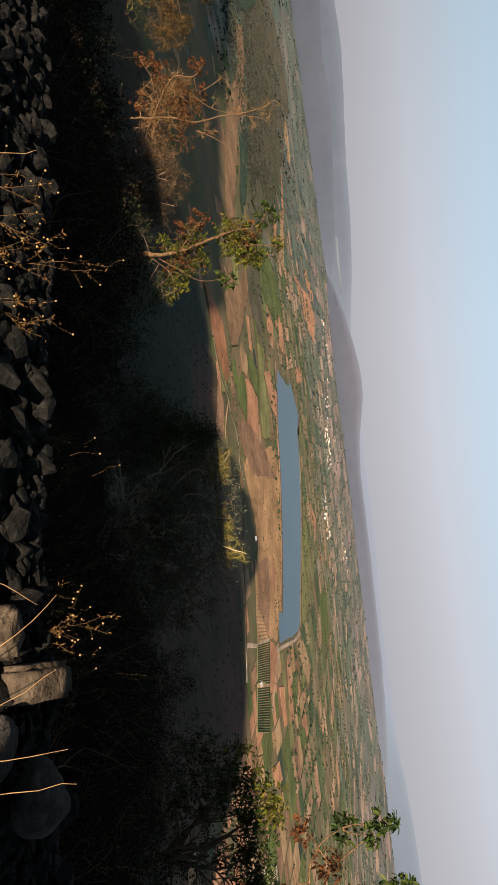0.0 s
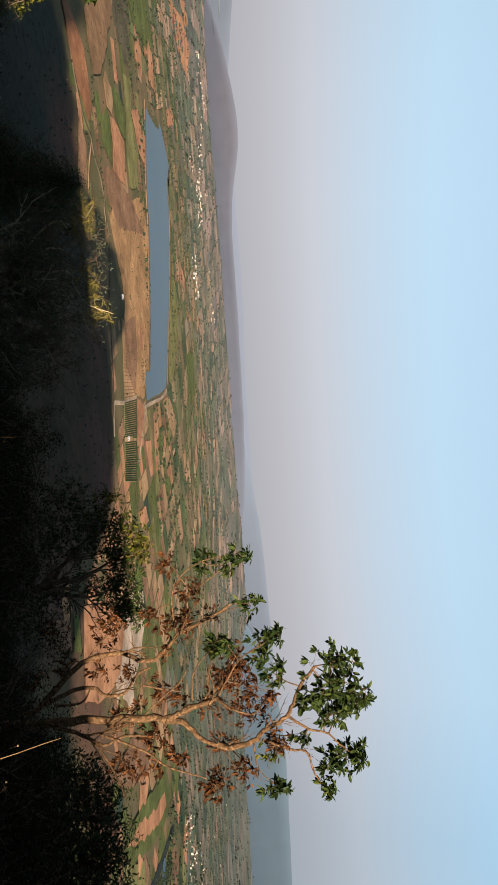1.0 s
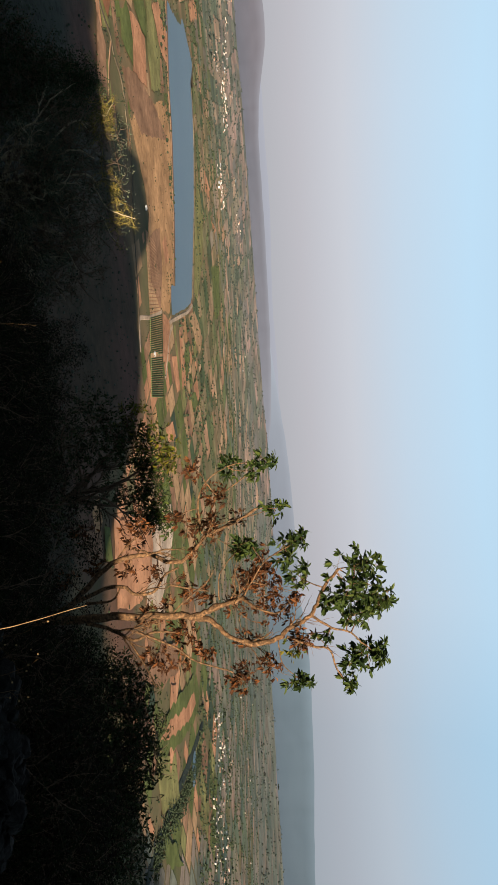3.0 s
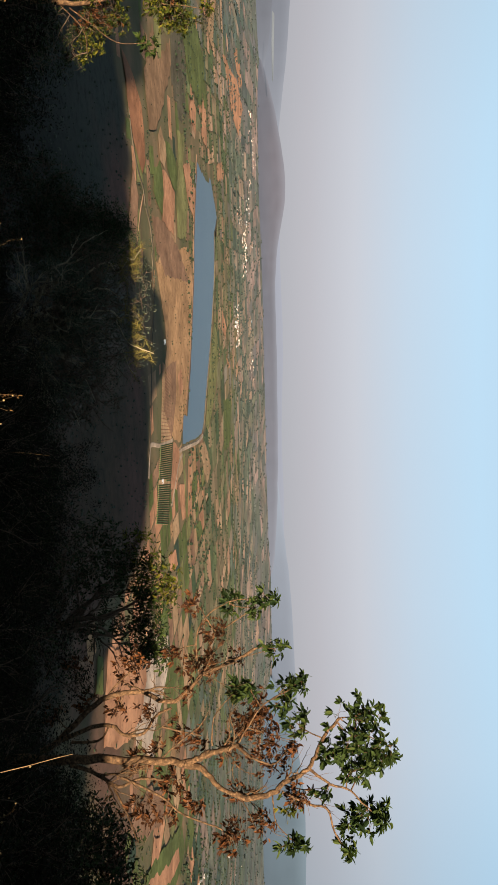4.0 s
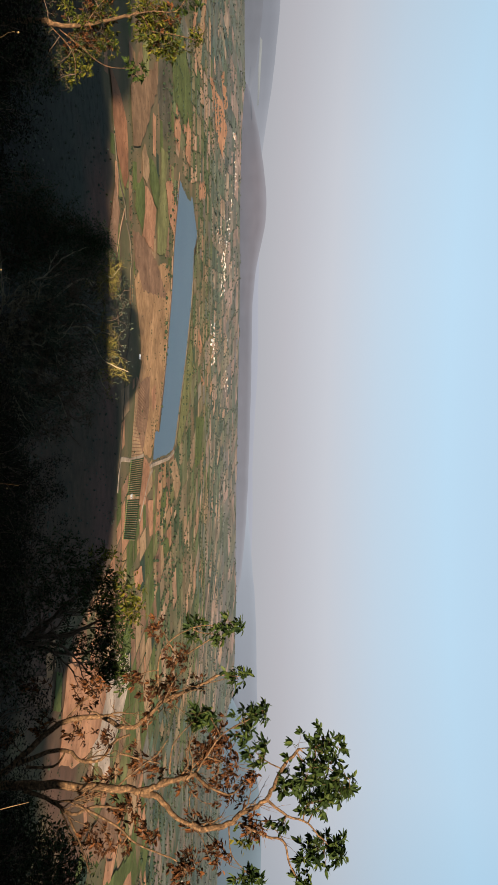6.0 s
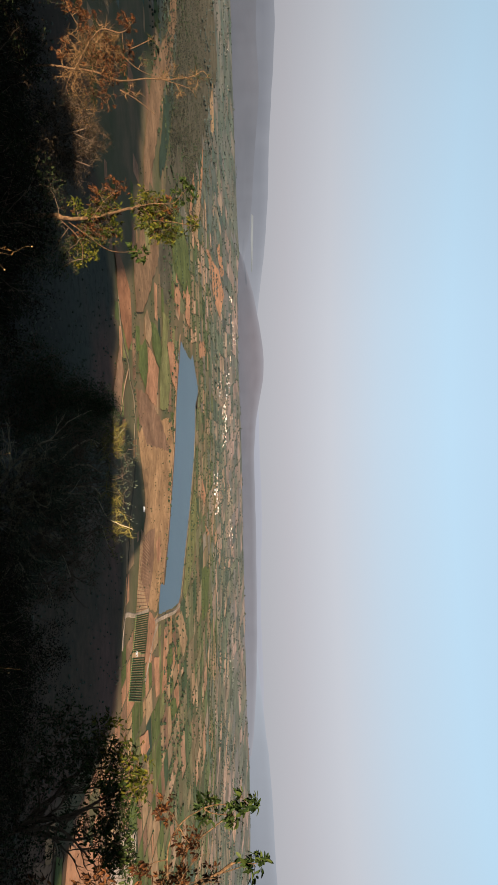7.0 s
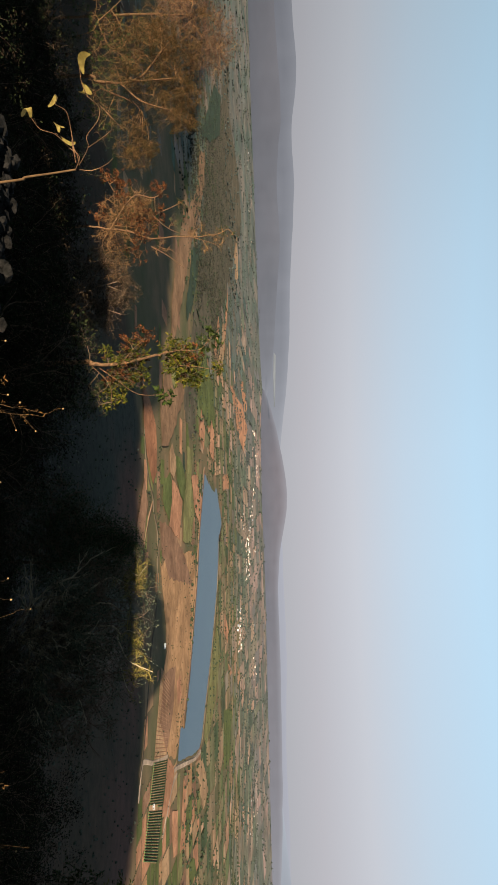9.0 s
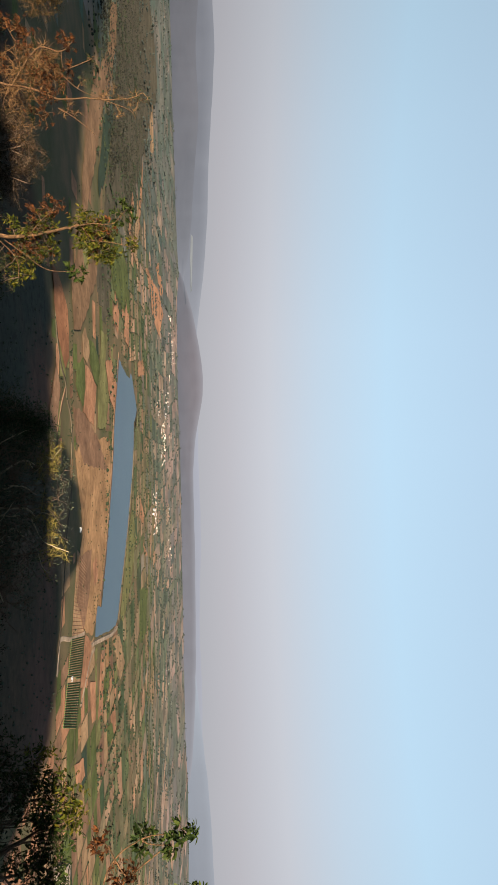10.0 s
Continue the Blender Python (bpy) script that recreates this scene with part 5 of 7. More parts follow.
    def finish(self):
        tree = thing(self.name, self.foot, self.label, self.cat)
        for i, w in enumerate(self.limbs):
            w.part("trunk" if i == 0 else "limb", M[self.bark], tree)
        for w, name in ((self.bare, self.twig), (self.tip_wood, "twig_sunlit")):
            if w.v:
                tagged(w.part("twig", M[name], tree), kind="stuff")
        for name, heap in self.heaps.items():
            if heap.v:
                tagged(heap.part("foliage", M[name], tree), kind="stuff")
        for kind, p, d, size in self.leaf_list:
            if kind not in UNIT_LEAF:
                one = Leaves(5)
                one.leaf(Vector((0, 0, 0)), Vector((1, 0, 0)), 1.0)
                UNIT_LEAF[kind] = flat("leaf", one.v, one.f, M[CROWN[kind][0]])
            ob = new("leaf", UNIT_LEAF[kind])
            ob.parent = tree
            ob.matrix_basis = Matrix.Translation(p) @ d.to_track_quat("X", "Z").to_matrix().to_4x4() @ Matrix.Rotation(self.rng.uniform(-0.8, 0.8), 4, "X") @ Matrix.Diagonal((size, size, size, 1))
        return tree


def grow_tall():
    t = SlopeTree("tall_tree", 13.0, 14.0, 0.08, "tall pale-barked tree with dry russet leaves and green tips", "tree", 3, single_leaves=290, twig="bark")
    t.behind = 0.7
    t.limb(0.185, (40.2, -18.5), (40.2, -15.8), (40.2, -12.4), (40.3, -8.7), (40.5, -7.2), (40.1, -6.1), (39.7, -5.3))
    t.limb(0.122, (40.5, -7.2), (40.9, -5.8), (42.0, -4.7), (42.6, -3.3))
    t.limb(0.104, (42.5, -3.4), (42.8, -2.7), (42.5, -0.8), (41.8, -0.0), (41.1, 1.5), (40.0, 2.4), (38.5, 3.2), (37.5, 4.3))
    t.limb(0.049, (42.4, -0.1), (43.2, 1.9), (43.5, 3.1), (44.9, 3.5), (45.8, 4.1))
    t.limb(0.049, (40.9, 1.9), (41.9, 3.4), (42.3, 4.8), (43.1, 5.5))
    t.limb(0.098, (40.0, -5.7), (39.6, -4.4), (39.3, -3.4), (39.5, -3.1), (40.2, -2.3))
    t.limb(0.037, (39.2, -3.3), (38.1, -2.6), (36.7, -1.6), (36.0, -0.6))
    t.limb(0.043, (39.8, -2.9), (40.6, -0.9), (39.9, 0.1))
    t.limb(0.110, (39.7, -17.5), (38.6, -16.0), (37.0, -14.5), (35.9, -13.1), (35.5, -10.5), (36.2, -8.9), (36.0, -7.7), (34.8, -6.5), (34.2, -5.8), (33.4, -4.0), (32.4, -2.0))
    t.limb(0.037, (33.6, -5.9), (31.6, -5.2), (30.3, -3.5), (29.3, -1.9))
    t.limb(0.037, (34.1, -6.3), (31.4, -6.5), (29.7, -5.5), (28.9, -4.1))
    t.limb(0.037, (35.9, -13.1), (34.6, -12.1), (33.8, -11.0))
    t.limb(0.079, (38.9, -16.0), (38.0, -14.0), (37.9, -12.6), (38.5, -11.7), (38.4, -10.2), (37.2, -9.4), (36.7, -8.3))
    t.limb(0.037, (38.0, -8.9), (38.4, -7.1), (38.6, -6.0))
    t.limb(0.055, (39.0, -15.4), (38.9, -13.5), (37.9, -12.8))
    t.limb(0.073, (40.6, -15.4), (41.2, -13.3), (42.0, -11.9), (41.5, -10.3), (41.6, -8.7))
    t.limb(0.043, (42.2, -12.1), (43.8, -11.1), (45.6, -10.2))
    t.limb(0.043, (41.4, -11.6), (42.8, -8.6), (43.8, -7.2), (44.6, -4.8), (45.4, -3.6))
    t.limb(0.030, (39.3, -5.2), (37.4, -5.1), (36.0, -4.0))
    t.limb(0.030, (40.3, -9.0), (39.3, -7.9), (38.0, -6.2), (37.0, -5.5))
    t.limb(0.024, (42.5, -0.8), (44.3, -0.6), (45.3, 0.4))
    t.limb(0.024, (42.6, -3.3), (43.5, -2.6), (44.8, -2.0))
    t.limb(0.024, (33.3, -4.0), (32.9, -2.4), (32.5, -1.0))
    t.boughs((39.6, -4.4), ((38.0, -1.5), (39.0, 0.0), (40.8, -1.0), (37.2, -2.6)), 0.021, 2, 3, 0.8, 600)
    t.boughs((35.5, -10.5), ((33.5, -8.0), (34.5, -6.5), (36.5, -8.0), (33.2, -10.6)), 0.021, 2, 3, 0.8, 610)
    t.boughs((41.2, -13.3), ((43.5, -11.0), (44.5, -9.5), (42.8, -9.0), (41.0, -10.4)), 0.021, 2, 3, 0.8, 620)
    t.boughs((42.6, -3.3), ((44.5, -2.0), (43.8, -0.5), (41.5, -1.5)), 0.018, 2, 3, 0.8, 630)
    t.boughs((38.5, -11.7), ((37.0, -9.5), (39.2, -8.2), (39.4, -10.4)), 0.018, 2, 3, 0.8, 640)
    t.boughs((34.8, -6.5), ((32.0, -4.0), (31.0, -5.6), (34.6, -3.4), (36.0, -5.0)), 0.018, 2, 3, 0.8, 650)
    t.boughs((41.8, 0.0), ((40.2, 2.0), (43.8, 1.4), (41.6, 3.4)), 0.016, 2, 3, 0.7, 660)
    t.crown(38.6, 5.2, 0.42, "g", 34, 6)
    t.crown(40.2, 6.5, 0.34, "g", 22, 6)
    t.crown(37.1, 6.0, 0.28, "g", 14, 6)
    t.crown(40.1, 3.6, 0.22, "g", 9, 5)
    t.crown(39.3, 7.6, 0.16, "g", 5, 5)
    t.crown(40.9, 5.0, 0.25, "g", 10, 5)
    t.crown(43.6, 5.9, 0.25, "g", 14, 6)
    t.crown(44.1, 6.7, 0.14, "g", 5, 6)
    t.crown(44.4, 4.6, 0.20, "g", 9, 6)
    t.crown(46.0, 4.1, 0.15, "g", 7, 6)
    t.crown(42.4, 3.0, 0.16, "g", 4, 4)
    t.crown(35.7, 0.1, 0.24, "g", 14, 6)
    t.crown(37.7, 1.0, 0.20, "g", 11, 6)
    t.crown(34.8, 1.4, 0.14, "g", 5, 5)
    t.crown(35.6, -3.2, 0.15, "g", 6, 5)
    t.crown(36.9, -1.8, 0.32, "d", 26, 5)
    t.crown(38.5, -1.4, 0.25, "d", 16, 5)
    t.crown(40.1, -0.9, 0.28, "d", 18, 5)
    t.crown(42.6, 0.9, 0.24, "d", 14, 5)
    t.crown(43.2, 0.5, 0.15, "y", 6, 5)
    t.crown(44.4, -1.5, 0.20, "d", 10, 5)
    t.crown(45.6, 0.3, 0.14, "g", 7, 5)
    t.crown(45.8, 1.1, 0.08, "g", 3, 5)
    t.crown(45.2, -3.7, 0.20, "d", 12, 5)
    t.crown(39.4, 0.5, 0.15, "d", 6, 4)
    t.crown(42.3, -3.3, 0.18, "d", 7, 4)
    t.crown(39.8, -3.8, 0.20, "d", 7, 4)
    t.crown(41.8, -8.2, 0.26, "d", 18, 5)
    t.crown(43.7, -10.2, 0.24, "d", 15, 5)
    t.crown(43.1, -6.4, 0.18, "d", 9, 5)
    t.crown(43.9, -8.2, 0.15, "d", 6, 5)
    t.crown(45.5, -3.8, 0.20, "d", 10, 5)
    t.crown(33.5, -11.3, 0.25, "d", 16, 5)
    t.crown(33.5, -6.8, 0.20, "d", 12, 5)
    t.crown(33.8, -5.3, 0.20, "d", 11, 5)
    t.crown(36.3, -14.3, 0.20, "d", 7, 5)
    t.crown(36.5, -12.0, 0.20, "d", 8, 5)
    t.crown(37.2, -10.0, 0.15, "d", 6, 5)
    t.crown(38.4, -7.8, 0.18, "d", 8, 5)
    t.crown(38.7, -6.2, 0.18, "d", 9, 5)
    t.crown(37.9, -3.2, 0.22, "d", 11, 5)
    t.crown(35.3, -3.2, 0.15, "g", 7, 5)
    t.crown(35.7, -7.0, 0.12, "d", 4, 4)
    t.crown(40.7, -10.7, 0.20, "d", 9, 5)
    t.crown(39.6, -9.4, 0.18, "d", 6, 4)
    t.crown(33.6, -15.7, 0.20, "d", 7, 5)
    t.crown(37.2, -16.8, 0.18, "d", 5, 4)
    t.crown(28.7, -0.9, 0.16, "g", 9, 5)
    t.crown(29.3, -1.9, 0.12, "g", 5, 5)
    t.crown(28.9, -3.9, 0.18, "g", 9, 5)
    t.crown(31.1, -5.0, 0.20, "d", 12, 5)
    t.crown(28.9, -6.8, 0.18, "d", 9, 5)
    t.crown(32.4, -0.5, 0.16, "g", 9, 5)
    t.crown(32.7, -8.2, 0.15, "d", 7, 5)
    t.crown(32.8, -3.3, 0.12, "d", 4, 4)
    t.crown(33.1, -5.5, 0.12, "d", 5, 5)
    t.crown(35.3, -2.5, 0.12, "g", 6, 5)
    return t.finish()


grow_tall()


def grow_small():
    t = SlopeTree("small_tree", 16.0, 20.0, -0.29, "small sunlit tree with yellow-green and russet leaves", "tree", 8, twig="bark_dark")
    t.behind = 1.05
    t.limb(0.135, (-14.9, -15.6), (-14.7, -14.2), (-14.6, -13.0), (-14.7, -11.8), (-14.9, -10.7), (-15.3, -8.7))
    t.limb(0.050, (-15.3, -8.7), (-15.5, -8.0), (-14.6, -7.4), (-13.8, -6.8))
    t.limb(0.030, (-15.4, -8.4), (-15.6, -7.1), (-15.6, -5.6), (-16.4, -4.8))
    t.limb(0.030, (-14.4, -13.5), (-13.4, -12.2), (-12.2, -10.6), (-12.1, -8.6))
    t.limb(0.030, (-14.6, -11.8), (-15.8, -10.8), (-16.6, -9.8))
    t.limb(0.030, (-14.4, -7.3), (-14.2, -5.6), (-13.9, -4.3))
    t.limb(0.025, (-14.7, -14.2), (-13.1, -12.8), (-11.6, -12.7))
    t.crown(-14.3, -6.8, 0.42, "y", 34, 6)
    t.crown(-13.5, -6.1, 0.30, "y", 16, 6)
    t.crown(-14.8, -7.7, 0.30, "y", 14, 6)
    t.crown(-14.3, -7.0, 0.36, "d", 8, 4)
    t.crown(-15.5, -10.6, 0.36, "d", 10, 4)
    t.crown(-13.8, -11.2, 0.40, "d", 12, 4)
    t.crown(-14.4, -12.2, 0.36, "d", 8, 4)
    t.crown(-15.8, -6.8, 0.28, "y", 12, 5)
    t.crown(-16.0, -8.1, 0.22, "y", 9, 5)
    t.crown(-15.2, -6.0, 0.20, "d", 7, 4)
    t.crown(-16.4, -4.7, 0.25, "g", 13, 6)
    t.crown(-14.0, -4.1, 0.16, "y", 7, 5)
    t.crown(-12.0, -8.6, 0.20, "g", 9, 6)
    t.crown(-13.3, -5.7, 0.20, "y", 8, 5)
    t.crown(-16.8, -9.8, 0.25, "d", 12, 5)
    t.crown(-16.2, -11.0, 0.28, "d", 10, 5)
    t.crown(-15.6, -10.6, 0.30, "y", 14, 5)
    t.crown(-15.3, -11.7, 0.25, "y", 10, 5)
    t.crown(-13.8, -10.4, 0.28, "y", 14, 6)
    t.crown(-13.7, -11.6, 0.35, "y", 18, 5)
    t.crown(-12.8, -12.2, 0.30, "y", 16, 5)
    t.crown(-13.7, -12.8, 0.25, "d", 8, 4)
    t.crown(-15.4, -12.8, 0.20, "y", 7, 5)
    t.crown(-12.4, -13.6, 0.35, "k", 18, 6)
    for az, e, rad, kind, n in ((-14.5, -6.6, 0.30, "k", 22), (-14.2, -7.2, 0.36, "y", 20), (-15.2, -7.2, 0.28, "d", 9), (-14.0, -6.2, 0.24, "k", 12), (-13.9, -11.4, 0.36, "k", 18), (-15.4, -11.2, 0.32, "k", 14), (-13.2, -12.4, 0.3, "k", 14)):
        t.crown(az, e, rad, kind, n, 6)
    t.crown(-11.8, -12.6, 0.25, "y", 12, 6)
    for az, e, rad, n in ((-13.6, -14.6, 0.45, 26), (-12.2, -14.9, 0.40, 22), (-11.2, -14.0, 0.30, 16), (-12.8, -16.2, 0.50, 26), (-15.6, -15.2, 0.40, 18), (-14.6, -16.6, 0.50, 24), (-16.8, -14.6, 0.35, 14), (-11.4, -16.0, 0.40, 16)):
        t.crown(az, e, rad, "k", n, 6)
    return t.finish()


grow_small()


def grow_dry():
    t = SlopeTree("dry_tree", 34.0, 23.0, -0.29, "dry tree with bare tan twigs and rust-red leaves", "tree", 12, bark="bark", twig="twig_rust")
    t.behind = 0.5
    t.limb(0.080, (-25.3, -15.9), (-25.4, -13.6), (-25.1, -11.9), (-24.9, -10.5), (-24.2, -8.9))
    t.limb(0.050, (-25.1, -11.9), (-26.5, -10.9), (-27.5, -9.8), (-27.3, -8.4), (-27.9, -7.6))
    t.limb(0.050, (-24.9, -10.5), (-24.3, -8.9), (-24.4, -7.0), (-24.3, -5.8), (-24.4, -4.0), (-24.8, -2.9))
    t.limb(0.030, (-23.7, -8.9), (-23.0, -7.7), (-22.0, -6.5))
    t.limb(0.030, (-26.0, -8.6), (-26.7, -6.8), (-26.9, -6.4))
    t.limb(0.025, (-26.0, -8.6), (-25.0, -7.5), (-24.3, -5.8))
    t.limb(0.025, (-24.3, -5.8), (-23.7, -4.0), (-23.1, -3.5))
    t.limb(0.030, (-26.5, -9.9), (-27.7, -11.2), (-28.9, -11.9))
    t.limb(0.030, (-25.1, -11.9), (-24.0, -12.6), (-22.7, -12.2))
    t.limb(0.020, (-27.3, -8.4), (-25.9, -8.4))
    t.limb(0.025, (-24.9, -10.8), (-23.6, -10.0), (-22.4, -9.8))
    t.crown(-25.9, -10.2, 0.75, "w", 46, 0)
    t.crown(-25.9, -10.2, 0.75, "n", 26, 3)
    t.crown(-26.5, -11.3, 0.60, "w", 30, 0)
    t.crown(-25.1, -11.6, 0.60, "w", 34, 0)
    t.crown(-27.0, -9.6, 0.50, "w", 26, 0)
    t.crown(-24.6, -12.2, 0.45, "w", 18, 0)
    t.crown(-25.9, -9.4, 0.60, "d", 22, 4)
    t.crown(-27.6, -10.4, 0.40, "d", 14, 4)
    t.crown(-24.8, -9.4, 0.35, "d", 14, 3)
    t.crown(-25.5, -9.7, 0.40, "d", 14, 3)
    t.crown(-28.8, -11.1, 0.25, "d", 10, 4)
    t.crown(-28.9, -11.8, 0.20, "d", 7, 4)
    t.crown(-26.3, -12.7, 0.25, "d", 8, 4)
    t.crown(-27.8, -7.9, 0.22, "d", 12, 5)
    t.crown(-26.3, -8.0, 0.15, "d", 5, 4)
    t.crown(-26.8, -6.4, 0.15, "k", 5, 4)
    t.crown(-24.8, -5.5, 0.30, "w", 14, 0)
    t.crown(-24.3, -3.8, 0.30, "w", 14, 0)
    t.crown(-24.8, -3.4, 0.12, "k", 4, 4)
    t.crown(-24.5, -2.6, 0.08, "k", 3, 4)
    t.crown(-24.4, -4.7, 0.12, "k", 3, 3)
    t.crown(-25.4, -7.2, 0.20, "k", 6, 3)
    t.crown(-23.6, -8.2, 0.35, "w", 12, 0)
    t.crown(-23.4, -11.6, 0.45, "n", 22, 3)
    t.crown(-22.2, -11.7, 0.50, "w", 22, 0)
    t.crown(-23.1, -10.2, 0.30, "d", 10, 3)
    t.crown(-23.4, -4.6, 0.20, "w", 7, 0)
    return t.finish()


grow_dry()


def grow_brown():
    t = SlopeTree("brown_tree", 45.0, 30.0, -0.29, "wide spreading tree covered in small brown-gold leaves", "tree", 14, bark="bark", twig="twig_rust")
    t.behind = 0.5
    t.limb(0.130, (-35.8, -13.1), (-35.4, -11.8), (-35.2, -10.1), (-35.6, -8.6), (-37.1, -7.0))
    t.limb(0.080, (-35.2, -10.1), (-34.0, -8.8), (-33.3, -6.8))
    t.limb(0.070, (-35.3, -9.3), (-35.3, -7.6), (-35.4, -5.8))
    t.limb(0.060, (-34.9, -11.5), (-34.0, -9.5), (-33.3, -8.8))
    t.limb(0.050, (-39.1, -11.1), (-39.7, -10.2), (-40.3, -9.4))
    t.crown(-36.5, -10.2, 0.90, "k", 60, 6)
    t.crown(-38.0, -9.4, 0.90, "k", 60, 6)
    t.crown(-33.5, -10.5, 0.80, "k", 40, 6)
    t.crown(-34.6, -11.0, 0.80, "k", 40, 6)
    t.crown(-37.2, -8.6, 0.90, "k", 40, 6)
    t.crown(-36.9, -7.8, 1.10, "n", 90, 7)
    t.crown(-36.3, -6.2, 1.00, "n", 90, 7)
    t.crown(-34.7, -5.6, 0.90, "n", 80, 7)
    t.crown(-33.2, -6.3, 0.90, "n", 75, 7)
    t.crown(-34.3, -7.7, 0.90, "n", 60, 7)
    t.crown(-35.6, -9.3, 0.80, "n", 45, 6)
    t.crown(-37.9, -7.0, 0.80, "n", 50, 6)
    t.crown(-32.7, -6.0, 0.60, "n", 40, 6)
    t.crown(-37.4, -4.9, 0.50, "n", 25, 6)
    t.crown(-31.3, -9.0, 0.70, "n", 50, 6)
    t.crown(-30.3, -9.5, 0.70, "n", 36, 6)
    t.crown(-30.7, -10.2, 0.60, "n", 30, 6)
    t.crown(-32.4, -9.5, 0.60, "n", 30, 6)
    t.crown(-30.6, -8.4, 0.30, "n", 14, 6)
    t.crown(-38.5, -10.2, 0.80, "n", 30, 5)
    t.crown(-38.6, -8.3, 0.70, "n", 40, 6)
    t.crown(-38.7, -6.9, 0.60, "n", 30, 5)
    t.crown(-39.2, -3.9, 0.40, "n", 14, 5)
    for az, e, rad, n in ((-37.5, -10.6, 0.8, 30), (-39.4, -11.2, 0.8, 30), (-36.0, -11.9, 0.9, 34), (-38.2, -13.0, 0.9, 34), (-34.4, -12.4, 0.8, 28), (-32.4, -11.6, 0.6, 20)):
        t.crown(az, e, rad, "v", n, 5)
    return t.finish()


grow_brown()


def grow_brown2():
    t = SlopeTree("brown_tree", 62.0, 42.0, -0.29, "dull red-brown tree crown lower on the slope", "tree", 15)
    t.limb(0.130, (-39.4, -9.2), (-39.3, -6.8), (-39.2, -4.7))
    t.limb(0.080, (-38.6, -4.8), (-37.6, -3.8))
    t.crown(-39.8, -5.9, 1.60, "r", 120, 6)
    t.crown(-39.2, -5.1, 1.40, "r", 100, 6)
    t.crown(-37.6, -3.6, 1.30, "r", 110, 6)
    t.crown(-37.0, -3.0, 1.00, "r", 70, 6)
    t.crown(-36.4, -3.9, 1.00, "r", 70, 6)
    t.crown(-38.4, -3.0, 0.90, "r", 50, 6)
    t.crown(-41.0, -4.9, 1.60, "r", 90, 6)
    return t.finish()


grow_brown2()


def grow_dull():
    t = SlopeTree("dry_bush", 27.0, 20.0, -0.29, "dull brown tangled bush between the slope trees", "bush", 33, bark="bark_dark", twig="bark_dark")
    t.limb(0.060, (-20.8, -17.0), (-20.6, -14.6), (-20.9, -12.6), (-21.3, -11.2))
    t.limb(0.040, (-20.6, -14.6), (-19.2, -13.0), (-18.6, -11.6))
    t.limb(0.040, (-20.7, -14.0), (-22.4, -12.8), (-23.0, -12.0))
    t.limb(0.030, (-20.9, -12.6), (-20.4, -11.4), (-20.2, -10.7))
    for az, e, rad, n in ((-21.3, -11.6, 0.55, 40), (-20.3, -11.1, 0.40, 30), (-22.6, -12.4, 0.60, 40), (-19.3, -12.4, 0.60, 40), (-20.7, -13.2, 0.80, 60), (-22.4, -14.0, 0.80, 50), (-18.4, -12.8, 0.60, 30), (-19.2, -14.4, 0.80, 50), (-21.0, -15.4, 0.90, 50), (-18.3, -14.6, 0.7, 30)):
        t.crown(az, e, rad, "m", n, 5)
    return t.finish()


grow_dull()


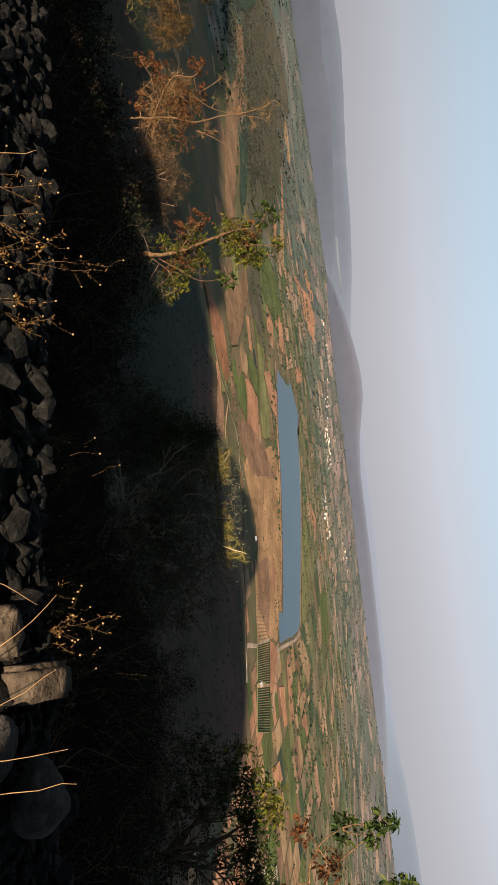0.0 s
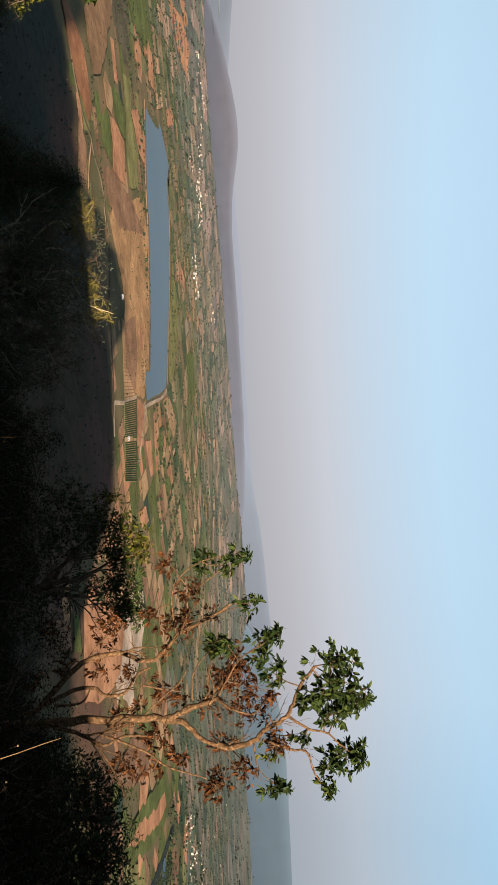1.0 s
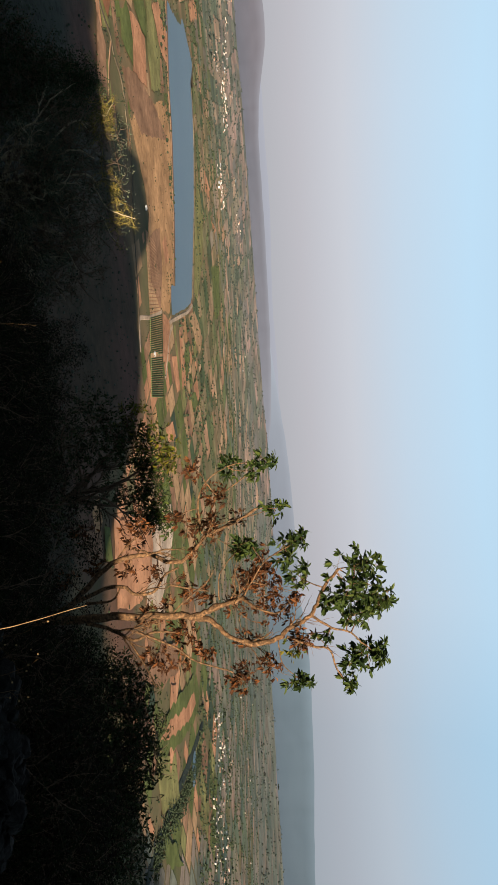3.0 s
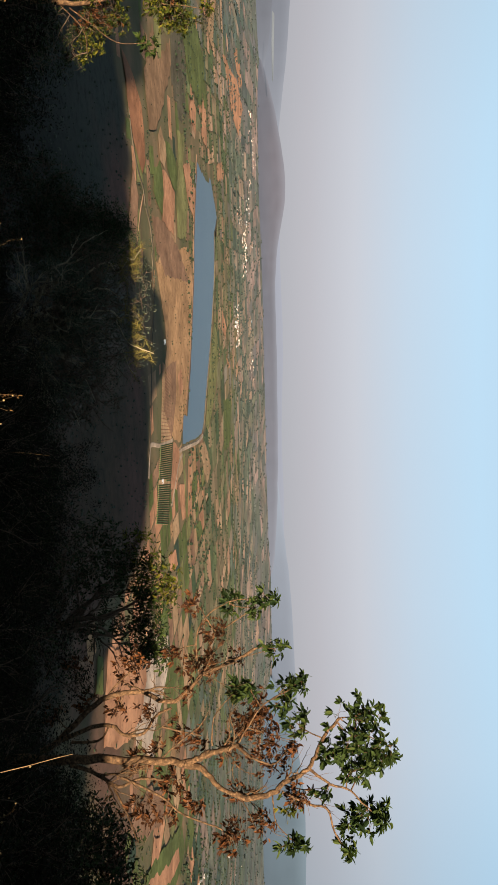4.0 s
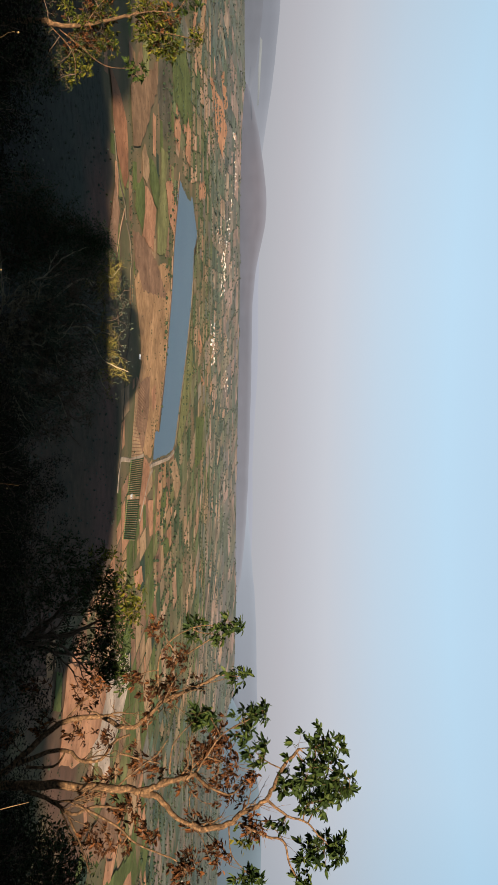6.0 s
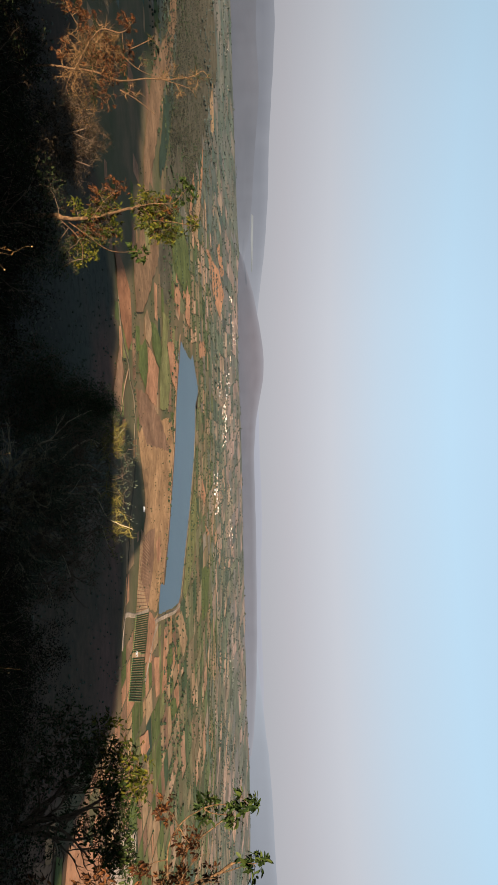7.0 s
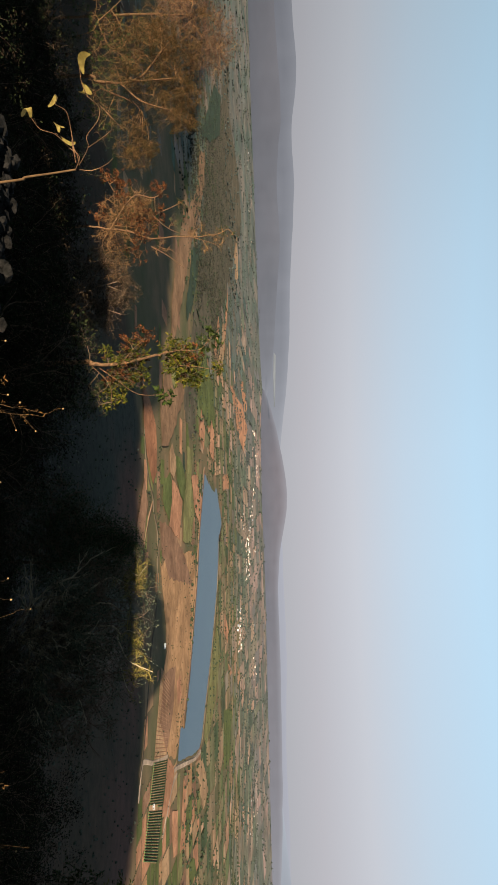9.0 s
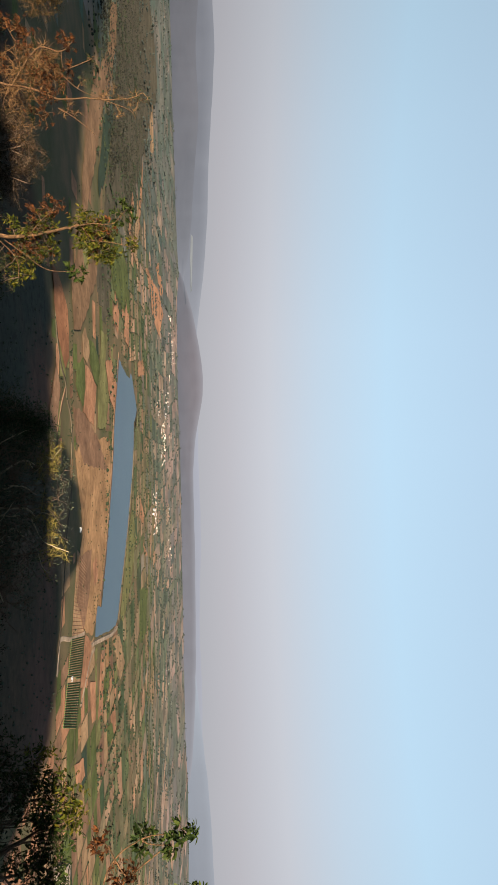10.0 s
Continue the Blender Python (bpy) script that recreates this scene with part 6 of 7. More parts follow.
def grow_bushC():
    t = SlopeTree("grey_bush", 24.0, 11.0, 0.0, "large dark grey-green bush with sunlit bare yellow twig tips", "bush", 19, bark="twig_grey", twig="bark_dark")
    t.limb(0.050, (6.5, -20.5), (5.8, -17.4), (5.5, -15.0), (5.6, -12.8), (6.4, -12.0))
    t.limb(0.040, (6.5, -17.6), (7.5, -15.3), (7.1, -13.7), (7.8, -12.9))
    t.limb(0.040, (5.0, -16.6), (4.0, -14.4), (3.8, -13.2), (4.5, -12.0))
    t.limb(0.035, (3.9, -15.6), (2.5, -14.2), (1.8, -12.8), (2.4, -11.8))
    t.limb(0.022, (6.3, -12.4), (8.0, -11.6), (8.6, -10.6), (9.0, -9.6))
    t.limb(0.018, (6.4, -12.2), (5.9, -11.6), (6.1, -11.0))
    t.limb(0.018, (1.8, -12.6), (2.6, -12.0), (1.9, -11.4), (1.5, -10.8))
    t.limb(0.015, (1.4, -11.3), (1.7, -10.8), (1.2, -10.4), (0.9, -10.1))
    t.limb(0.020, (11.3, -17.7), (12.7, -16.3), (14.8, -15.5))
    t.limb(0.020, (9.7, -16.5), (10.7, -15.1), (12.7, -14.3))
    t.limb(0.015, (8.6, -12.0), (10.2, -11.5), (10.6, -11.0))
    t.boughs((6.5, -19.5), ((0.5, -13.2), (2.6, -12.8), (4.4, -12.5), (6.2, -12.5), (8.2, -13.2), (9.6, -14.0)), 0.085, 3, 3, 0.75, 500, "o", 20)
    t.boughs((8.0, -19.0), ((11.0, -14.6), (12.6, -15.2), (14.4, -15.8), (15.6, -16.8)), 0.075, 3, 3, 0.7, 520, "o", 14)
    t.boughs((4.0, -18.5), ((0.6, -14.4), (2.0, -13.2), (3.6, -13.0)), 0.07, 3, 3, 0.8, 540, "o", 18)
    t.boughs((6.5, -18.8), ((1.2, -13.6), (3.4, -14.2), (5.2, -13.2), (7.2, -13.4), (9.0, -14.6), (10.8, -16.0), (12.4, -17.4), (2.0, -16.0)), 0.06, 3, 3, 0.9, 580)
    t.boughs((5.6, -20.0), ((0.8, -16.4), (3.0, -15.4), (7.6, -16.2), (9.8, -17.6), (11.4, -18.8)), 0.06, 3, 3, 0.9, 600)
    for az, e, rad, n in ((4.9, -14.3, 0.9, 50), (4.0, -12.9, 0.7, 50), (6.2, -12.7, 0.7, 50), (7.4, -14.3, 0.8, 50), (7.9, -13.2, 0.5, 36), (9.6, -14.4, 0.8, 44), (10.6, -14.2, 0.5, 26), (6.0, -15.9, 0.8, 36), (12.0, -15.2, 0.6, 24), (2.6, -12.4, 0.6, 36), (1.6, -13.8, 0.5, 26), (9.3, -12.9, 0.4, 20), (14.2, -15.6, 0.4, 12)):
        t.crown(az, e, rad, "o", n * 0.6, 8)
    for az, e, rad, n in ((0.9, -10.9, 0.20, 26), (1.6, -10.8, 0.24, 34), (2.4, -11.2, 0.22, 30), (3.1, -11.7, 0.16, 16), (4.6, -11.4, 0.14, 12), (6.1, -11.4, 0.22, 34),
                          (6.7, -11.0, 0.14, 16), (8.4, -10.6, 0.22, 22), (9.0, -10.0, 0.20, 20), (9.5, -10.8, 0.20, 18), (8.9, -11.4, 0.18, 16), (10.6, -11.3, 0.14, 10), (7.6, -11.0, 0.12, 8), (1.9, -12.2, 0.15, 10)):
        t.crown(az, e, rad * 0.95, "t", n * 0.62, 5 if az < 7 else 1)
    for az, e, rad, n in ((3.2, -13.6, 0.7, 26), (5.6, -16.8, 0.8, 30), (8.8, -16.4, 0.8, 26), (10.6, -16.8, 0.7, 20), (12.8, -15.4, 0.5, 14), (13.9, -15.6, 0.4, 8), (12.2, -14.3, 0.4, 10)):
        t.crown(az, e, rad, "w", n, 0)
    return t.finish()


grow_bushC()


def grow_bushG():
    t = SlopeTree("green_bush", 30.0, 10.0, 0.08, "dense dark green bush in shade", "bush", 23, bark="bark_dark", twig="bark_dark")
    t.limb(0.050, (0.4, -17.9), (-0.1, -14.9), (-0.4, -13.2), (-0.7, -11.8))
    t.limb(0.030, (-0.1, -14.9), (1.0, -14.2), (1.7, -13.1))
    t.crown(-0.7, -11.8, 0.22, "b", 34, 7)
    t.crown(0.1, -12.4, 0.35, "b", 40, 7)
    t.crown(-0.2, -13.5, 0.40, "b", 50, 7)
    t.crown(0.7, -14.6, 0.50, "b", 60, 7)
    t.crown(1.5, -13.7, 0.35, "b", 40, 7)
    t.crown(-0.1, -15.8, 0.60, "b", 70, 7)
    for az, e, rad, n in ((-1.5, -12.3, 0.26, 34), (-1.1, -13.6, 0.36, 40), (-2.2, -14.2, 0.36, 40), (-3.4, -15.6, 0.42, 44), (-1.8, -16.0, 0.50, 56), (-4.4, -17.2, 0.45, 44), (-2.8, -17.8, 0.55, 56), (-0.6, -18.0, 0.55, 50), (1.4, -17.0, 0.50, 44), (0.2, -19.6, 0.6, 44), (-4.6, -19.4, 0.6, 44), (-2.4, -20.4, 0.6, 44)):
        t.crown(az, e, rad, "b", n, 6)
    return t.finish()


grow_bushG()


def grow_lean():
    t = SlopeTree("leaning_tree", 28.0, 12.0, 0.08, "dark spreading tree with sunlit yellow-green tips", "tree", 17, bark="bark_dark", twig="bark_dark")
    t.limb(0.070, (32.4, -23.3), (31.4, -18.4), (29.4, -15.4), (26.9, -13.1), (26.1, -11.6))
    t.limb(0.050, (30.2, -16.7), (29.6, -13.3), (28.4, -10.8), (27.6, -9.4))
    t.limb(0.045, (30.7, -16.3), (31.2, -12.9), (30.7, -10.7), (31.9, -9.5))
    t.limb(0.030, (29.4, -15.4), (26.2, -15.7), (24.5, -14.3))
    t.limb(0.030, (31.4, -18.4), (33.8, -17.3), (35.2, -15.6))
    t.crown(26.0, -12.2, 0.30, "k", 30, 5)
    t.crown(27.3, -13.6, 0.35, "k", 30, 5)
    t.crown(24.9, -14.3, 0.30, "k", 24, 5)
    for az, e, rad, kind, n in ((27.2, -11.2, 0.28, "v", 24), (27.4, -9.9, 0.26, "v", 22), (26.4, -9.4, 0.22, "u", 16), (26.9, -8.9, 0.16, "u", 12), (27.8, -9.0, 0.18, "u", 14), (28.6, -9.4, 0.20, "v", 16), (25.3, -10.6, 0.24, "v", 18), (24.6, -11.7, 0.24, "u", 14),
                                (23.6, -11.0, 0.14, "u", 8), (29.6, -10.0, 0.22, "v", 18), (30.9, -9.9, 0.20, "v", 16), (32.7, -9.6, 0.18, "v", 16), (31.8, -10.6, 0.24, "v", 20), (25.8, -12.8, 0.28, "k", 24), (23.6, -13.2, 0.24, "k", 18), (22.8, -14.6, 0.24, "k", 16)):
        t.crown(az, e, rad, kind, n, 5)
    t.boughs((30.5, -17.0), ((24.2, -11.8), (26.2, -10.2), (28.2, -10.0), (30.6, -10.6), (32.6, -10.4), (23.4, -14.4)), 0.10, 3, 3, 0.8, 560)
    t.crown(28.9, -10.6, 0.25, "k", 22, 6)
    t.crown(30.6, -11.4, 0.28, "k", 26, 6)
    t.crown(32.3, -9.8, 0.20, "k", 20, 7)
    t.crown(32.5, -10.6, 0.15, "k", 9, 6)
    t.crown(30.5, -12.9, 0.25, "k", 16, 5)
    t.crown(27.1, -15.7, 0.40, "k", 30, 5)
    t.crown(24.8, -16.0, 0.40, "k", 30, 5)
    t.crown(29.7, -17.1, 0.40, "k", 30, 5)
    t.crown(31.2, -15.1, 0.30, "k", 16, 5)
    t.crown(32.5, -16.8, 0.35, "k", 18, 5)
    t.crown(34.3, -15.6, 0.20, "k", 8, 5)
    t.crown(26.1, -17.4, 0.50, "k", 36, 5)
    t.crown(32.3, -18.5, 0.40, "k", 24, 5)
    return t.finish()


grow_lean()


def grow_shrubR():
    t = SlopeTree("slope_bush", 26.0, 9.0, 0.18, "dark feathery bush in shade on the slope", "bush", 27, bark="bark_dark", twig="bark_dark")
    t.limb(0.040, (45.2, -23.6), (46.0, -19.0), (45.9, -15.0), (47.0, -11.3))
    t.limb(0.040, (48.5, -22.7), (49.2, -18.1), (49.2, -14.2), (50.2, -11.0))
    t.limb(0.040, (52.7, -22.4), (52.6, -18.0), (52.6, -13.4))
    t.limb(0.030, (46.0, -19.0), (43.8, -16.2), (44.0, -13.3))
    t.limb(0.030, (49.2, -18.1), (47.5, -15.4), (48.6, -11.8))
    t.limb(0.030, (56.2, -22.1), (55.9, -17.1), (55.5, -13.7))
    t.crown(45.5, -14.6, 0.40, "k", 60, 5)
    t.crown(46.9, -12.6, 0.30, "k", 40, 4)
    t.crown(43.7, -16.6, 0.35, "k", 45, 5)
    t.crown(48.8, -13.4, 0.35, "k", 50, 4)
    t.crown(49.4, -11.3, 0.25, "k", 26, 4)
    t.crown(49.1, -15.4, 0.40, "k", 50, 5)
    t.crown(51.9, -13.4, 0.30, "k", 40, 5)
    t.crown(51.6, -12.2, 0.15, "k", 14, 4)
    t.crown(52.4, -16.1, 0.40, "k", 50, 5)
    t.crown(46.5, -18.2, 0.40, "k", 45, 5)
    t.crown(54.7, -14.9, 0.35, "k", 40, 5)
    t.crown(56.5, -13.7, 0.30, "k", 30, 5)
    t.crown(55.2, -17.5, 0.50, "k", 50, 5)
    t.crown(53.5, -11.8, 0.15, "k", 12, 4)
    t.crown(43.5, -14.2, 0.20, "k", 16, 4)
    t.crown(51.4, -10.6, 0.10, "k", 8, 4)
    for az, e, rad, n in ((46.0, -11.9, 0.28, 30), (48.2, -11.6, 0.25, 26), (50.4, -12.0, 0.30, 34), (53.2, -12.9, 0.32, 34), (55.6, -12.6, 0.30, 30), (57.4, -12.8, 0.30, 30), (44.6, -12.9, 0.25, 26), (47.4, -13.8, 0.36, 44), (54.0, -13.8, 0.36, 40)):
        t.crown(az, e, rad, "k", n, 6)
    return t.finish()


grow_shrubR()


def leafy_tree(name, az, D, top, lean, mats, label, seed, levels=3, stems=1, size=0.12, per_tip=5, spread=0.9, girth=0.08, kids=3, cat="tree", lift=0.06, bark="bark", reach=0.2, wide=1.0, shrink=0.68, group=""):
    """A tree of the slope; top: the elevation at which its crown ends, seen from the eye; mats: (material, share of the sprays)."""
    foot = where(az, D)
    tall = H + D * math.tan(radians(top)) - foot.z
    tree = thing(name, foot, label, cat, group)
    w = Wood(seed)
    for s in range(stems):
        k = 0.28 if stems > 1 else 0.03
        d = Vector((lean[0] + w.rng.gauss(0, k), lean[1] + w.rng.gauss(0, k), 1))
        o = 0.1 * (stems > 1)
        w.grow(Vector((w.rng.gauss(0, o), w.rng.gauss(0, o), -0.15)), d, tall * 0.36 * w.rng.uniform(0.85, 1.15), girth, levels, kids, 0.16, lift, spread, shrink, 7)
    f = tall / max(p.z for p, _ in w.tips)
    w.v = [(x * f * wide, y * f * wide, z * f) for x, y, z in w.v]
    w.tips = [(Vector((p.x * f * wide, p.y * f * wide, p.z * f)), d) for p, d in w.tips]
    w.part("trunk", M[bark], tree)
    bunches = [Leaves(seed * 31 + i) for i in range(len(mats))]
    for p, d in w.tips:
        x, acc = w.rng.random(), 0
        for k, (m, share) in enumerate(mats):
            acc += share
            if x < acc:
                bunches[k].spray(p, d, w.rng.randint(max(1, per_tip - 2), per_tip + 2), size, reach)
                break
    for lv, (m, share) in zip(bunches, mats):
        if lv.v:
            tagged(lv.part("foliage", M[m], tree), kind="stuff")
    return tree




def undergrowth():
    """Dark young trees and scrub on the shaded slope below the rim."""
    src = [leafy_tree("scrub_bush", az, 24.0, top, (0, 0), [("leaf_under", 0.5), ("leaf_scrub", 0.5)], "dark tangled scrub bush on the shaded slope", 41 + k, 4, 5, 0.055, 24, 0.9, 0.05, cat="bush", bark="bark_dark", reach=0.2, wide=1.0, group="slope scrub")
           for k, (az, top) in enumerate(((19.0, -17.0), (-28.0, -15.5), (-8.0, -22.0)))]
    rng = random.Random(77)
    count = 0
    for n in range(1100):
        az, D = rng.uniform(-46, 62), rng.uniform(7, 45)
        line = float(np.interp(az, (-50, -34, -26, -22, -17, -14, -12, -10, -5, -2.4, -0.3, 5, 12, 15, 18.6, 21, 22.6, 25, 28, 34, 40, 43, 45.5, 49, 51.2, 52.7, 53.8, 56.5, 64), (-11.5, -12.8, -13.4, -12.8, -12.9, -13.6, -14.8, -18.0, -20.5, -20, -19.5, -20, -18.5, -15.6, -14.9, -14.3, -14.5, -15.5, -17, -18, -17.5, -15.5, -12.8, -11.6, -10.5, -11.8, -12.2, -10.6, -10)))
        p = where(az, D)
        want = H + D * math.tan(radians(line - abs(rng.gauss(0, 2.2)))) - p.z
        s, v = p.x * ca - p.y * sa, p.x * sa + p.y * ca
        want = min(want, H + ridge_height(s) - (v + 2 + ridge_width(s)) * math.tan(radians(SUN_EL)) - p.z - 0.35)
        if want < 0.6 or want > 9 or count > 290:
            continue
        count += 1
        b = rng.choice(src)
        k = want / max(v.co.z for v in b.children[0].data.vertices)
        ob = copy_thing(b, Matrix.Translation(p) @ Matrix.Rotation(rng.uniform(0, 6.28), 4, "Z"))
        wide = max(1.0, min(2.4, 0.13 * D / max(0.8, want)))
        ob.scale = (k * wide * rng.uniform(1.0, 1.6), k * wide * rng.uniform(1.0, 1.6), k)


undergrowth()


# ---- the rim of loose stones in front ----
def stone_mesh(seed, n=16, flatness=0.7):
    rng = random.Random(seed)
    bm = bmesh.new()
    for _ in range(n):
        v = Vector((rng.gauss(0, 1), rng.gauss(0, 1), rng.gauss(0, 1))).normalized()
        bm.verts.new((v.x * 0.62, v.y * 0.45, v.z * 0.45 * flatness))
    r = bmesh.ops.convex_hull(bm, input=bm.verts[:])
    bmesh.ops.delete(bm, geom=[g for g in r["geom_interior"] if isinstance(g, bmesh.types.BMVert)], context="VERTS")
    bmesh.ops.bevel(bm, geom=bm.edges[:], offset=0.012, segments=1, affect="EDGES")
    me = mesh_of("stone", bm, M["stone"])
    return me


STONES = [stone_mesh(i) for i in range(12)]


def place(s, v):
    """A plan point s metres across and v metres ahead, in the direction in which shadows fall."""
    return s * ca + v * sa, -s * sa + v * ca


def stone_rim():
    rim = thing("stone_rim", (*place(0, 3.2), 0), "rubble of loose angular grey stones along the edge", "stones")
    rim.location.z = H - 1.7
    rng = random.Random(9)
    rest_v, rest_f = [], []
    for layer, (step, lo, hi) in enumerate(((0.085, 0.075, 0.145), (0.2, 0.11, 0.21))):
        s = -7.0
        while s < 6.0:
            v = 2.2
            while v < 3.95 + rim_shift(s):
                ps, pv = s + rng.uniform(-0.5, 0.5) * step, v + rng.uniform(-0.5, 0.5) * step
                size = rng.uniform(lo, hi)
                x, y = place(ps, pv)
                z = land(x, y)[0] + size * (0.12 if layer == 0 else 0.28)
                m = Matrix.LocRotScale(Vector((x, y, z)), Euler((rng.uniform(-0.5, 0.5), rng.uniform(-0.5, 0.5), rng.uniform(0, 6.28))), Vector((1, 1, 1)) * size)
                me = STONES[rng.randrange(12)]
                v += step
                if layer and rng.random() < 0.55:
                    continue
                if -1.6 < ps < 1.8 and pv > 3.05:
                    ob = new("stone", me)
                    ob.parent = rim
                    ob.matrix_parent_inverse = Matrix.Translation(-rim.location)
                    ob.matrix_basis = m
                else:
                    o = len(rest_v)
                    rest_v.extend(tuple(m @ q.co) for q in me.vertices)
                    rest_f.extend(tuple(o + i for i in p.vertices) for p in me.polygons)
            s += step
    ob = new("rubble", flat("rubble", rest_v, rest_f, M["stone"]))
    tagged(ob, "loose grey rubble covering the hilltop edge", "stones", kind="stuff")


stone_rim()


def boulder(az, dist, z, size, turn, label, seed):
    rng = random.Random(int(seed * 10))
    bm = bmesh.new()
    for _ in range(26):
        v = Vector((rng.gauss(0, 1), rng.gauss(0, 1), rng.gauss(0, 1))).normalized()
        k = 0.5 / max(abs(v.x), abs(v.y), abs(v.z)) * 0.6 + 0.22
        bm.verts.new((v.x * k * size[0], v.y * k * size[1], v.z * k * size[2]))
    r = bmesh.ops.convex_hull(bm, input=bm.verts[:])
    bmesh.ops.delete(bm, geom=[g for g in r["geom_interior"] if isinstance(g, bmesh.types.BMVert)], context="VERTS")
    bmesh.ops.subdivide_edges(bm, edges=bm.edges[:], cuts=2, use_grid_fill=True)
    bmesh.ops.triangulate(bm, faces=bm.faces[:])
    for _ in range(1):
        bmesh.ops.smooth_vert(bm, verts=bm.verts[:], factor=0.4, use_axis_x=True, use_axis_y=True, use_axis_z=True)
    for v in bm.verts:
        v.co += v.co.normalized() * (0.016 * noise.noise(v.co * 9 + Vector((seed, 0, 0))) + 0.007 * noise.noise(v.co * 26))
    ob = new("boulder", mesh_of("boulder", bm, M["slab" if "warm" in label or "tan" in label else "boulder"], True))
    a = radians(az)
    ob.matrix_basis = Matrix.Translation((math.sin(a) * dist, math.cos(a) * dist, H + z)) @ Euler([radians(t) for t in turn]).to_matrix().to_4x4()
    return tagged(ob, label, "boulder", "boulders on the rim")


def slab(az, dist, z, size, turn, label, seed):
    """A broken block of stone with flat faces and worn edges."""
    bm = bmesh.new()
    bmesh.ops.create_cube(bm, size=1.0)
    for v in bm.verts:
        k = 1 + 0.22 * noise.noise(v.co * 2.3 + Vector((seed, 0, 0)))
        v.co = Vector((v.co.x * size[0] * k, v.co.y * size[1] * k, v.co.z * size[2] * k))
    bmesh.ops.bevel(bm, geom=bm.edges[:], offset=0.028, segments=3, affect="EDGES")
    bmesh.ops.subdivide_edges(bm, edges=[e for e in bm.edges if e.calc_length() > 0.06], cuts=3, use_grid_fill=True)
    bmesh.ops.triangulate(bm, faces=bm.faces[:])
    for v in bm.verts:
        v.co += v.co.normalized() * (0.012 * noise.noise(v.co * 8 + Vector((seed, 3, 0))) + 0.006 * noise.noise(v.co * 24))
    ob = new("boulder", mesh_of("boulder", bm, M["slab"], True))
    a = radians(az)
    ob.matrix_basis = Matrix.Translation((math.sin(a) * dist, math.cos(a) * dist, H + z)) @ Euler([radians(t) for t in turn]).to_matrix().to_4x4()
    return tagged(ob, label, "boulder", "boulders on the rim")


slab(18.5, 3.3, -1.63, (0.38, 0.17, 0.24), (0, -14, 75), "upright smooth slab with a warm-lit edge", 1.0)
boulder(27.5, 3.25, -1.56, (0.38, 0.30, 0.26), (10, 5, 20), "rounded grey boulder among the rubble", 4.0)
boulder(23.5, 3.0, -1.64, (0.36, 0.28, 0.2), (0, 20, 60), "rough grey boulder among the rubble", 7.0)
slab(14.5, 3.05, -1.64, (0.22, 0.18, 0.15), (0, 5, 30), "worn tan stone on the rim", 9.0)


# ---- dry weeds on the rim ----
def ball_mesh():
    bm = bmesh.new()
    bmesh.ops.create_icosphere(bm, subdivisions=1, radius=1)
    for v in bm.verts:
        v.co *= 1 + 0.15 * noise.noise(v.co * 3)
    return mesh_of("flower_head", bm, M["flower"])


BALL = ball_mesh()


def button_weed(az, D, top, stems, seed, heads=4, leaves=True):
    """A dry weed with round yellow seed heads."""
    foot = where(az, D)
    plant = thing("button_weed", foot, "dry branching weed with round yellow seed heads", "weed", "weeds on the rim")
    tall = H + D * math.tan(radians(top)) - foot.z
    w = Wood(seed)
    lv = Leaves(seed + 1)
    for _ in range(stems):
        d = Vector((w.rng.gauss(0, 0.35), w.rng.gauss(0, 0.35), 1))
        pts = w.bend(Vector((0, 0, -0.03)), d, tall * w.rng.uniform(0.55, 1.05), 8, 0.16, 0.02)
        w.tube(pts, 0.0021, 0.0009, 4)
        for k in range(max(1, heads - 2)):
            i = w.rng.randrange(4, 9)
            tw = w.bend(pts[i], Vector((w.rng.gauss(0, 1), w.rng.gauss(0, 1), 0.7)), w.rng.uniform(0.05, 0.16), 4, 0.2, 0.05)
            w.tube(tw, 0.0010, 0.0006, 3)
            ob = new("flower_head", BALL)
            ob.parent = plant
            q = w.rng.uniform(0.005, 0.0075)
            ob.matrix_basis = Matrix.Translation(tw[-1]) @ Matrix.Diagonal((q, q, q, 1))
            if leaves:
                lv.spray(tw[2], Vector((0, 0, 1)), 2, 0.02, 0.02, 0.1, 0.26)
        if leaves:
            for p in pts[2:]:
                lv.spray(p, Vector((0, 0, 1)), w.rng.choice((1, 3, 6)), 0.024, 0.02, 0.1, 0.24)
    w.part("stem", M["weed_stem"], plant)
    if lv.v:
        tagged(lv.part("foliage", M["leaf_straw"], plant), kind="stuff")


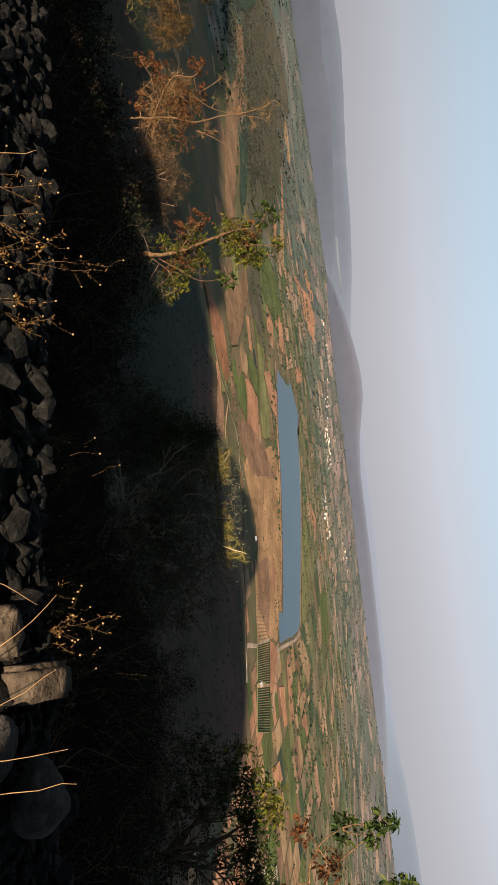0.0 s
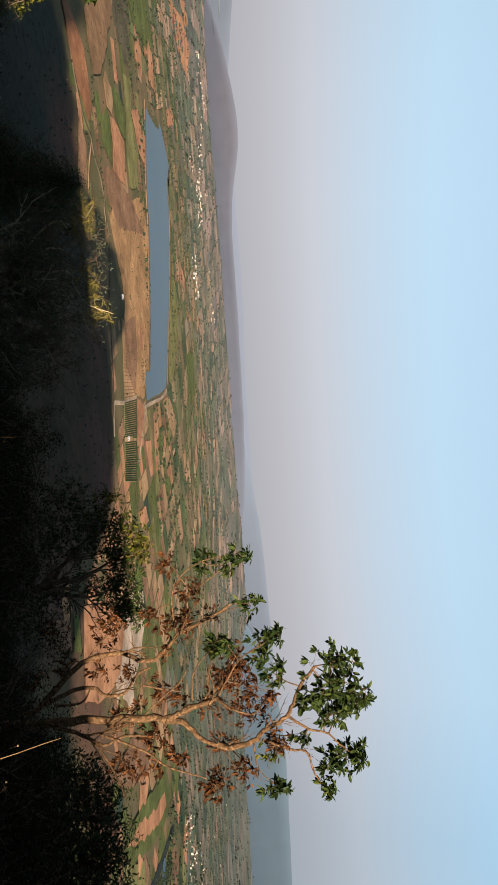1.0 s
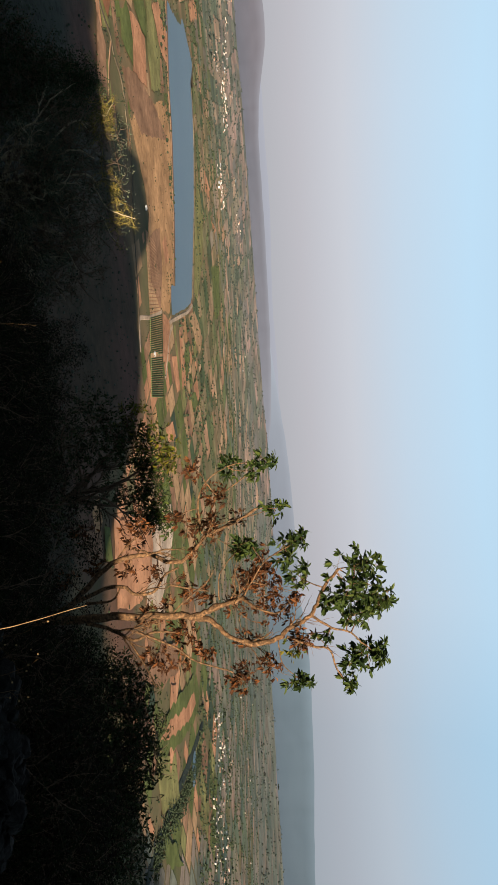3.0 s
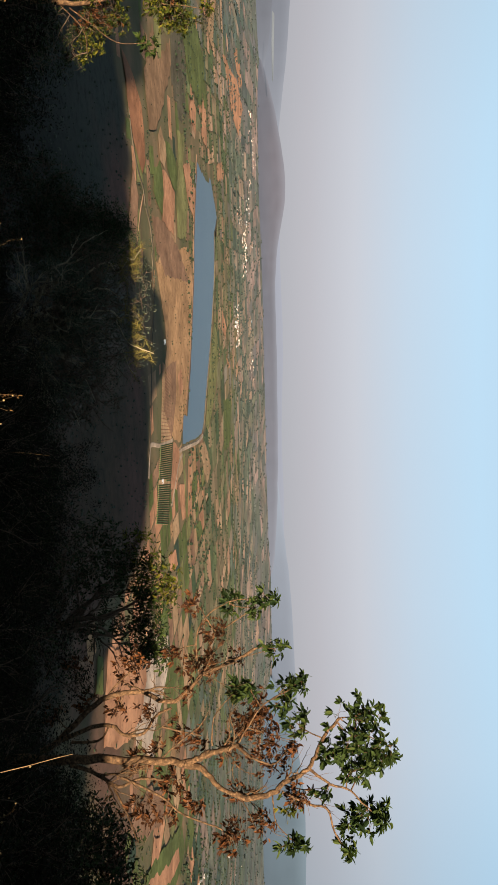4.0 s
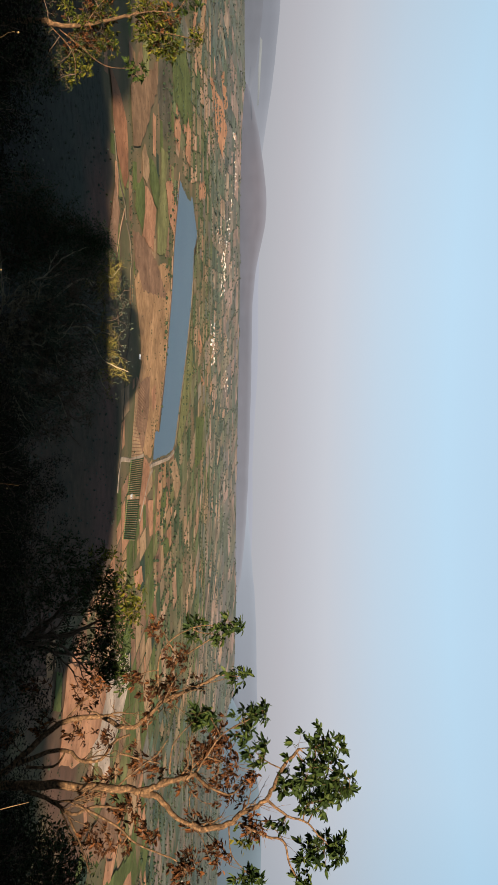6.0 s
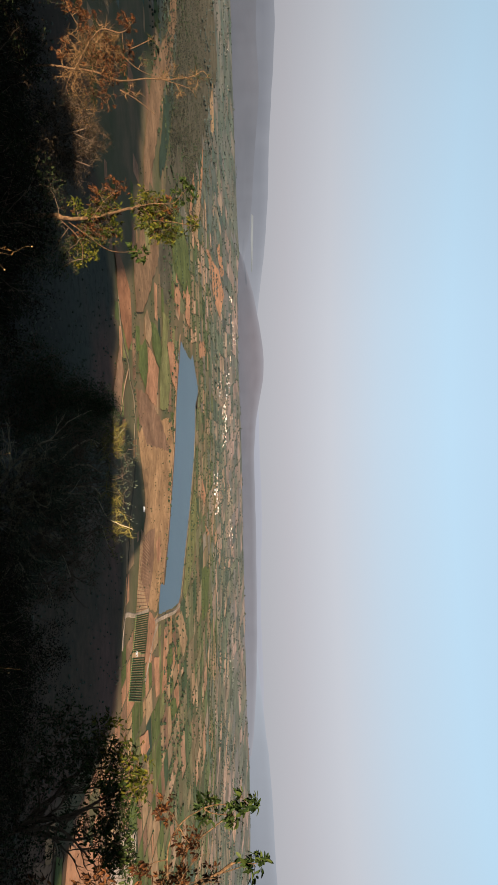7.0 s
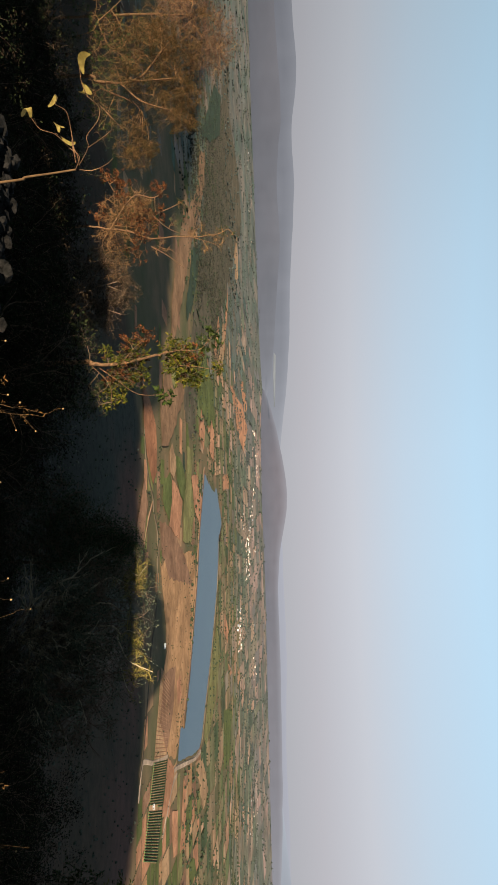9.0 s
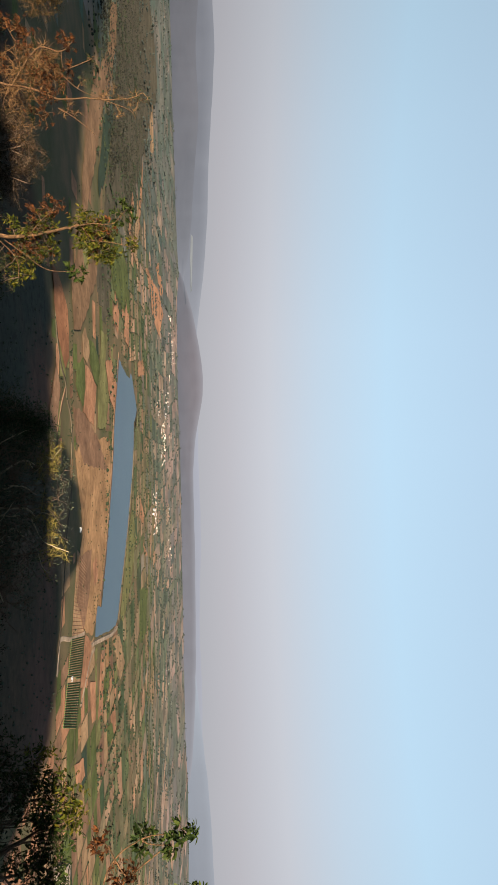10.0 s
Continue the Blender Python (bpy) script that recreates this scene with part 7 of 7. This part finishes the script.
WEEDS = [(-23.0, 3.7, -19.4, 3, 4), (-20.5, 3.6, -20.0, 3, 4), (-18.0, 3.5, -21.0, 4, 3), (-16.0, 3.9, -17.2, 3, 4), (-19.5, 3.2, -23.5, 4, 2), (-16.5, 3.3, -24.0, 4, 2), (-13.5, 3.4, -23.0, 3, 3),
         (-11.5, 3.6, -21.4, 4, 3), (-1.5, 4.2, -18.8, 3, 4), (0.5, 4.2, -20.0, 5, 5), (9.5, 3.9, -22.5, 3, 5), (12.0, 3.8, -21.0, 3, 5), (14.0, 3.9, -19.0, 4, 5), (16.0, 3.9, -17.6, 3, 5), (15.0, 3.6, -22.5, 4, 4), (17.0, 3.8, -21.5, 4, 4),
         (10.5, 4.3, -19.5, 3, 4), (13.0, 4.4, -17.4, 2, 4), (16.8, 4.5, -18.0, 3, 3), (-2.5, 4.5, -19.2, 3, 3), (2.0, 4.4, -20.6, 3, 4), (4.6, 4.6, -19.8, 2, 4), (7.0, 4.5, -21.4, 2, 4), (-9.0, 4.4, -20.6, 2, 3),
         (43.0, 4.2, -17.5, 3, 4), (46.0, 4.2, -17.0, 3, 4)]
for i, (az, D, top, n, h) in enumerate(WEEDS):
    button_weed(az, D, top, n, 200 + i * 3, h, i < 8 or 10 < i < 16)


def straw(az, D, az_end, top, seed):
    """One long dry grass stalk."""
    a, b = where(az, D), seen(az_end, top, D + 0.35)
    ob = thing("grass_stalk", a, "long dry golden grass stalk", "grass", "dry stalks on the rim")
    w = Wood(seed)
    d = b - a
    pts = [Vector((0, 0, -0.02)) + d * t + Vector((0, 0, 1)) * 0.10 * math.sin(t * 3.1416) * d.length + Vector((w.rng.gauss(0, 0.004), w.rng.gauss(0, 0.004), 0)) for t in (0, 0.15, 0.3, 0.45, 0.6, 0.75, 0.9, 1.0)]
    w.tube(pts, 0.003, 0.001, 5)
    w.part("stalk", M["twig"], ob)


for i, q in enumerate(((-25.3, 2.7, -24.0, -20.3), (28.0, 2.3, 26.3, -22.2), (25.5, 2.3, 23.9, -23.0), (25.0, 2.3, 17.9, -24.0), (20.0, 2.5, 11.9, -24.0), (8.0, 2.6, 12.4, -25.4), (45.5, 2.8, 41.5, -14.5))):
    straw(*q, 300 + i)


def leaf_stem():
    """A tall stem with a few large curled dry leaves."""
    foot = where(-33.0, 2.75)
    plant = thing("dry_weed", foot, "tall dry stem with a few large curled yellow leaves", "weed")
    w = Wood(71)

    def at(az, e, d=2.6):
        return seen(az, e, d) + Vector((-0.29, 0, 0)) - foot
    stem = ((-28.8, -19.4), (-29.1, -17.6), (-29.3, -15.7), (-29.5, -14.0))
    line = rounded([Vector((0, 0, -0.02))] + [at(*q) for q in stem], 5, False)
    w.tube(line, 0.0055, 0.0034, 6)
    ways = [((-29.5, -14.0), (-30.4, -13.6), (-31.1, -14.3), (-32.0, -15.1), (-32.4, -16.1), (-33.2, -16.6)),
            ((-30.0, -13.7), (-30.7, -13.8), (-31.5, -14.3), (-32.1, -15.1)),
            ((-29.8, -13.7), (-31.0, -12.9), (-31.8, -12.9), (-32.8, -12.0), (-33.7, -11.8), (-34.4, -12.5)),
            ((-30.4, -13.9), (-32.8, -14.0), (-33.6, -14.2), (-34.0, -14.8), (-34.4, -14.6)),
            ((-34.4, -12.5), (-35.3, -12.8), (-36.3, -12.8)),
            ((-30.0, -13.9), (-31.1, -14.0), (-31.6, -14.0)),
            ((-29.5, -13.7), (-29.4, -12.8), (-29.8, -11.7), (-30.2, -11.2)),
            ((-33.8, -11.7), (-33.1, -11.1), (-32.1, -10.2)),
            ((-31.0, -12.9), (-31.7, -11.7), (-32.2, -11.0))]
    for i, way in enumerate(ways):
        tw = rounded([at(*q) for q in way], 4, False)
        side = Wood(72 + i)
        side.tube(tw, 0.0021, 0.0011, 4)
        side.part("twig", M["bark"], plant)
        if i > 5:
            continue
        bm = bmesh.new()
        n, tip, rows = 7, tw[-1], []
        d = (Vector((-0.6, 0.1, -0.6)), Vector((-0.5, 0.1, -0.2)), Vector((0.1, 0.3, -0.5)), Vector((-0.5, 0.1, 0.3)), Vector((-0.6, 0.1, 0.4)), Vector((0.1, 0.2, -0.5)), Vector((-0.2, 0.1, -0.6)))[(0, 3, 1, 2, 3, 5)[i]]
        d.normalize()
        s = d.cross(Vector((0.2, -1, 0.3))).normalized()
        nr = s.cross(d)
        for k in range(n + 1):
            t = k / n
            long = (0.042, 0.048, 0.066, 0.036, 0.05, 0.03)[i]
            c = tip + d * long * t + nr * 0.022 * math.sin(t * 4.2 + i) + s * 0.012 * math.sin(t * 5 + 2 * i)
            wd = 0.26 * long * math.sin(max(0.05, t) ** 0.8 * 3.0) + 0.001
            rows.append([bm.verts.new(c - s * wd + nr * wd * 0.7), bm.verts.new(c), bm.verts.new(c + s * wd + nr * wd * (0.7 if i % 2 else -0.4))])
        for k in range(n):
            for j in range(2):
                bm.faces.new((rows[k][j], rows[k][j + 1], rows[k + 1][j + 1], rows[k + 1][j]))
        part("leaf", bm, M["leaf_curl"], plant, smooth=True)
    w.part("stem", M["weed_stem"], plant)


leaf_stem()
